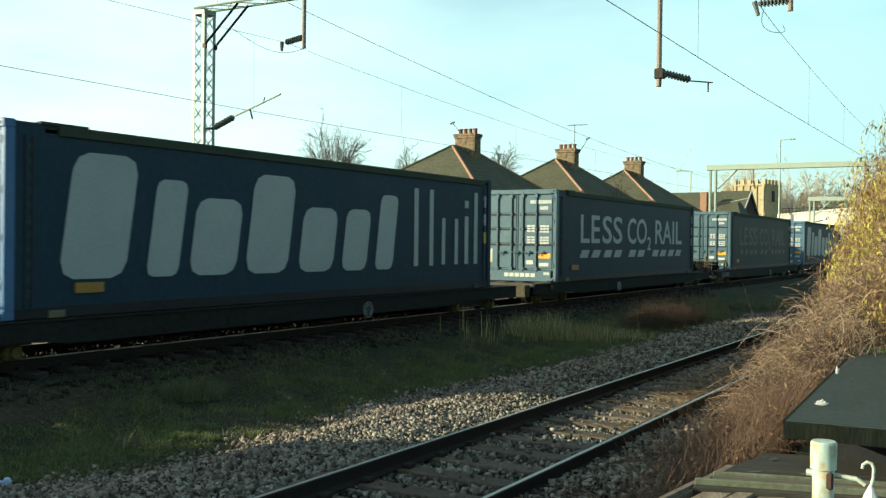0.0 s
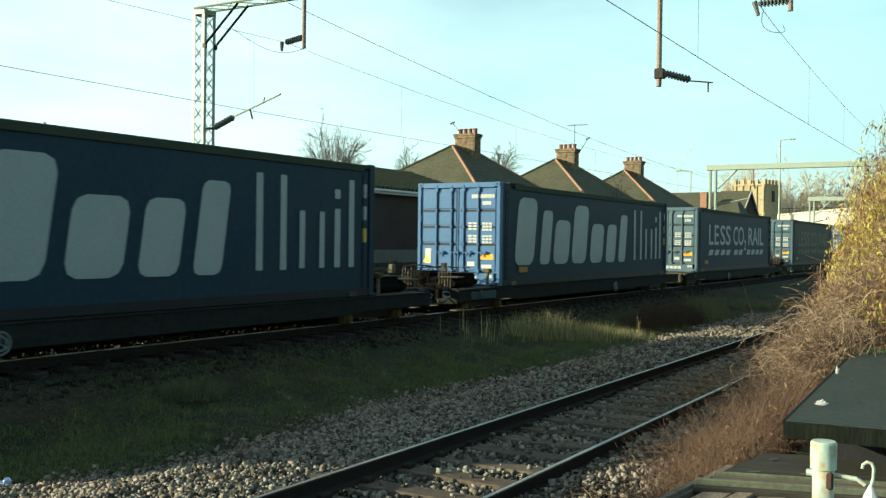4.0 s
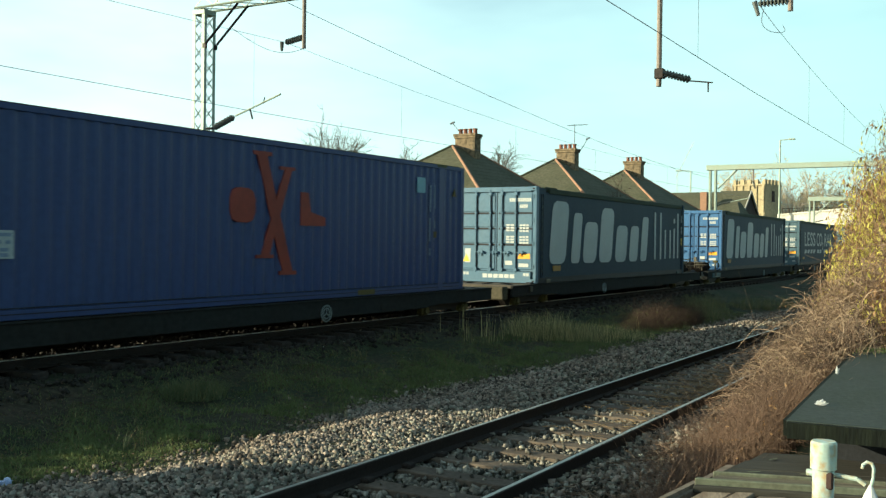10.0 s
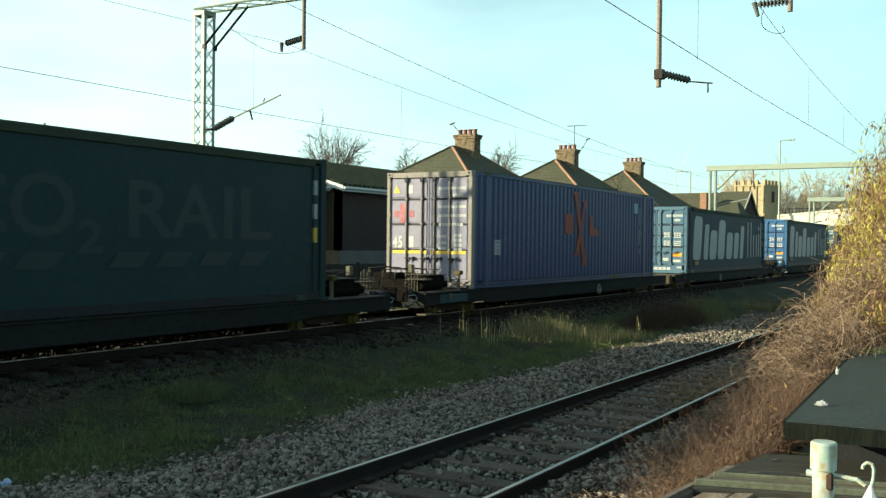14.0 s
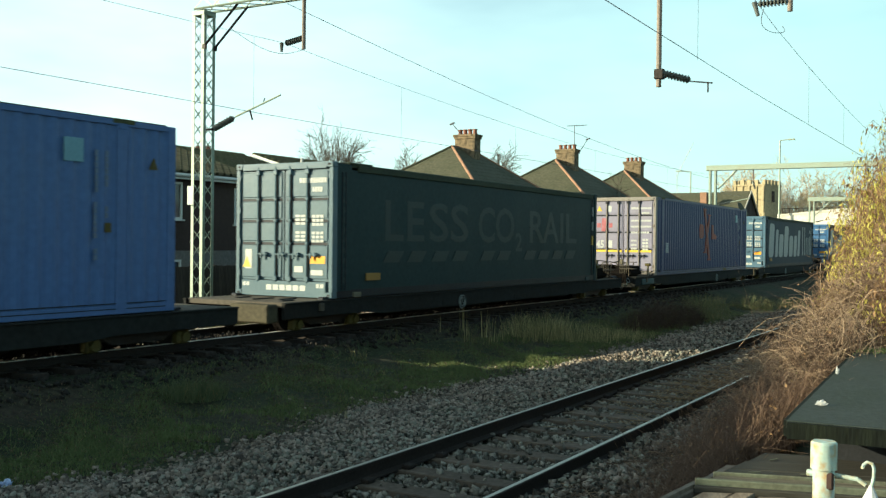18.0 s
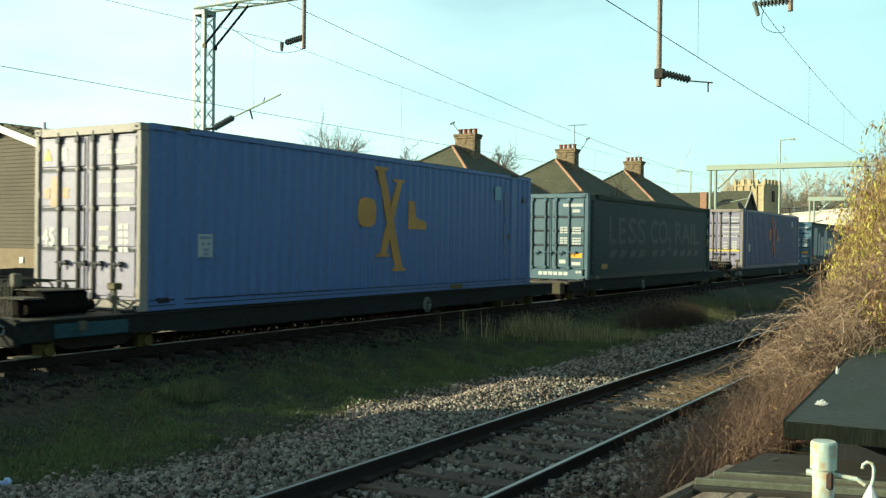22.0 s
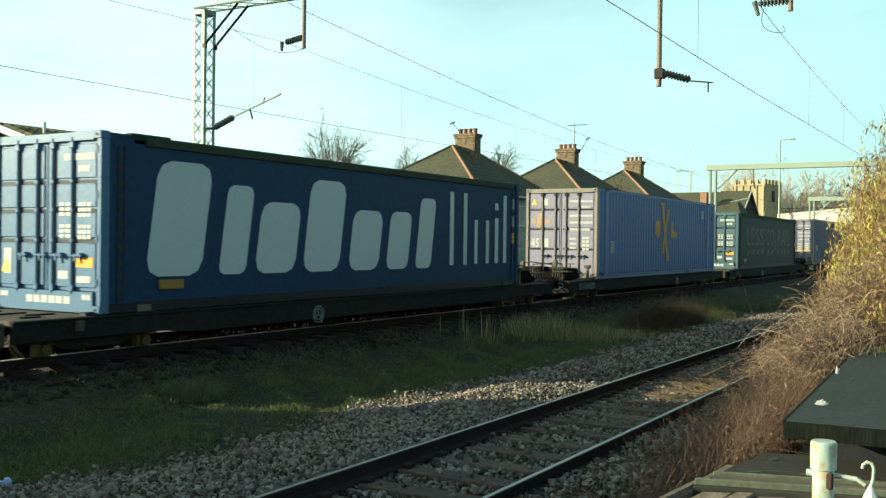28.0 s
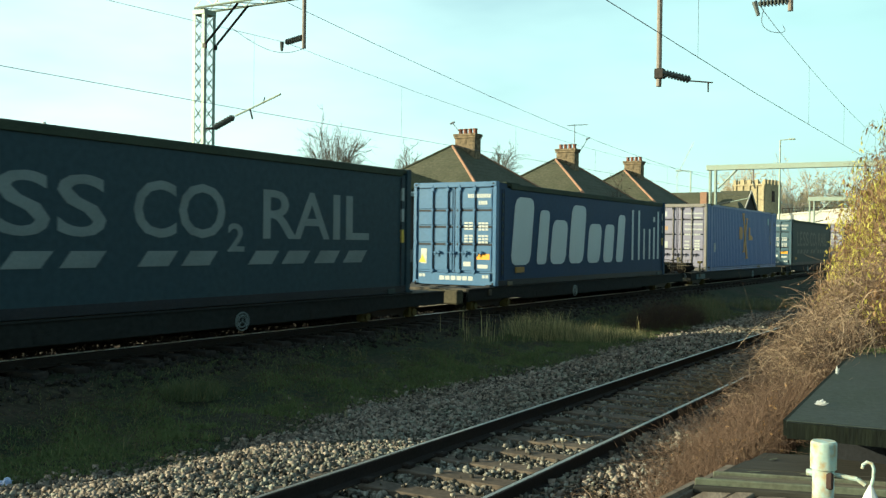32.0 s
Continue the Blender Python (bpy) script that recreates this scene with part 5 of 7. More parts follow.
# ---- houses ----
def window_unit(parent, x, y0, y1, z0, z1, mullions, transom=None, name="window"):
    """A white framed window in a wall that faces +X."""
    fr = B()
    t = 0.075
    box(fr, x - 0.06, x + 0.03, y0, y0 + t, z0, z1)
    box(fr, x - 0.06, x + 0.03, y1 - t, y1, z0, z1)
    box(fr, x - 0.06, x + 0.03, y0 + t, y1 - t, z0, z0 + t)
    box(fr, x - 0.06, x + 0.03, y0 + t, y1 - t, z1 - t, z1)
    win = part(name, fr, M["white_trim"], parent, "white framed window")
    part("window_sill", box(B(), x - 0.02, x + 0.1, y0 - 0.06, y1 + 0.06, z0 - 0.05, z0, 0.01), M["white_trim"], win)
    edges = [y0 + t] + list(mullions) + [y1 - t]
    for m in mullions:
        part("mullion", box(B(), x - 0.05, x + 0.02, m - 0.035, m + 0.035, z0 + t, z1 - t), M["white_trim"], win)
    for i, (a, b) in enumerate(zip(edges, edges[1:])):
        part("pane", box(B(), x - 0.035, x - 0.025, a, b, z0 + t, z1 - t), M["glass"], win)
        part("blind", box(B(), x - 0.16, x - 0.14, a + 0.04, b - 0.02, z0 + t, z1 - t), M["curtain_cloth"], win, "pale net curtain behind the glass")
        if transom and i == 0 or (transom and len(edges) == 3 and i == 1):
            part("transom", box(B(), x - 0.05, x + 0.02, a, b, transom - 0.03, transom + 0.03), M["white_trim"], win)
    return win


M["curtain_cloth"] = material("net_curtain", (0.42, 0.44, 0.42), 0.9, grain=12, vary=0.2, stretch=(1, 6, 0.3))


def tile_roof(parent, x_eave, z_eave, x_ridge, z_ridge, y0, y1, single):
    """Rows of large rolled tiles on a slope facing +X; those nearest the camera are parts of their own."""
    run, rise = x_eave - x_ridge, z_ridge - z_eave
    slope = math.hypot(run, rise)
    ang = math.atan2(rise, run)
    tw, th = 0.33, 0.36
    bm = B()
    prof = [(0, 0.0), (0.045, 0.095), (0.125, 0.095), (0.17, 0.0), (0.33, 0.0)]
    lo = [bm.verts.new((0.0, u, v + 0.03)) for u, v in prof]
    hi = [bm.verts.new((-th * 1.12, u, v)) for u, v in prof]
    bo = [bm.verts.new((0.0, u, v)) for u, v in prof]
    for i in range(4):
        bm.faces.new((lo[i], lo[i + 1], hi[i + 1], hi[i]))
        bm.faces.new((bo[i], bo[i + 1], lo[i + 1], lo[i]))
    me = mesh_of("roof_tile", bm, M["tile_brown"])
    co = np.array([v.co for v in me.vertices])
    fa = np.array([list(p.vertices) for p in me.polygons])
    cs, sn = math.cos(ang), math.sin(ang)
    V, F, n, made = [], [], 0, 0
    for c in range(int((y1 - y0) / tw)):
        for r in range(int(slope / th)):
            s = r * th
            at = Vector((x_eave - s * cs, y0 + c * tw, z_eave + s * sn + 0.02))
            if made < single:
                ob = new("roof_tile", me)
                ob.parent = parent
                ob.location = at
                ob.rotation_euler = (0, ang + rng.uniform(-0.01, 0.01), rng.uniform(-0.008, 0.008))
                made += 1
            else:
                q = np.c_[co[:, 0] * cs + co[:, 2] * sn, co[:, 1], -co[:, 0] * sn + co[:, 2] * cs]
                V.append(q + np.array(at))
                F.append(fa + n)
                n += len(co)
    if V:
        ob = new("roof_tiles", array_mesh("roof_tiles", np.concatenate(V), np.concatenate(F), [M["tile_brown"]]))
        ob.parent = parent
        tagged(ob, "rows of mossy brown roof tiles", kind="stuff")


def brick_house(y0, y1, x, label, first):
    """A low-pitched brick house: lit gable towards -Y, dark long wall towards the railway."""
    deep, eave, ridge = 8.6, 3.95, 5.28
    g = thing("brick_house", pose(0, 0, 0), label, "house", "houses beside the railway")
    xr = x - deep / 2
    base = -1.35
    wins = ((20.30, 21.32, 2.65, 3.66, (20.86,), 3.32), (22.78, 23.37, 2.38, 3.62, (), None), (25.86, 26.54, 2.27, 3.56, (), None), (26.80, 27.54, 2.27, 3.58, (), None), (28.92, 30.05, 2.70, 3.70, (29.5,), 3.4)) if first else ()
    low = ((20.25, 21.31, -0.1, 1.07, (20.8,), None), (22.74, 23.34, -0.1, 1.05, (), None)) if first else ()
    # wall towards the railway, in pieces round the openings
    # wall and band on this side have their shade in the colour
    wall = part("wall", box(B(), x - 0.3, x - 0.252, y0 + 0.3, y0 + 0.6, base, eave), M["mortar_dark"], g, "brick wall coloured darker as the house's shaded side")
    ws = sorted(wins + low)
    cols = sorted({y0, y1, *[w[0] for w in ws], *[w[1] for w in ws]})
    for a, b in zip(cols, cols[1:]):
        holes = sorted((w[2], w[3]) for w in ws if w[0] < (a + b) / 2 < w[1])
        z = base
        for h0, h1 in holes:
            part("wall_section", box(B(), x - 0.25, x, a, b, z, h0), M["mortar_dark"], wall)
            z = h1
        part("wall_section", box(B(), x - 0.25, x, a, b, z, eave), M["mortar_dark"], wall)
    gable = [(x - deep, base), (x, base), (x, eave - 0.05), (xr, ridge - 0.08), (x - deep, eave - 0.05)]
    part("gable_wall", slab(B(), gable, "y", y0 + 0.0, y0 + 0.25), M["mortar"], g, "sunlit gable clad in brown boards")
    part("gable_wall", slab(B(), gable, "y", y1 - 0.25, y1), M["mortar"], g)
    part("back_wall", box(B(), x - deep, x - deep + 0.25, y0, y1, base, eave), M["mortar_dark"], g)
    if first:
        slope = (ridge - eave) / (deep / 2)
        z = 1.36
        while z < ridge - 0.35:
            u = max(0.0, (z + 0.13 - eave + 0.05) / slope)
            part("cladding_board", slab(B(), [(y0 - 0.030, z), (y0, z), (y0, z + 0.122), (y0 - 0.008, z + 0.122)], "x", x - deep + u, x - u), M["brick_brown"], g)
            z += 0.123
    part("plinth_band", box(B(), x - deep, x + 0.02, y0 - 0.03, y0 - 0.001, base, 1.35), M["plinth"], g, "pale rendered band under the brick")
    bm = B()
    cols = sorted({y0 - 0.03, y1, *[w[0] for w in low], *[w[1] for w in low]})
    for a, b in zip(cols, cols[1:]):
        h = [w for w in low if w[0] < (a + b) / 2 < w[1]]
        box(bm, x + 0.001, x + 0.03, a, b, h[0][3] if h else base, 1.35)
    part("plinth_band", bm, M["plinth_grey"], g, "rendered band under the brick, coloured greyer for the shaded side")
    for w in wins + low:
        window_unit(g, x, w[0], w[1], w[2], w[3], w[4], w[5])
    # roof
    for s, xe in ((1, x + 0.32), (-1, x - deep - 0.32)):
        z_e = eave - 0.32 * (ridge - eave) / (deep / 2) + 0.05
        part("roof_slope", slab(B(), [(xe, z_e), (xr, ridge), (xr, ridge - 0.14), (xe, z_e - 0.14)], "y", y0 - 0.18, y1 + 0.18), M["tile_brown"], g, "mossy brown tiled roof slope")
        part("fascia", box(B(), *sorted((xe, xe + s * 0.03)), y0 - 0.2, y1 + 0.2, z_e - 0.2, z_e - 0.0), M["white_trim"], g, "white fascia board")
        gut = rod(B(), (xe + s * 0.085, y0 - 0.2, z_e - 0.07), (xe + s * 0.085, y1 + 0.2, z_e - 0.07), 0.055, 8)
        part("gutter", gut, M["white_trim"], g)
        for yy in (y0 - 0.2, y1 + 0.2):
            part("bargeboard", slab(B(), [(xe + s * 0.03, z_e + 0.02), (xr, ridge + 0.03), (xr, ridge - 0.19), (xe + s * 0.03, z_e - 0.2)], "y", yy - 0.02, yy + 0.02), M["white_trim"], g, "white bargeboard along the gable")
    part("ridge", rod(B(), (xr, y0 - 0.2, ridge), (xr, y1 + 0.2, ridge), 0.11, 8), M["tile_brown"], g)
    tile_roof(g, x + 0.32, eave - 0.05, xr, ridge, y0 - 0.15, y1 + 0.1, 290 if first else 0)
    if first:
        part("downpipe", rod(B(), (x + 0.1, 20.12, base), (x + 0.1, 20.12, 3.8), 0.045, 8), M["pipe_teal"], g, "pale teal rainwater downpipe")
        part("wall_lamp", box(box(B(), x, x + 0.12, 22.0, 22.12, 3.48, 3.6), x + 0.1, x + 0.2, 21.9, 22.25, 3.5, 3.56), M["cream"], g)
        part("name_board", box(B(), x, x + 0.03, 21.45, 21.95, 2.56, 2.62), M["print_white"], g)
        part("meter_box", box(B(), x, x + 0.12, 28.3, 28.55, 2.15, 2.45, 0.01), M["print_grey"], g)
        part("security_light", box(B(), x, x + 0.15, 28.2, 28.45, 3.72, 3.86, 0.01), M["print_grey"], g)
        part("vent", box(B(), x - 1.55, x - 1.38, y0 - 0.04, y0, 3.66, 3.84), M["print_white"], g, "small white wall vent")
        part("vent", box(B(), x - 3.4, x - 3.2, y0 - 0.06, y0 - 0.03, 0.88, 1.08), M["print_white"], g, "small white wall vent")
        part("vent", box(B(), x - 1.55, x - 1.38, y0 - 0.06, y0 - 0.03, 0.95, 1.1), M["print_white"], g, "small white wall vent")
        part("flue", rod(B(), (xr + 1.2, y0 + 0.6, 4.9), (xr + 1.2, y0 + 0.6, 5.42), 0.05, 8), M["white_trim"], g, "thin white flue pipe")
    else:
        part("flue", rod(B(), (xr + 2.0, y0 + 0.5, 4.6), (xr + 2.0, y0 + 0.5, 5.15), 0.06, 8), M["white_trim"], g, "thin white flue pipe")
    return g


# darker and greyer copies of mortar and plinth for the house's shaded side
M["mortar_dark"] = material("shaded_brick_wall", (0.056, 0.040, 0.034), 0.95, grain=7, vary=0.12, stain=0.8, stain_amount=0.4)
M["plinth_grey"] = material("plinth_grey", (0.15, 0.14, 0.125), 0.9, grain=15, stain=1.5)
brick_house(19.78, 30.8, -24.0, "low brown brick house with white windows and mossy tiles", True)
def garden_fence():
    g = thing("garden_fence", pose(-20.2, 0, 0), "dark weathered close-boarded garden fence", "fence")
    rs = random.Random(11)
    me = mesh_of("fence_board", box(B(), -0.012, 0.012, 0, 0.145, -1.35, 0.0), M["fence_wood"])
    y = 9.0
    while y < 33.0:
        o = new("fence_board", me)
        o.parent = g
        o.location = (rs.uniform(-0.006, 0.006), y, 0.96 - 0.004 * (y - 20) + rs.uniform(-0.015, 0.015))
        y += 0.15
    for k in range(11):
        part("fence_post", box(B(), -0.16, -0.04, 9.0 + k * 2.4, 9.12 + k * 2.4, -1.4, 0.98), M["fence_wood"], g)
    for z in (-0.6, 0.5):
        part("fence_rail", box(B(), -0.07, -0.015, 9.0, 33.1, z, z + 0.09), M["fence_wood"], g)


M["fence_wood"] = material("fence_wood", (0.055, 0.045, 0.036), 0.9, grain=20, vary=0.3, stretch=(1, 1, 0.2), per_object=0.25)
garden_fence()
brick_house(31.1, 43.0, -23.3, "further brown brick house with a white bargeboard", False)


def chimney_stack(parent, cx, cy, z0, z1, wx, wy, pots):
    """A brick stack with a corbelled head and a row of pots."""
    bm = box(B(), cx - wx / 2, cx + wx / 2, cy - wy / 2, cy + wy / 2, z0, z1 - 0.3)
    st = part("chimney", bm, M["chimney"], parent, "weathered brick chimney stack")
    part("chimney_head", box(box(B(), cx - wx / 2 - 0.06, cx + wx / 2 + 0.06, cy - wy / 2 - 0.06, cy + wy / 2 + 0.06, z1 - 0.42, z1 - 0.3), cx - wx / 2 - 0.1, cx + wx / 2 + 0.1, cy - wy / 2 - 0.1, cy + wy / 2 + 0.1, z1 - 0.3, z1 - 0.16, 0.02), M["chimney"], st)
    for k in range(pots):
        u = cx - wx / 2 + wx * (k + 0.5) / pots
        pt = rod(B(), (u, cy, z1 - 0.16), (u, cy, z1 + 0.16), 0.14, 10, 0.11)
        rod(pt, (u, cy, z1 + 0.1), (u, cy, z1 + 0.17), 0.145, 10)
        part("chimney_pot", pt, M["pot"], st, "red clay chimney pot")
    return st


def semi_house(px_, py, ridge, label, aerial=0):
    """A semi-detached house with a hipped roof: short ridge along Y, hip towards -Y in the sun."""
    g = thing("hipped_house", pose(px_, py, 0), label, "house", "houses beside the railway")
    w, L, eave = 3.95, 2.2, ridge - 3.05
    e = w + 0.35
    part("wall", box(B(), -w, w, -w, L + w, -1.5, eave + 0.1), M["render"], g, "pale rendered house wall")
    for z in (0.2, 2.7):
        for y in (-2.4, 1.1, 4.6):
            window_unit(g, w, y - 0.7, y + 0.7, z, z + 1.2, (y,), None)
    A = [(-e, -e, eave), (e, -e, eave), (e, L + e, eave), (-e, L + e, eave)]
    R0, R1 = (0, 0, ridge), (0, L, ridge)
    for q in ((A[0], A[1], R0), (A[1], A[2], R1, R0), (A[2], A[3], R1), (A[3], A[0], R0, R1)):
        bm = B()
        top = [bm.verts.new(p) for p in q]
        low = [bm.verts.new((p[0] * 0.995, p[1] * 0.995, p[2] - 0.12)) for p in q]
        bm.faces.new(top)
        bm.faces.new(low[::-1])
        for i in range(len(q)):
            bm.faces.new((top[i], low[i], low[(i + 1) % len(q)], top[(i + 1) % len(q)]))
        bmesh.ops.recalc_face_normals(bm, faces=bm.faces[:])
        part("roof_slope", bm, M["slate"], g, "weathered brown tiled hip slope")
    for a, b in ((A[0], R0), (A[1], R0), (A[2], R1), (A[3], R1), (R0, R1)):
        part("hip_ridge", rod(B(), a, b, 0.085, 8), M["slate"] if a == A[0] else M["ridge_red"], g, "clay ridge tiles")
    # tile courses as fine steps on the two visible slopes
    for k in range(1, 13):
        t = k / 13
        z = eave + (ridge - eave) * t
        xx = e * (1 - t)
        bm = box(B(), xx - 0.02, xx + 0.008, -e * (1 - t), L + e * (1 - t), z - 0.01, z + 0.006)
        part("tile_course", bm, M["slate"], g)
        bm = box(B(), -e * (1 - t), e * (1 - t), -e * (1 - t) - 0.015, -e * (1 - t) + 0.02, z - 0.01, z + 0.008)
        part("tile_course", bm, M["slate"], g)
    chimney_stack(g, 0.35, 1.25, ridge - 1.0, ridge + 0.95, 1.35, 0.75, 4)
    for s in (-1, 1):
        part("gutter", rod(B(), (s * (e + 0.05), -e, eave - 0.05), (s * (e + 0.05), L + e, eave - 0.05), 0.06, 6), M["white_trim"], g)
    if aerial == 2:
        ae = rod(B(), (0.75, 1.5, ridge), (0.75, 1.5, ridge + 2.5), 0.025, 6)
        rod(ae, (0.2, 1.5, ridge + 2.45), (1.7, 1.5, ridge + 2.45), 0.018, 5)
        for k in range(8):
            rod(ae, (0.3 + 0.17 * k, 1.2, ridge + 2.45), (0.3 + 0.17 * k, 1.8, ridge + 2.45), 0.01, 4)
        part("aerial", ae, M["wire"], g, "thin television aerial")
    if aerial == 0:
        ae = rod(B(), (0.2, 1.2, ridge + 0.5), (-0.6, 1.0, ridge + 1.5), 0.022, 5)
        rod(ae, (-0.75, 1.0, ridge + 1.45), (-0.45, 1.0, ridge + 1.55), 0.06, 6)
        part("aerial", ae, M["wire"], g, "bent thin aerial pole")
    if aerial == 2:
        ae = rod(B(), (0.9, 1.4, ridge + 0.2), (1.7, 1.6, ridge + 1.5), 0.022, 5)
        rod(ae, (1.55, 1.6, ridge + 1.45), (1.85, 1.6, ridge + 1.55), 0.05, 6)
        part("aerial", ae, M["wire"], g, "bent thin aerial pole")
    return g


semi_house(-29.2, 50.1, 7.45, "hipped tiled house with a red-potted brick chimney", 0)
semi_house(-27.4, 61.0, 7.45, "hipped tiled house with a brick chimney and aerial", 2)
semi_house(-26.6, 72.2, 7.45, "hipped tiled house with a dark brick chimney", 3)


M["crane_white"] = material("crane_white", (0.525, 0.555, 0.54), 0.6, bump=0)


def far_buildings():
    g = thing("gabled_house", pose(-24.6, 88, 0), "brown tiled house with a red chimney and pale-edged gable", "house", "houses beside the railway")

    def roof(name, x0, x1, front, mid, back, low, top, label):
        return part(name, slab(B(), [(front, low), (mid, top), (back, low), (back - 0.25, low), (mid, top - 0.2), (front + 0.25, low)], "x", x0, x1), M["slate"], g, label)

    part("wall", box(B(), -9.0, 3.4, -0.6, 6.2, -1.5, 4.5), M["brick_dark"], g, "dark brick wall")
    roof("roof", -9.4, 0.6, -1.0, 2.6, 6.4, 4.3, 6.66, "brown tiled roof")
    roof("roof", 0.75, 3.45, -1.2, 2.2, 5.6, 4.35, 6.72, "dark tiled roof ending in a gable")
    part("gable", slab(B(), [(-0.8, 4.4), (2.2, 6.45), (5.2, 4.4)], "x", 3.2, 3.35), M["brick_dark"], g)
    part("bargeboard", slab(B(), [(-1.25, 4.3), (2.2, 6.76), (5.65, 4.3), (5.4, 4.25), (2.2, 6.52), (-1.0, 4.25)], "x", 3.46, 3.54), M["render"], g, "pale bargeboard round the gable")
    part("chimney", box(B(), -0.3, 0.28, -0.9, -0.3, 3.0, 6.5), M["ridge_red"], g, "red brick chimney")
    low = B()
    for q in (((0.7, -4.2, 4.35), (4.1, -4.2, 4.35), (3.4, -2.4, 5.5), (2.5, -2.4, 5.5)), ((4.1, -4.2, 4.35), (4.1, -0.9, 4.35), (3.4, -1.2, 5.5), (3.4, -2.4, 5.5)),
              ((0.7, -0.9, 4.35), (0.7, -4.2, 4.35), (2.5, -2.4, 5.5), (2.5, -1.2, 5.5)), ((2.5, -2.4, 5.5), (3.4, -2.4, 5.5), (3.4, -1.2, 5.5), (2.5, -1.2, 5.5))):
        low.faces.new([low.verts.new(p) for p in q])
    bmesh.ops.remove_doubles(low, verts=low.verts[:], dist=0.001)
    part("lower_roof", low, M["slate"], g, "low hipped roof of the bay")
    part("lower_wall", box(B(), 0.95, 3.9, -4.0, -0.65, -1.5, 4.4), M["brick_dark"], g)
    # church-like stone tower
    t = thing("stone_tower", pose(-28.8, 126, 0, 0, 0, 76), "square sandy stone tower with a notched parapet", "tower")
    e = 2.15
    part("shaft", box(B(), -e, e, -e, e, -1.5, 9.4), M["tower"], t, "sunlit stone shaft")
    for k in range(5):
        for s in (-1, 1):
            u = -e + 0.06 + k * 0.91
            part("merlon", box(B(), u, u + 0.55, *sorted((s * e, s * (e - 0.35))), 9.4, 9.95), M["tower"], t)
            if 0 < k < 4:
                part("merlon", box(B(), *sorted((s * e, s * (e - 0.35))), u, u + 0.55, 9.4, 9.95), M["tower"], t)
    for k in range(5):
        u = -e + 0.22 + k * 0.93
        part("pilaster", box(B(), -e - 0.16, -e, u - 0.14, u + 0.14, -1.5, 9.2), M["tower"], t, "shallow stone buttress strip")
    for z in (5.6, 9.2):
        part("string_course", box(B(), -e - 0.2, e + 0.1, -e - 0.1, e + 0.1, z, z + 0.18), M["tower"], t)
    part("opening", box(B(), -0.35, 0.35, -e - 0.05, -e, 7.2, 8.6), M["mortar_dark"], t, "dark belfry opening")
    # pale bridge approach
    w = thing("bridge_parapet", pose(0, 120, 0), "pale concrete road bridge parapet across the line", "bridge")
    part("parapet", slab(B(), [(-25.0, 4.2), (-25.0, 5.3), (-14.0, 6.3), (-2.0, 6.3), (-2.0, 4.4)], "y", 0, 0.6), M["pale_wall"], w, "pale concrete parapet wall")
    part("coping", slab(B(), [(-25.0, 5.3), (-25.0, 5.5), (-14.0, 6.5), (-2.0, 6.5), (-2.0, 6.3), (-14.0, 6.3)], "y", -0.1, 0.7), M["pale_wall"], w)
    part("abutment", box(B(), -40.0, -18.6, 0.4, 6, -1.6, 4.3), M["pale_wall"], w)
    part("abutment", box(B(), -2.6, 20.0, 0.4, 6, -1.6, 4.4), M["pale_wall"], w)
    part("bridge_deck", box(B(), -18.6, -2.6, 0.4, 6, 4.3, 5.0), M["plinth_grey"], w)
    rl = B()
    for k in range(14):
        rod(rl, (-24.5 + k * 0.4, 0.3, 5.3), (-24.5 + k * 0.4, 0.3, 6.2), 0.03, 4)
    rod(rl, (-24.6, 0.3, 6.2), (-19.2, 0.3, 6.3), 0.03, 4)
    part("handrail", rl, M["iron"], w)
    # lamp columns
    for x, y, h, arm in ((-24.6, 119.0, 14.2, 1.7), (-35.8, 121.0, 11.0, -1.9)):
        lp = thing("street_lamp", pose(x, y, 0), "slim pale street lamp column", "street lamp", "street lamps")
        part("column", rod(B(), (0, 0, -1.5), (0, 0, h), 0.14, 8, 0.08), M["galv"], lp)
        part("arm", rod(B(), (0, 0, h), (arm * 0.6, 0, h + 0.08), 0.06, 6), M["galv"], lp)
        part("lantern", box(B(), *sorted((arm * 0.55, arm)), -0.15, 0.15, h + 0.0, h + 0.16, 0.03), M["galv"], lp)
    # distant tower crane
    cr = thing("tower_crane", pose(-102.3, 330, 0), "faint distant tower crane jib above the roofs", "crane")
    part("crane_mast", lattice(B(), (0, 0, -1.5), (0, 0, 26), 0.4, 0.02, 2.6), M["crane_white"], cr)
    part("jib", lattice(B(), (-0.5, 0, 25), (5.6, 0, 37), 0.3, 0.018, 2.4), M["crane_white"], cr)


far_buildings()


def rear_house():
    """The roof and chimney of a house in the row behind, just over the near roofs."""
    g = thing("rear_house", pose(-34.0, 34.0, 0), "house behind with a brick chimney over the roofs", "house", "houses beside the railway")
    part("wall", box(B(), -3.0, 3.0, -3.0, 5.0, -1.5, 3.6), M["render"], g, "pale rendered house wall")
    part("roof", slab(B(), [(-3.4, 3.4), (0.0, 5.35), (3.4, 3.4)], "y", -3.3, 5.3), M["slate"], g, "brown tiled roof")
    chimney_stack(g, 0.15, 0.3, 4.8, 6.05, 0.95, 0.6, 3)


rear_house()


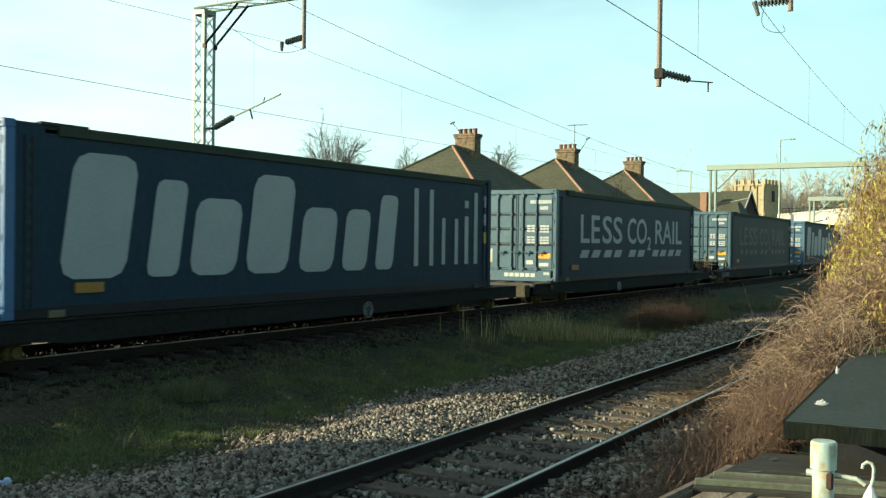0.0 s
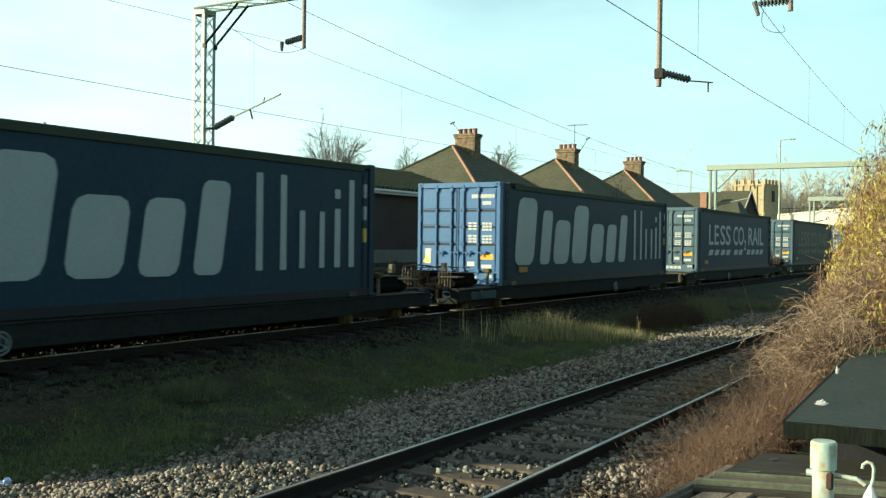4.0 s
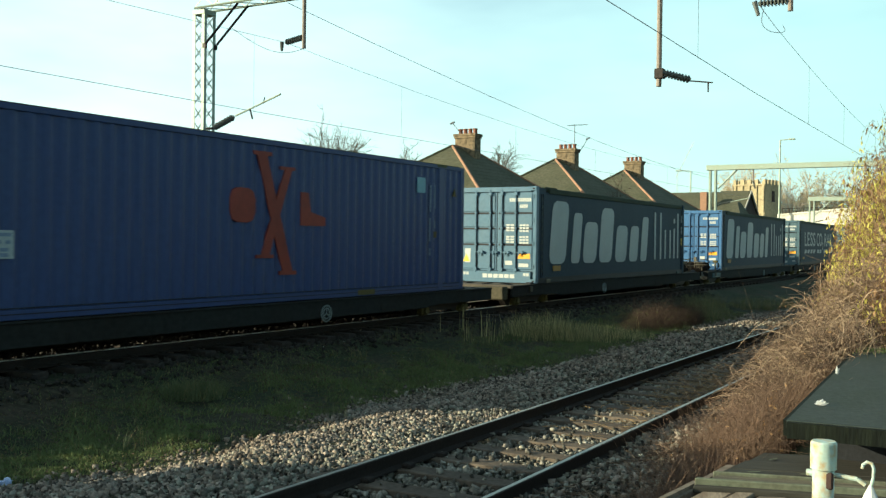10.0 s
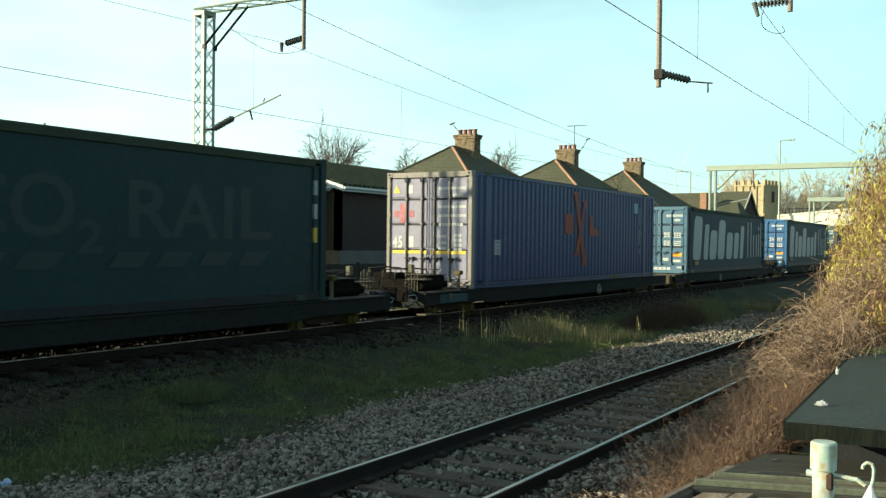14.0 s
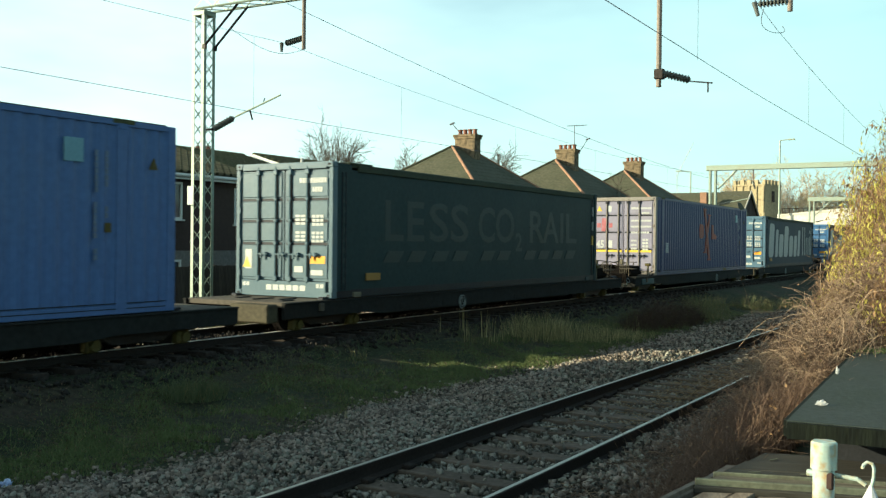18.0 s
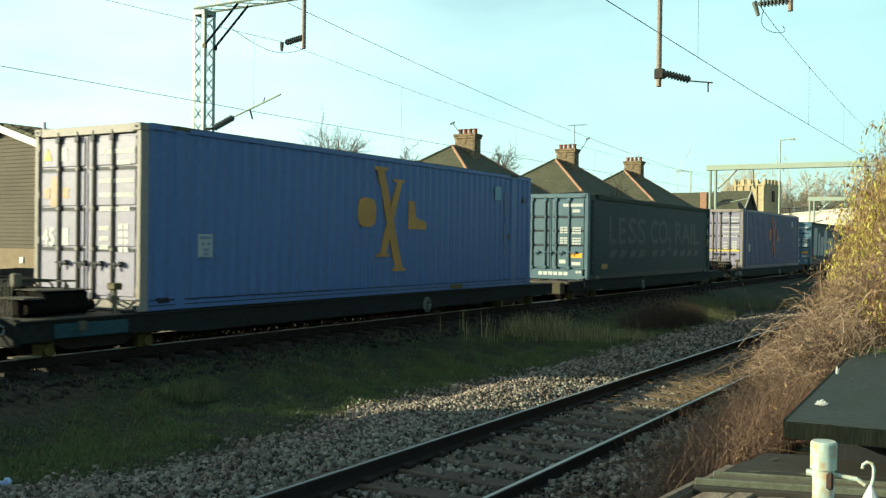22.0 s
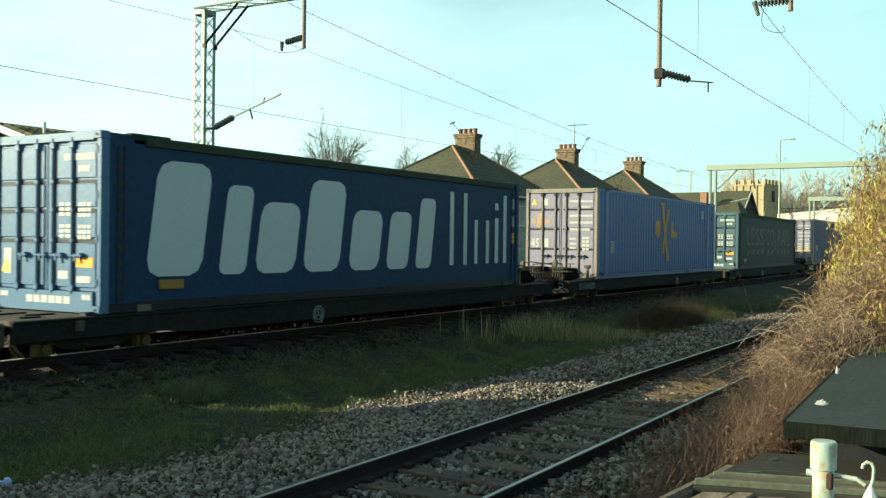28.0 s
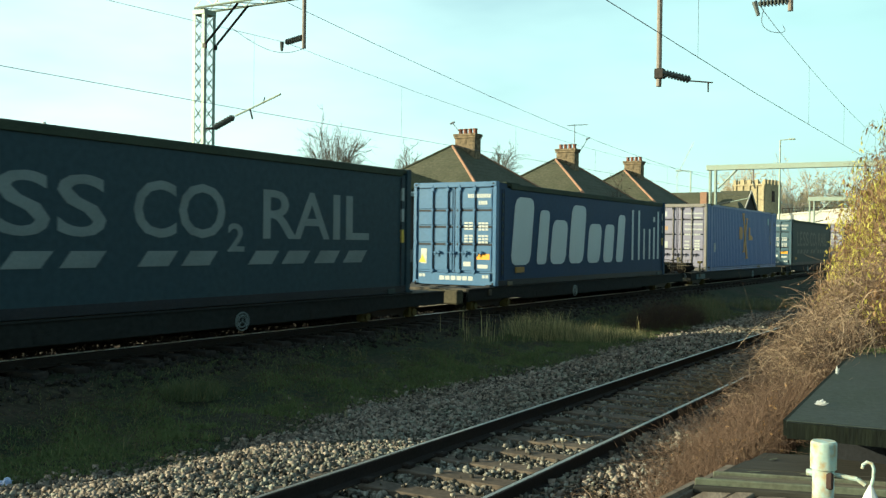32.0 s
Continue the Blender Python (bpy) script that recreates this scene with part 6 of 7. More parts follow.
# ---- lineside box, platform and near clutter ----
def build_platform():
    p = thing("platform_end", pose(0, 0, 0), "disused platform end covered with dark mossy felt", "platform", kind="structure")
    top = [(-1.36, 6.9), (-1.62, 12.4), (4.0, 13.4), (4.0, 7.3)]
    part("surface", slab(B(), top, "z", 0.47, 0.52), M["felt"], p, "dark weathered platform surface")
    # the edges' shade is put into their colour
    part("front_edge", slab(B(), [(-1.35, 6.86), (-1.35, 6.92), (4.02, 7.32), (4.02, 7.26)], "z", 0.405, 0.515), M["felt_lip_shade"], p, "front edge coloured near-black as if unlit")
    part("side_edge", slab(B(), [(-1.39, 6.95), (-1.66, 12.4), (-1.61, 12.4), (-1.34, 6.95)], "z", 0.405, 0.515), M["felt_lip_shade"], p)
    # near-black colour stands for the shade under the platform
    part("support_wall", slab(B(), [(-1.3, 7.6), (-1.55, 12.2), (3.9, 13.2), (3.9, 8.0)], "z", -0.2, 0.47), M["rubber"], p)
    d = thing("timber_deck", pose(-1.70, 6.45, 0, 0, 0, 17.5), "low deck of rotten old timber boards cut off askew", "decking")

    def end(v):
        """Where the askew end of the deck lies, v across the boards."""
        return 0.437 * v - 0.09

    def board(name, v0, v1, z0, z1, mat, label="", inset=0.0, length=4.4):
        bm = slab(B(), [(end(v0) + inset, v0), (length, v0), (length, v1), (end(v1) + inset, v1)], "z", z0, z1)
        bmesh.ops.bevel(bm, geom=bm.edges[:], offset=0.006, segments=1, affect="EDGES")
        return part(name, bm, mat, d, label)

    rs = random.Random(4)
    part("deck_base", slab(B(), [(end(-1.3) + 0.1, -1.3), (4.4, -1.3), (4.4, 1.0), (end(1.0) + 0.1, 1.0)], "z", 0.0, 0.1), M["deck_dark"], d)
    for k in range(3):
        v0, v1 = -1.2 + 0.62 * k, -0.6 + 0.62 * k
        bm = slab(B(), [(end(v0) - 0.09, v0), (end(v0), v0), (end(v1), v1), (end(v1) - 0.075 - 0.02 * k, v1)], "z", -0.02, 0.155 - 0.012 * k)
        bmesh.ops.bevel(bm, geom=bm.edges[:], offset=0.025, segments=2, affect="EDGES")
        part("end_beam", bm, M["old_wood"], d, "rounded rotten end timber")
    for v0, v1 in ((0.125, 0.40), (0.405, 0.69), (0.695, 1.02)):
        board("board", v0, v1, 0.101, 0.15 + rs.uniform(0, 0.008), M["deck_dark"], "dark weathered board", rs.uniform(0.0, 0.06))
    board("edge_rail", 0.096, 0.118, 0.12, 0.192, M["rail_pale"], "pale green-grey painted edge strip", 0.02)
    board("board", -0.075, 0.092, 0.101, 0.172, M["worn_board"], "worn board with flaking paint", 0.05)
    board("edge_rail", -0.118, -0.080, 0.12, 0.188, M["rail_pale"], "pale green-grey painted edge strip", -0.01)
    board("board", -0.165, -0.122, 0.101, 0.15, M["deck_dark"], "", 0.0)
    u = end(-0.17) + 0.06
    for k in range(14):
        w = rs.uniform(0.10, 0.20)
        foot = -1.0 - rs.uniform(0, 0.1)
        head = -0.185 - rs.uniform(0, 0.03)
        sh = 0.437 * (foot - head)
        bm = slab(B(), [(u + sh, foot), (u + sh + w, foot), (u + w - 0.008, head), (u, head + rs.uniform(-0.03, 0.02))], "z", 0.101, 0.122 + rs.uniform(0, 0.016))
        bmesh.ops.bevel(bm, geom=bm.edges[:], offset=0.005, segments=1, affect="EDGES")
        part("loose_board", bm, (M["old_wood"], M["bare_wood"], M["deck_dark"])[(1, 1, 0, 2, 0, 2, 2)[k % 7]], d)
        u += w + 0.012
    for k, (x, v, a) in enumerate(((0.25, 0.3, 20), (0.6, 0.33, 4), (0.42, 0.75, 50))):
        f = part("paint_flake", slab(B(), [(-0.05, -0.006), (0.04, -0.01), (0.05, 0.004), (-0.03, 0.009)], "z", 0.0, 0.004), M["rail_pale"], d)
        f.matrix_basis = pose(x, v, 0.1585, 0, 0, a)


M["bare_wood"] = material("bare_wood", (0.20, 0.155, 0.11), 0.9, grain=25, vary=0.35, stain=3, stain_amount=0.8, stain_colour=(0.09, 0.055, 0.035), stretch=(3, 0.4, 3), per_object=0.2)
M["worn_board"] = material("worn_board", (0.136, 0.12, 0.084), 0.85, grain=20, vary=0.4, stain=4, stain_amount=0.9, stain_colour=(0.044, 0.0336, 0.024), stretch=(0.2, 5, 5))
M["rail_pale"] = material("pale_strip", (0.1105, 0.119, 0.08075), 0.8, grain=30, vary=0.3, stain=5, stain_amount=0.7, stain_colour=(0.085, 0.0765, 0.051))


def build_pipe():
    x, y, z = -0.377, 2.33, 1.268
    p = thing("vent_pipe", pose(x, y, 0), "pale green painted pipe post with a rusty cap", "pipe")
    part("pipe", rod(B(), (0, 0, 0.0), (0, 0, z - 0.05), 0.0235, 48), M["pipe_paint"], p, "pale green painted tube", True)
    cap = rod(B(), (0, 0, z - 0.062), (0, 0, z - 0.004), 0.0285, 64)
    rod(cap, (0, 0, z - 0.004), (0, 0, z), 0.0285, 64, 0.0255)
    part("cap", cap, M["pipe_paint"], p, "peeling cap with rust patches")
    br = rod(B(), (0.02, 0.0, z - 0.073), (0.072, 0.0, z - 0.077), 0.005, 8)
    rod(br, (0.072, 0.0, z - 0.077), (0.088, 0.0, z - 0.088), 0.005, 8)
    rod(br, (-0.036, 0.0, z - 0.075), (-0.02, 0.0, z - 0.075), 0.008, 8)
    part("bracket", br, M["pipe_paint"], p, "thin welded bracket arm")
    part("rust_patch", box(B(), 0.006, 0.024, -0.022, -0.010, z - 0.105, z - 0.066, 0.004), M["rust"], p, "dark rust patch")
    hk = B()
    pts = [(0.081, 0, z - 0.052), (0.083, 0, z - 0.043), (0.091, 0, z - 0.036), (0.101, 0, z - 0.039), (0.105, 0, z - 0.05), (0.104, 0, z - 0.07), (0.1, 0, z - 0.088)]
    tube(hk, pts, 0.0038, 8)
    part("hook", hk, M["pipe_paint"], p, "bent wire hook")
    tg = B()
    rod(tg, (0.099, 0, z - 0.086), (0.099, 0, z - 0.145), 0.003, 10, 0.03)
    part("tag", tg, M["cloth"], p, "small pale hanging bag")


def edge_moss():
    """Moss along the platform's back edge."""
    k = 2500
    x = rng.uniform(-1.6, -0.2, k)
    y = 12.35 + (x + 1.6) * 0.17 - np.abs(rng.normal(0, 0.28, k))
    v, f = blades(x, y, np.full(k, 0.515), rng.uniform(0.01, 0.035, k), np.full(k, 0.014), 1.4)
    tagged(new("edge_moss", array_mesh("edge_moss", v, f, [M["moss"]])), "bright green moss along the platform's back edge", "moss", kind="stuff")


edge_moss()
M["rust"] = material("rust_dark", (0.05, 0.03, 0.025), 0.9, grain=60)
build_platform()
build_pipe()


def crumpled(name, at, size, mat, label, category):
    bm = bmesh.new()
    bmesh.ops.create_icosphere(bm, subdivisions=3, radius=1)
    rs = random.Random(name)
    for v in bm.verts:
        k = 0.55 + 0.7 * noise.noise(v.co * 1.9 + Vector((rs.random() * 9, 0, 0)))
        v.co = Vector((v.co.x * size[0] * k, v.co.y * size[1] * k, max(0.0, (v.co.z * 0.5 + 0.42) * k) * size[2]))
    ob = solid(name, bm, mat, label, category)
    ob.matrix_basis = pose(*at)
    return ob


crumpled("crumpled_cloth", (-1.27, 7.7, 0.519), (0.06, 0.05, 0.055), M["cloth"], "crumpled white cloth lying on the dark platform", "litter")
crumpled("paper_scrap", (-1.46, 9.69, 0.519), (0.022, 0.022, 0.10), M["cloth"], "small white paper scrap at the platform edge", "litter")
crumpled("plastic_bag", (-8.02, 5.65, float(ground_z(-8.0, 5.6)) - 0.0), (0.11, 0.08, 0.09), M["litter_blue"], "blue plastic litter lying in the grass", "litter")


# ---- plants ----
def grass_field():
    """Short turf on the verge, with gaps; joined because it cannot be counted."""
    k = 300000
    x = rng.uniform(-11.2, -7.0, k)
    y = 4.5 + (rng.random(k) ** 1.5) * 33
    patch = np.sin(x * 1.3 + 0.6 * np.sin(y * 0.8)) * np.cos(y * 0.75 + x * 0.5) + 0.5 * np.sin(y * 1.9 + x * 2.2) + 0.35 * np.sin(y * 5.1) * np.sin(x * 6.3) + 0.45 * np.sin(y * 11.3 + 2 * np.sin(x * 4.7)) * np.sin(x * 13.1 + np.sin(y * 6.1)) + 0.3 * np.sin(y * 23.0 + x * 9.0) * np.sin(x * 21.0 - y * 7.0)
    edge = np.interp(y, (4.5, 5.3, 6.5, 7.7, 9.8, 11.9, 14, 17.5, 22, 34), (-8.5, -8.2, -7.65, -7.45, -7.75, -7.85, -7.7, -7.5, -7.6, -7.7))
    keep = (patch + rng.normal(0, 0.35, k) > -0.45) & (x < edge + rng.normal(0, 0.12, k)) & (rng.random(k) < np.clip((x + 11.3) / 1.2, 0.05, 1))
    x, y, patch = x[keep], y[keep], patch[keep]
    z = ground_z(x, y) + bumpy(x, y)
    h = rng.uniform(0.008, 0.032, len(x)) * (0.75 + 0.6 * np.clip(patch, -0.5, 1)) * np.where(rng.random(len(x)) < 0.03, 2.2, 1.0)
    # small clumps scattered over the turf
    n = 620
    cx = np.where(rng.random(n) < 0.6, rng.normal(-8.5, 0.5, n), rng.uniform(-10.8, -7.9, n))
    cy = 4.6 + (rng.random(n) ** 1.3) * 22
    each = rng.integers(25, 110, n)
    size = np.repeat(rng.uniform(0.05, 0.2, n), each)
    gx = np.repeat(cx, each) + rng.normal(0, 1, each.sum()) * size
    gy = np.repeat(cy, each) + rng.normal(0, 1, each.sum()) * size
    ok = gx < np.interp(gy, (4.5, 5.3, 6.5, 7.7, 9.8, 11.9, 14, 17.5, 22, 34), (-8.5, -8.2, -7.65, -7.45, -7.75, -7.85, -7.7, -7.5, -7.6, -7.7))
    gx, gy, gh = gx[ok], gy[ok], (np.repeat(rng.uniform(0.03, 0.085, n), each) * rng.uniform(0.5, 1.1, each.sum()))[ok]
    x, y, h = np.r_[x, gx], np.r_[y, gy], np.r_[h, gh]
    patch = np.r_[patch, np.full(len(gx), 0.8)]
    z = ground_z(x, y) + bumpy(x, y)
    # greener where the turf is thick and along the stones' edge, browner towards the train's track
    green = np.clip(0.35 + 0.4 * patch + 0.3 * np.exp(-((x + 8.4) / 0.7) ** 2) - 0.35 * np.clip((-9.6 - x), 0, 1), 0.03, 0.92)
    pick = rng.random(len(x))
    kind = np.where(pick < green, 1, np.where(pick < 0.93, 0, 2))
    kind = np.where((kind == 0) & (rng.random(len(x)) < 0.35), 3, kind)
    v, f = blades(x, y, z, h, rng.uniform(0.007, 0.015, len(x)), 1.5)
    me = array_mesh("verge_grass", v, f, [M["grass"], M["moss"], M["grass_dry"], M["leaf_dead"]], np.tile(kind, 3))
    tagged(new("verge_grass", me), "short patchy green grass on the verge between the tracks", "grass", kind="stuff")
    # dead leaves and stalks lying about, on the verge and on the near track's right-hand shoulder
    k = 24000
    x = np.where(rng.random(k) < 0.7, rng.uniform(-11.3, -7.2, k), rng.uniform(-3.5, -1.9, k))
    y = 4.5 + (rng.random(k) ** 1.4) * np.where(x < -5, 30, 13)
    lift = np.where(x > -5, rng.uniform(0.02, 0.11, k), rng.uniform(0.0, 0.03, k))
    v, f = leaves(np.c_[x, y, ground_z(x, y) + bumpy(x, y) + lift], 0.038)
    v[:, 2] = ground_z(v[:, 0], v[:, 1]) + np.repeat(lift, 4) + 0.35 * (v[:, 2] - ground_z(v[:, 0], v[:, 1]) - np.repeat(lift, 4))
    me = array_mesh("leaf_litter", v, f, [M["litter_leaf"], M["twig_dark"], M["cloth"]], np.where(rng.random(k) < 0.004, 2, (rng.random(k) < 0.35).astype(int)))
    tagged(new("leaf_litter", me), "dead brown leaves lying on the verge", "leaf litter", kind="stuff")
    # withered straw drifted between the near rails
    k = 800
    y = rng.normal(14.6, 1.9, k)
    x = -4.0 + rng.normal(0, 0.32, k) - 0.02 * (y - 14.6)
    ok = (np.abs(x - NEAR_X) < 0.66) & (y > 9)
    x, y = x[ok], y[ok]
    k = len(x)
    p0 = np.c_[x, y, NEAR_Z - 0.13 + rng.uniform(0, 0.05, k)]
    way = rng.normal(size=(k, 3)) * (0.14, 0.12, 0.02)
    v, f, _ = stems(p0, p0 + way * 0.5 + [0, 0, 0.03], p0 + way, np.full(k, 0.003), np.full(k, 0.0015), 2)
    me = array_mesh("fallen_straw", v, f, [M["straw_litter"]])
    tagged(new("fallen_straw", me), "withered brown straw lying between the near rails", "straw", kind="stuff")
    k = 3600
    x = rng.uniform(-3.45, -1.95, k)
    y = rng.uniform(5, 15, k)
    p0 = np.c_[x, y, ground_z(x, y) + rng.uniform(0.03, 0.12, k)]
    way = rng.normal(size=(k, 3)) * (0.16, 0.22, 0.03)
    v, f, _ = stems(p0, p0 + way * 0.5 + [0, 0, 0.04], p0 + way, np.full(k, 0.0045), np.full(k, 0.002), 2)
    me = array_mesh("fallen_twigs", v, f, [M["twig"], M["twig_dark"]], np.tile((rng.random(k) < 0.5).astype(int), 6))
    tagged(new("fallen_twigs", me), "fallen dry twigs on the stones beside the near rail", "twigs", kind="stuff")
    k = 13000
    x, y = rng.uniform(-22, -15.2, k), rng.uniform(5, 50, k)
    v, f = blades(x, y, ground_z(x, y) + bumpy(x, y), rng.uniform(0.08, 0.35, k), rng.uniform(0.015, 0.03, k), 0.5)
    me = array_mesh("bank_grass", v, f, [M["grass"], M["grass_dry"]], np.tile((rng.random(k) < 0.4).astype(int), 3))
    tagged(new("bank_grass", me), "rough grass on the bank behind the train", "grass", kind="stuff")


def tuft(x, y, r, count, height, dry, label, width=0.012, lean=0.6):
    a, d = rng.uniform(0, 2 * np.pi, count), r * np.sqrt(rng.random(count))
    bx, by = d * np.cos(a), d * np.sin(a)
    h = height * rng.uniform(0.45, 1.0, count) * (1.1 - 0.4 * d / r)
    v, f = blades(bx, by, np.zeros(count), h, np.full(count, width), lean)
    me = array_mesh("grass_tuft", v, f, [M["grass"], M["straw"] if dry > 0.5 else M["grass_dry"]], np.tile((rng.random(count) < dry).astype(int), 3))
    ob = new("grass_tuft", me)
    ob.location = (x, y, float(ground_z(x, y)) + 0.0)
    return tagged(ob, label, "grass tuft", "grass tufts on the verge")


# x, y, radius, blades, height
DRY_CLUMPS = ((-10.1, 20.7, 0.35, 700, 0.8), (-9.8, 20.9, 0.4, 800, 0.9), (-9.45, 21.0, 0.4, 700, 0.95), (-9.2, 21.3, 0.4, 600, 0.72), (-9.0, 21.0, 0.4, 500, 0.55),
              (-8.8, 21.9, 0.45, 600, 0.62), (-8.55, 22.3, 0.45, 500, 0.52), (-8.3, 22.6, 0.4, 450, 0.42), (-8.1, 22.9, 0.4, 400, 0.36), (-9.6, 20.3, 0.4, 350, 0.45), (-8.6, 21.2, 0.4, 300, 0.4))


grass_field()
tuft(-9.9, 9.9, 0.45, 900, 0.34, 0.1, "bushy green grass tuft on the verge", 0.01, 1.1)
for x, y, r, n, h in DRY_CLUMPS:
    tuft(x, y, r * 1.3, int(n * 0.5), h * 0.85, 0.6, "tall straw-coloured dry grass clump beside the train's track", 0.008, 0.75)
for k in range(34):
    u = k / 33
    tuft(-10.7 + 2.3 * u + 0.5 * math.sin(k * 2.7), 18.6 + 3.6 * u + 0.6 * math.cos(k * 1.9), 0.1, 4, 0.6 + 0.35 * abs(math.sin(k * 1.3)) - 0.15 * u, 1.0, "single pale dry stalks standing out of the grass", 0.014, 0.25)
for x, y, h in ((-10.9, 16.3, 0.5), (-10.8, 19.3, 0.45), (-10.3, 18.4, 0.35), (-8.3, 7.4, 0.32), (-7.6, 10.2, 0.3), (-10.6, 14.7, 0.3), (-8.0, 26.5, 0.4), (-9.5, 25.0, 0.7), (-9.3, 26.2, 0.65), (-8.9, 24.9, 0.5), (-9.0, 31.0, 0.55), (-8.2, 30.0, 0.5), (-9.2, 33.0, 0.6), (-8.4, 36.0, 0.7), (-9.8, 35.0, 0.7), (-7.6, 38.0, 0.6)):
    tuft(x, y, 0.22 if y < 30 else 0.8, 30 if y < 30 else 450, h, 0.5, "thin dry grass stalks standing on the verge", 0.007, 0.8)


def bramble(name, label, cx, cy, rx, ry, height, n_stem, mats, leaf, n_leaf, leaf_size, base=None, slope=0.0, stem_r=0.006, fine=True, reach_by=1.0, canes=0, strands=0):
    """A tangle of arching stems over an oval patch, with leaves along them."""
    g = thing(name, pose(cx, cy, 0), label, "bush", "lineside bushes")
    a, d = rng.uniform(0, 2 * np.pi, n_stem), np.sqrt(rng.random(n_stem))
    x0, y0 = rx * d * np.cos(a), ry * d * np.sin(a)
    z0 = np.interp(x0 + cx, (-4.6, -2.8, -2.0, -1.6, 0), (-0.5, -0.52, -0.3, 0.0, 0.05)) if base is None else np.full(n_stem, base)
    tall = height * (1 - 0.75 * d ** 2) * rng.uniform(0.45, 1.1, n_stem) * np.clip(1 + slope * x0 / rx, 0.12, 2)
    b = rng.uniform(0, 2 * np.pi, n_stem)
    reach = reach_by * tall * rng.uniform(0.3, 1.1, n_stem)
    gx = np.cos(b)
    if base is None:
        gx = np.where(gx > 0, 0.35 * gx, gx)
    p0 = np.c_[x0, y0, z0]
    p1 = np.c_[x0 + 0.3 * reach * gx, y0 + 0.3 * reach * np.sin(b), z0 + tall * 1.35]
    p2 = np.c_[x0 + reach * gx, y0 + reach * np.sin(b), z0 + tall * rng.uniform(0.25, 1.0, n_stem)]
    v, f, c = stems(p0, p1, p2, stem_r * rng.uniform(0.6, 1.4, n_stem), np.full(n_stem, stem_r * 0.4), 5)
    which = (rng.random(n_stem) < 0.5).astype(int)
    ob = new("stem_tangle", array_mesh("stem_tangle", v, f, mats, np.tile(which, 15)))
    ob.parent = g
    tagged(ob, "tangled arching stems", kind="stuff")
    if fine:
        pick = rng.integers(0, n_stem, int(n_stem * 1.7))
        at = rng.integers(2, 6, len(pick))
        q0 = c[pick, at]
        dirn = rng.normal(size=(len(pick), 3)) * 0.16 + [0, 0, 0.05]
        v, f, c2 = stems(q0, q0 + dirn * 0.6 + [0, 0, 0.04], q0 + dirn * 1.4, np.full(len(pick), stem_r * 0.5), np.full(len(pick), stem_r * 0.25), 2)
        ob = new("twig_tangle", array_mesh("twig_tangle", v, f, mats, np.tile((rng.random(len(pick)) < 0.5).astype(int), 6)))
        ob.parent = g
        tagged(ob, "fine dry twigs", kind="stuff")
    if canes:
        # long stout canes that arch over the rest and droop towards the track
        a, d = rng.uniform(0, 2 * np.pi, canes), np.sqrt(rng.random(canes)) * 0.95
        x1, y1 = rx * d * np.cos(a), ry * d * np.sin(a)
        zb = np.interp(x1 + cx, (-4.6, -2.8, -2.0, -1.6, 0), (-0.5, -0.52, -0.3, 0.0, 0.05)) if base is None else np.full(canes, base)
        top = height * (1.05 - 0.7 * d ** 2) * rng.uniform(0.75, 1.15, canes) * np.clip(1 + slope * x1 / rx, 0.12, 2)
        b = rng.uniform(0, 2 * np.pi, canes)
        out = rng.uniform(0.4, 1.3, canes) * min(1.0, height * 0.7)
        dx = np.where(rng.random(canes) < 0.92, -0.7 * np.abs(np.cos(b)), np.cos(b)) * out
        dy = np.sin(b) * out
        q0 = np.c_[x1, y1, zb + top * rng.uniform(0.1, 0.95, canes)]
        q2 = np.c_[x1 + dx, y1 + dy, zb + top * rng.uniform(0.05, 0.95, canes)]
        q1 = (q0 + q2) / 2 + rng.normal(size=(canes, 3)) * 0.16 * height + np.c_[np.zeros(canes), np.zeros(canes), top * rng.uniform(-0.1, 0.5, canes)]
        v, f, _ = stems(q0, q1, q2, stem_r * rng.uniform(0.7, 1.3, canes), np.full(canes, stem_r * 0.6), 6)
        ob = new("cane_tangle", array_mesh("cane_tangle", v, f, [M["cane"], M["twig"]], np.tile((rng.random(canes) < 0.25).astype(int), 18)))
        ob.parent = g
        tagged(ob, "stout pale dry canes", kind="stuff")
    if strands:
        # drooping shoots with narrow leaves along them
        start = c[rng.integers(0, n_stem, strands), rng.integers(2, 6, strands)] + rng.normal(0, 0.06, (strands, 3))
        drop = rng.uniform(0.18, 0.75, strands)
        side = rng.normal(0, 0.2, (strands, 2))
        tip = start + np.c_[side, -drop]
        mid = start + np.c_[side * 0.9, -drop * 0.2]
        v, f, path = stems(start, mid, tip, np.full(strands, 0.0022), np.full(strands, 0.0012), 6)
        ob = new("shoot_tangle", array_mesh("shoot_tangle", v, f, [M["twig"]]))
        ob.parent = g
        tagged(ob, "thin drooping shoots", kind="stuff")
        each = 9
        i = np.repeat(np.arange(strands), each)
        j = rng.integers(1, 7, len(i))
        at = path[i, j] + rng.normal(0, 0.012, (len(i), 3))
        v, f = narrow_leaves(at, leaf_size * 2.9)
        gold = rng.random(strands) < leaf[0][1]
        ob = new("foliage", array_mesh("foliage", v, f, [leaf[0][0], leaf[1][0]], (~gold[i]).astype(int)))
        ob.parent = g
        tagged(ob, "narrow hanging yellow leaves", kind="stuff")
    for k, (mat, share) in enumerate(leaf):
        m = int(n_leaf * share)
        if not m:
            continue
        pts = c[rng.integers(0, n_stem, m), rng.integers(1, 6, m)] + rng.normal(0, 0.07, (m, 3))
        v, f = leaves(pts, leaf_size)
        ob = new("foliage", array_mesh("foliage", v, f, [mat]))
        ob.parent = g
        tagged(ob, "withered autumn leaves", kind="stuff")
    return g


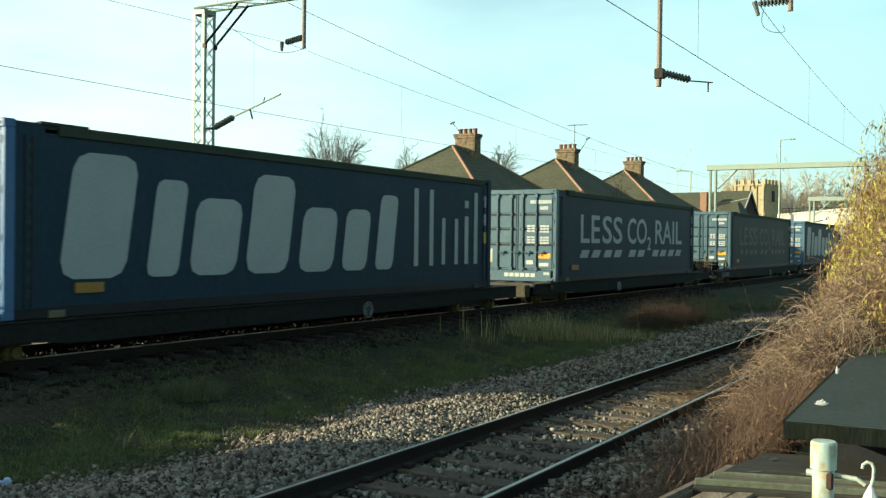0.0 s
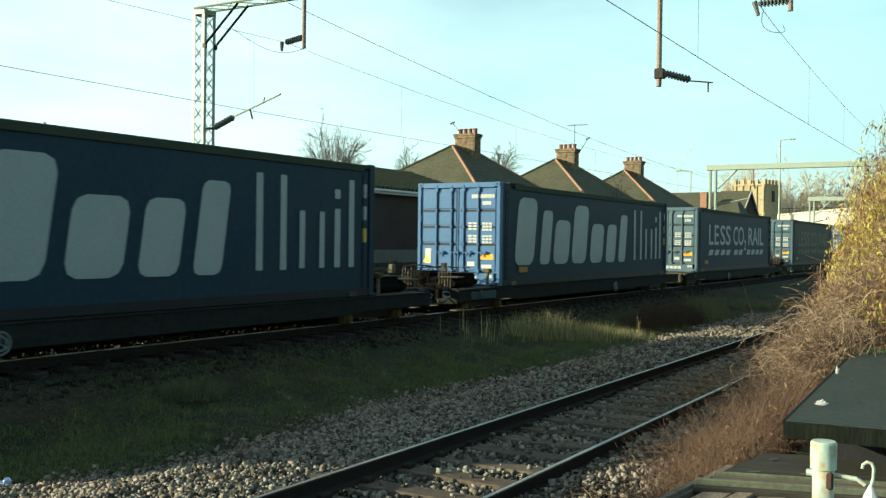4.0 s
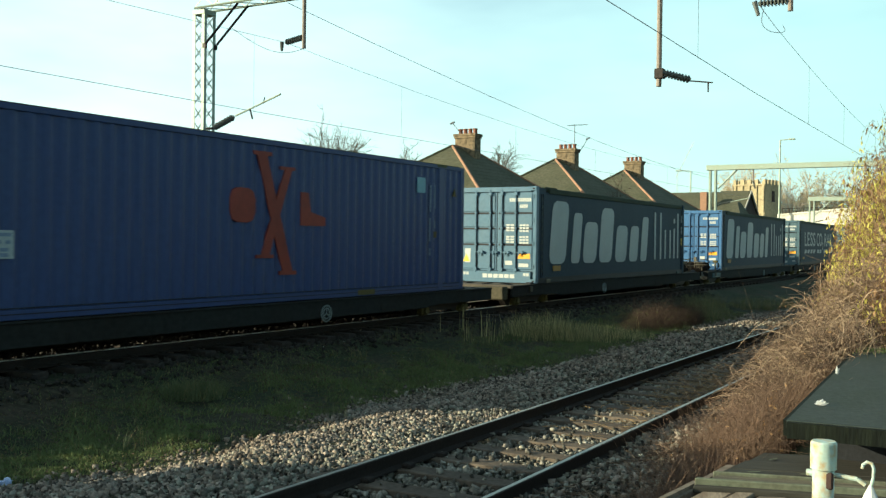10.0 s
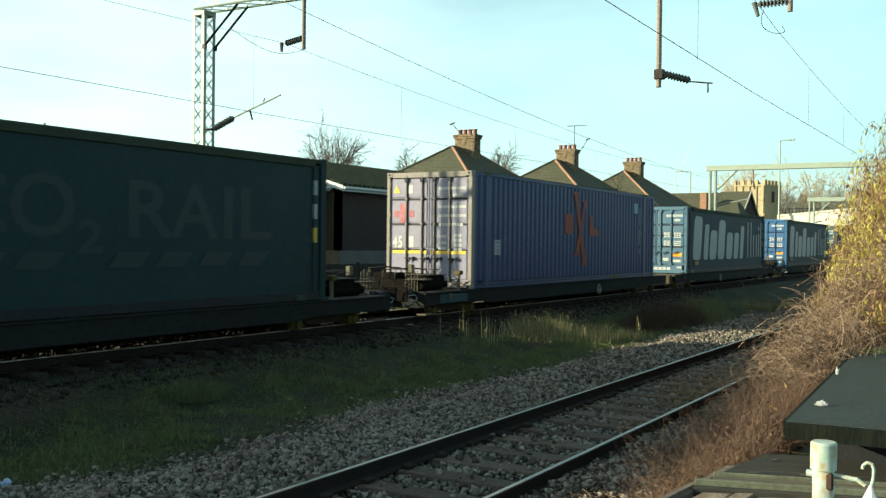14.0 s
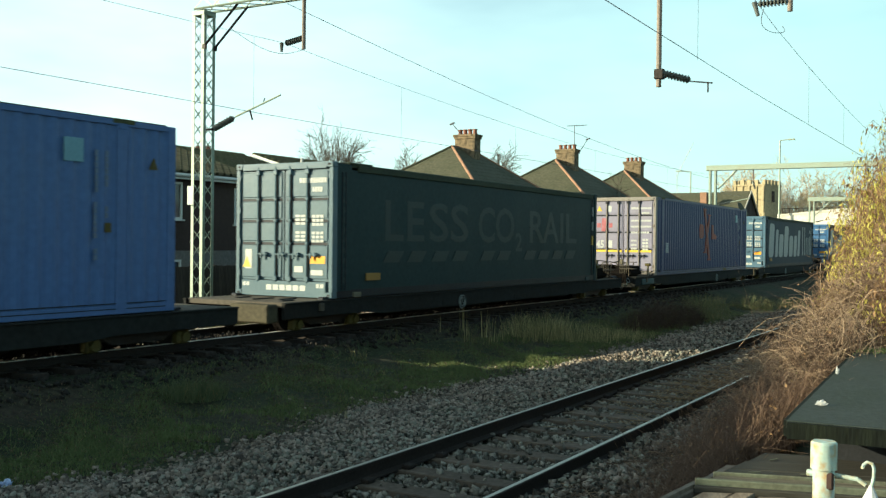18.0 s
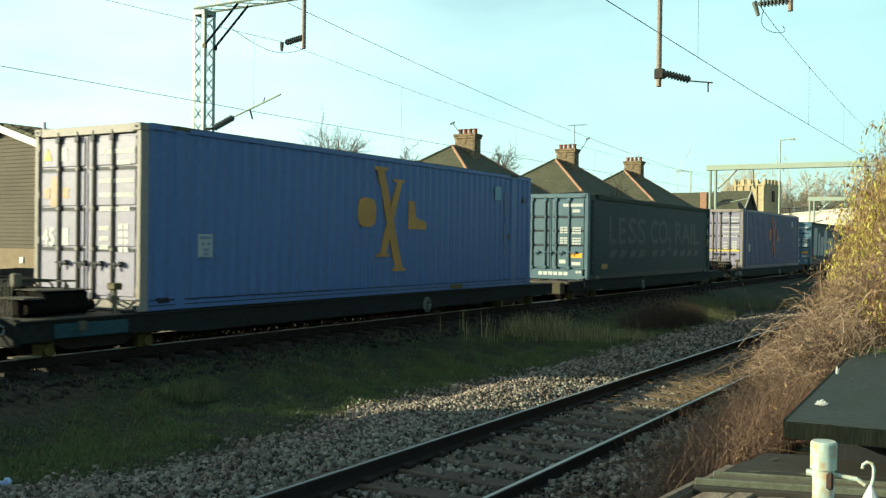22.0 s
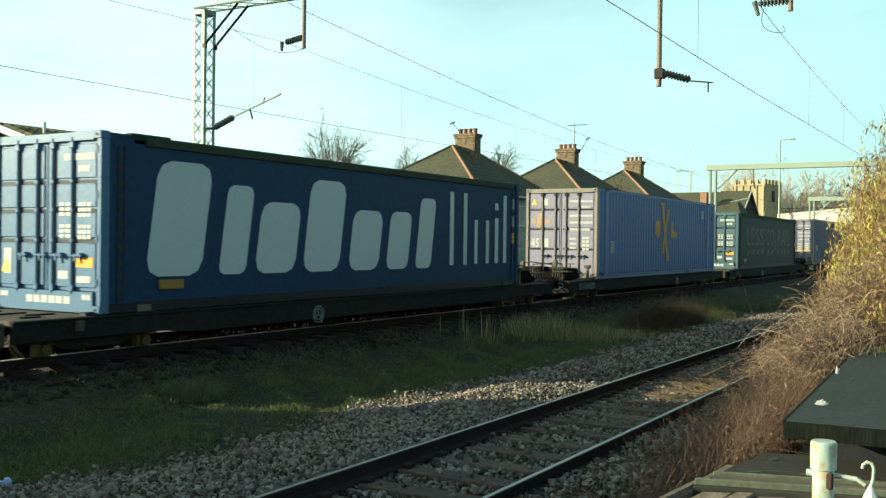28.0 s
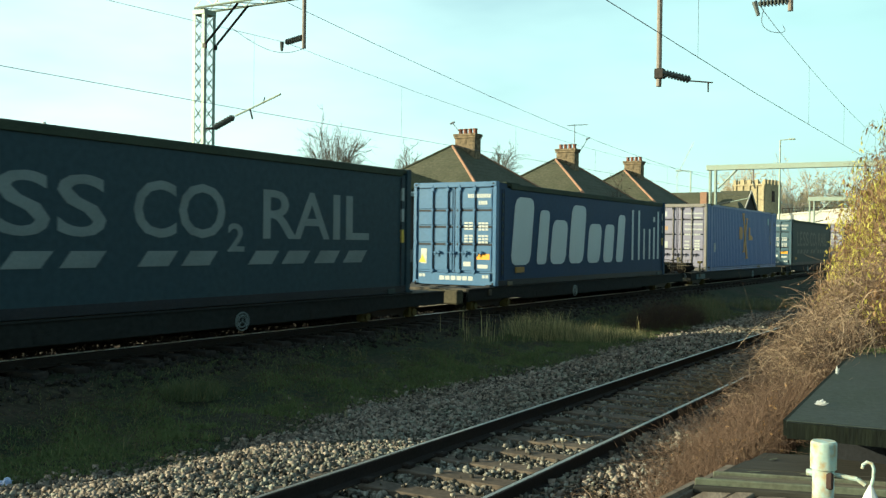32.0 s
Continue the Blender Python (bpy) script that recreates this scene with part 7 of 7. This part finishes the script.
SH = [M["twig_red"], M["shrub_twig"]]
# inner stems: the dark ones paint shade between the paler canes
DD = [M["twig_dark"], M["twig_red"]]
RR = [M["twig_red"], M["twig_red"]]
bramble("bramble_bush", "low reddish-brown bramble thicket beside the near rail", -2.3, 10.0, 0.6, 2.0, 0.5, 1500, RR, ((M["leaf_rust"], 1.0),), 700, 0.03, stem_r=0.0042, reach_by=0.3)
bramble("bramble_bush", "reddish-brown brambles along the platform's side", -1.95, 9.2, 0.3, 2.2, 0.62, 900, RR, ((M["leaf_rust"], 1.0),), 500, 0.03, stem_r=0.0042, reach_by=0.25)
bramble("bramble_bush", "low dry brown weeds on the stones beside the near rail", -2.2, 7.5, 0.32, 1.3, 0.28, 700, RR, ((M["leaf_dead"], 1.0),), 400, 0.03, stem_r=0.0036, reach_by=0.45)
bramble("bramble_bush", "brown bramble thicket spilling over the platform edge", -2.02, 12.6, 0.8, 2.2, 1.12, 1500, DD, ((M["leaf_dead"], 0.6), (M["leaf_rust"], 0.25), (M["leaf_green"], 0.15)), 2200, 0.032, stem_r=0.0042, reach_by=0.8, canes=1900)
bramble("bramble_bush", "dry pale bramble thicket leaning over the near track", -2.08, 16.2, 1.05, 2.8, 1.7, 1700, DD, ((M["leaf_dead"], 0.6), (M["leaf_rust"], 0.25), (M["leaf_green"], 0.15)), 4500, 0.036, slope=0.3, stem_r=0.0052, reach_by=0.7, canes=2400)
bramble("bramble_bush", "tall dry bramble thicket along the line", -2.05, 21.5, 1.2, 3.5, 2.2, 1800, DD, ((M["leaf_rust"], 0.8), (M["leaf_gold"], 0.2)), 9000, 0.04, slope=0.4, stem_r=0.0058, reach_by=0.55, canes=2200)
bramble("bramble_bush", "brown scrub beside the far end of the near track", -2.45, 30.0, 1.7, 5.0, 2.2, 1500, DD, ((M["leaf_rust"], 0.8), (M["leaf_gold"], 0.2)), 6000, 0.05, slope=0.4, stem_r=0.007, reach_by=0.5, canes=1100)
bramble("autumn_shrub", "tall willow-like shrub with yellow autumn leaves", -1.9, 18.3, 1.25, 2.4, 3.35, 1500, SH, ((M["leaf_gold"], 0.48), (M["leaf_rust"], 0.52)), 9000, 0.034, slope=0.5, stem_r=0.006, reach_by=0.25, strands=9500)
bramble("autumn_shrub", "tall willow-like shrub with orange and yellow leaves", -2.65, 25.5, 1.55, 3.0, 5.0, 1400, SH, ((M["leaf_gold"], 0.5), (M["leaf_rust"], 0.5)), 8000, 0.042, slope=0.6, stem_r=0.007, reach_by=0.25, strands=8000)
bramble("autumn_shrub", "golden shrub beyond the platform end", -0.9, 14.6, 1.0, 1.5, 2.7, 900, SH, ((M["leaf_gold"], 0.4), (M["leaf_rust"], 0.6)), 5000, 0.036, slope=0.4, stem_r=0.007, reach_by=0.3, strands=2000)
bramble("autumn_shrub", "yellowing shrub far along the line", -3.6, 38.0, 1.6, 4.0, 4.4, 800, SH, ((M["leaf_gold"], 0.65), (M["leaf_rust"], 0.35)), 5000, 0.07, slope=0.3, stem_r=0.013, reach_by=0.25, strands=3000)
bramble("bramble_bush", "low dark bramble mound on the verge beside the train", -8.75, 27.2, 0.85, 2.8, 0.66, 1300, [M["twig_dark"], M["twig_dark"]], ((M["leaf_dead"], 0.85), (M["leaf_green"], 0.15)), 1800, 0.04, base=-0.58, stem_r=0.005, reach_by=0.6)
bramble("garden_shrub", "bushy pale green shrub in front of the garden fence", -19.3, 23.0, 0.55, 2.5, 2.35, 900, [M["leaf_green"], M["grass_dry"]], ((M["leaf_fresh"], 0.75), (M["leaf_green"], 0.25)), 9000, 0.085, base=-1.25, reach_by=0.2, stem_r=0.007)


def dome_tree(x, y, base, middle, wide, tall, shoots, r, seed, label, leaf=None, n_leaf=0, name="bare_tree", bark="bark"):
    """A pruned bare tree: shoots fan out of a short trunk into a dome and fork into fine twigs."""
    g = thing(name, pose(x, y, base), label, "tree", "trees behind the houses")
    rs = np.random.default_rng(seed)
    part("trunk", rod(B(), (0, 0, -0.3), (0, 0, middle), r * 4, 8, r * 2.6), M[bark], g, "grey-brown bare trunk")
    up = rs.uniform(-0.25, 1.0, shoots)
    az = np.arange(shoots) * 2.4 + rs.normal(0, 0.3, shoots)
    flat = np.sqrt(1 - up ** 2)
    reach = rs.uniform(0.5, 0.82, shoots)
    tip = np.c_[np.cos(az) * flat * wide, np.sin(az) * flat * wide, middle + up * tall] * np.c_[reach, reach, np.ones(shoots)]
    tip[:, 2] = middle + (tip[:, 2] - middle) * reach
    root = np.c_[np.zeros(shoots), np.zeros(shoots), middle - rs.uniform(0, 0.3, shoots) * tall]
    bend = root + (tip - root) * 0.5 + np.c_[np.cos(az) * flat * wide * 0.16, np.sin(az) * flat * wide * 0.16, rs.normal(0, 0.1, shoots)]
    V, F, n = [], [], 0
    level, thick = (root, bend, tip), r
    for kids in (7, 5, 0):
        k = len(level[0])
        v, f, path = stems(level[0], level[1], level[2], np.full(k, thick), np.full(k, thick * 0.4), 5)
        V.append(v)
        F.append(f + n)
        n += len(v)
        if kids:
            i = np.repeat(np.arange(k), kids)
            j = rs.integers(2, 6, len(i))
            p0 = path[i, j]
            way = level[2][i] - level[0][i]
            long = np.linalg.norm(way, axis=1, keepdims=True)
            d = way / long + rs.normal(0, 0.55, (len(i), 3)) + [0, 0, 0.06]
            d /= np.linalg.norm(d, axis=1, keepdims=True)
            p2 = p0 + d * long * rs.uniform(0.25, 0.5, (len(i), 1))
            level = (p0, (p0 + p2) / 2 + rs.normal(0, 0.06, (len(i), 3)) * long, p2)
            thick *= 0.55
    ob = new("crown", array_mesh("crown", np.concatenate(V), np.concatenate(F), [M[bark]]))
    ob.parent = g
    tagged(ob, "rounded open crown of bare twigs", kind="stuff")
    if leaf:
        v, f = leaves(path[rng.integers(0, len(path), n_leaf), rng.integers(0, 6, n_leaf)], 0.16)
        ob = new("foliage", array_mesh("foliage", v, f, [leaf]))
        ob.parent = g
        tagged(ob, "thin autumn leaves", kind="stuff")
    return g


dome_tree(-43.0, 56.6, -1.5, 8.4, 2.9, 4.0, 60, 0.032, 3, "bare winter tree with a rounded crown behind the houses")
dome_tree(-45.0, 70.0, -1.5, 9.2, 1.8, 2.5, 26, 0.04, 8, "small bare winter tree behind the houses")
dome_tree(-43.6, 84.0, -1.5, 9.8, 2.4, 3.0, 30, 0.042, 15, "bare winter tree behind the houses")
dome_tree(-23.4, 62.0, -1.2, 5.3, 0.75, 2.5, 10, 0.028, 21, "thin bare sapling beside the line")
for x, y, wide, tall, seed, n_leaf, label in ((-28.2, 143.0, 4.2, 8.6, 31, 5000, "grey-brown autumn tree beyond the bridge"), (-24.6, 147.0, 4.6, 9.0, 37, 16000, "golden-brown autumn tree beyond the bridge"),
                                              (-20.6, 150.0, 4.4, 8.2, 39, 6000, "grey-brown autumn tree beyond the bridge"), (-33.2, 136.0, 3.6, 8.0, 41, 14000, "pale yellow autumn tree beside the tower")):
    dome_tree(x, y, -1.0, 5.4, wide, tall, 60, 0.07, seed, label, M["leaf_pale"], n_leaf, "autumn_tree", "bark_pale")


# ---- movement ----
TRAVEL = (8.08, 11.5, 15.05, 18.65, 22.29, 26.0, 29.59, 33.07, 36.62, 40.23, 43.86, 47.42, 50.9, 54.42, 57.98, 61.56, 65.2,
          68.62, 71.9, 75.16, 78.41, 81.67, 84.9, 88.02, 91.11, 94.2, 97.33, 100.45, 103.49, 106.43, 109.49, 112.65, 115.92)


def travelled(t):
    """Metres run by the train at t seconds: a smooth curve through its place at each full second."""
    i = min(int(t), 31)
    u = t - i
    p = [TRAVEL[min(max(j, 0), 32)] for j in (i - 1, i, i + 1, i + 2)]
    m1, m2 = (p[2] - p[0]) / (2 if i else 1), (p[3] - p[1]) / (2 if i < 31 else 1)
    return ((2 * u ** 3 - 3 * u ** 2 + 1) * p[1] + (u ** 3 - 2 * u ** 2 + u) * m1 + (-2 * u ** 3 + 3 * u ** 2) * p[2] + (u ** 3 - u ** 2) * m2)


def motions():
    turns = [(k / 15, -(travelled(k / 15) - TRAVEL[0]) / 0.262) for k in range(481)]
    for ob, off, z in TRAIN:
        walk(ob, [(k * 0.5, pose(FAR_X, travelled(k * 0.5) + off, z)) for k in range(65)])
        for wheelset in [o for o in ob.children_recursive if o.name.startswith("wheelset")]:
            x, y, h = wheelset.location
            walk(wheelset, [(t, pose(x, y, h, math.degrees(a))) for t, a in turns])


motions()
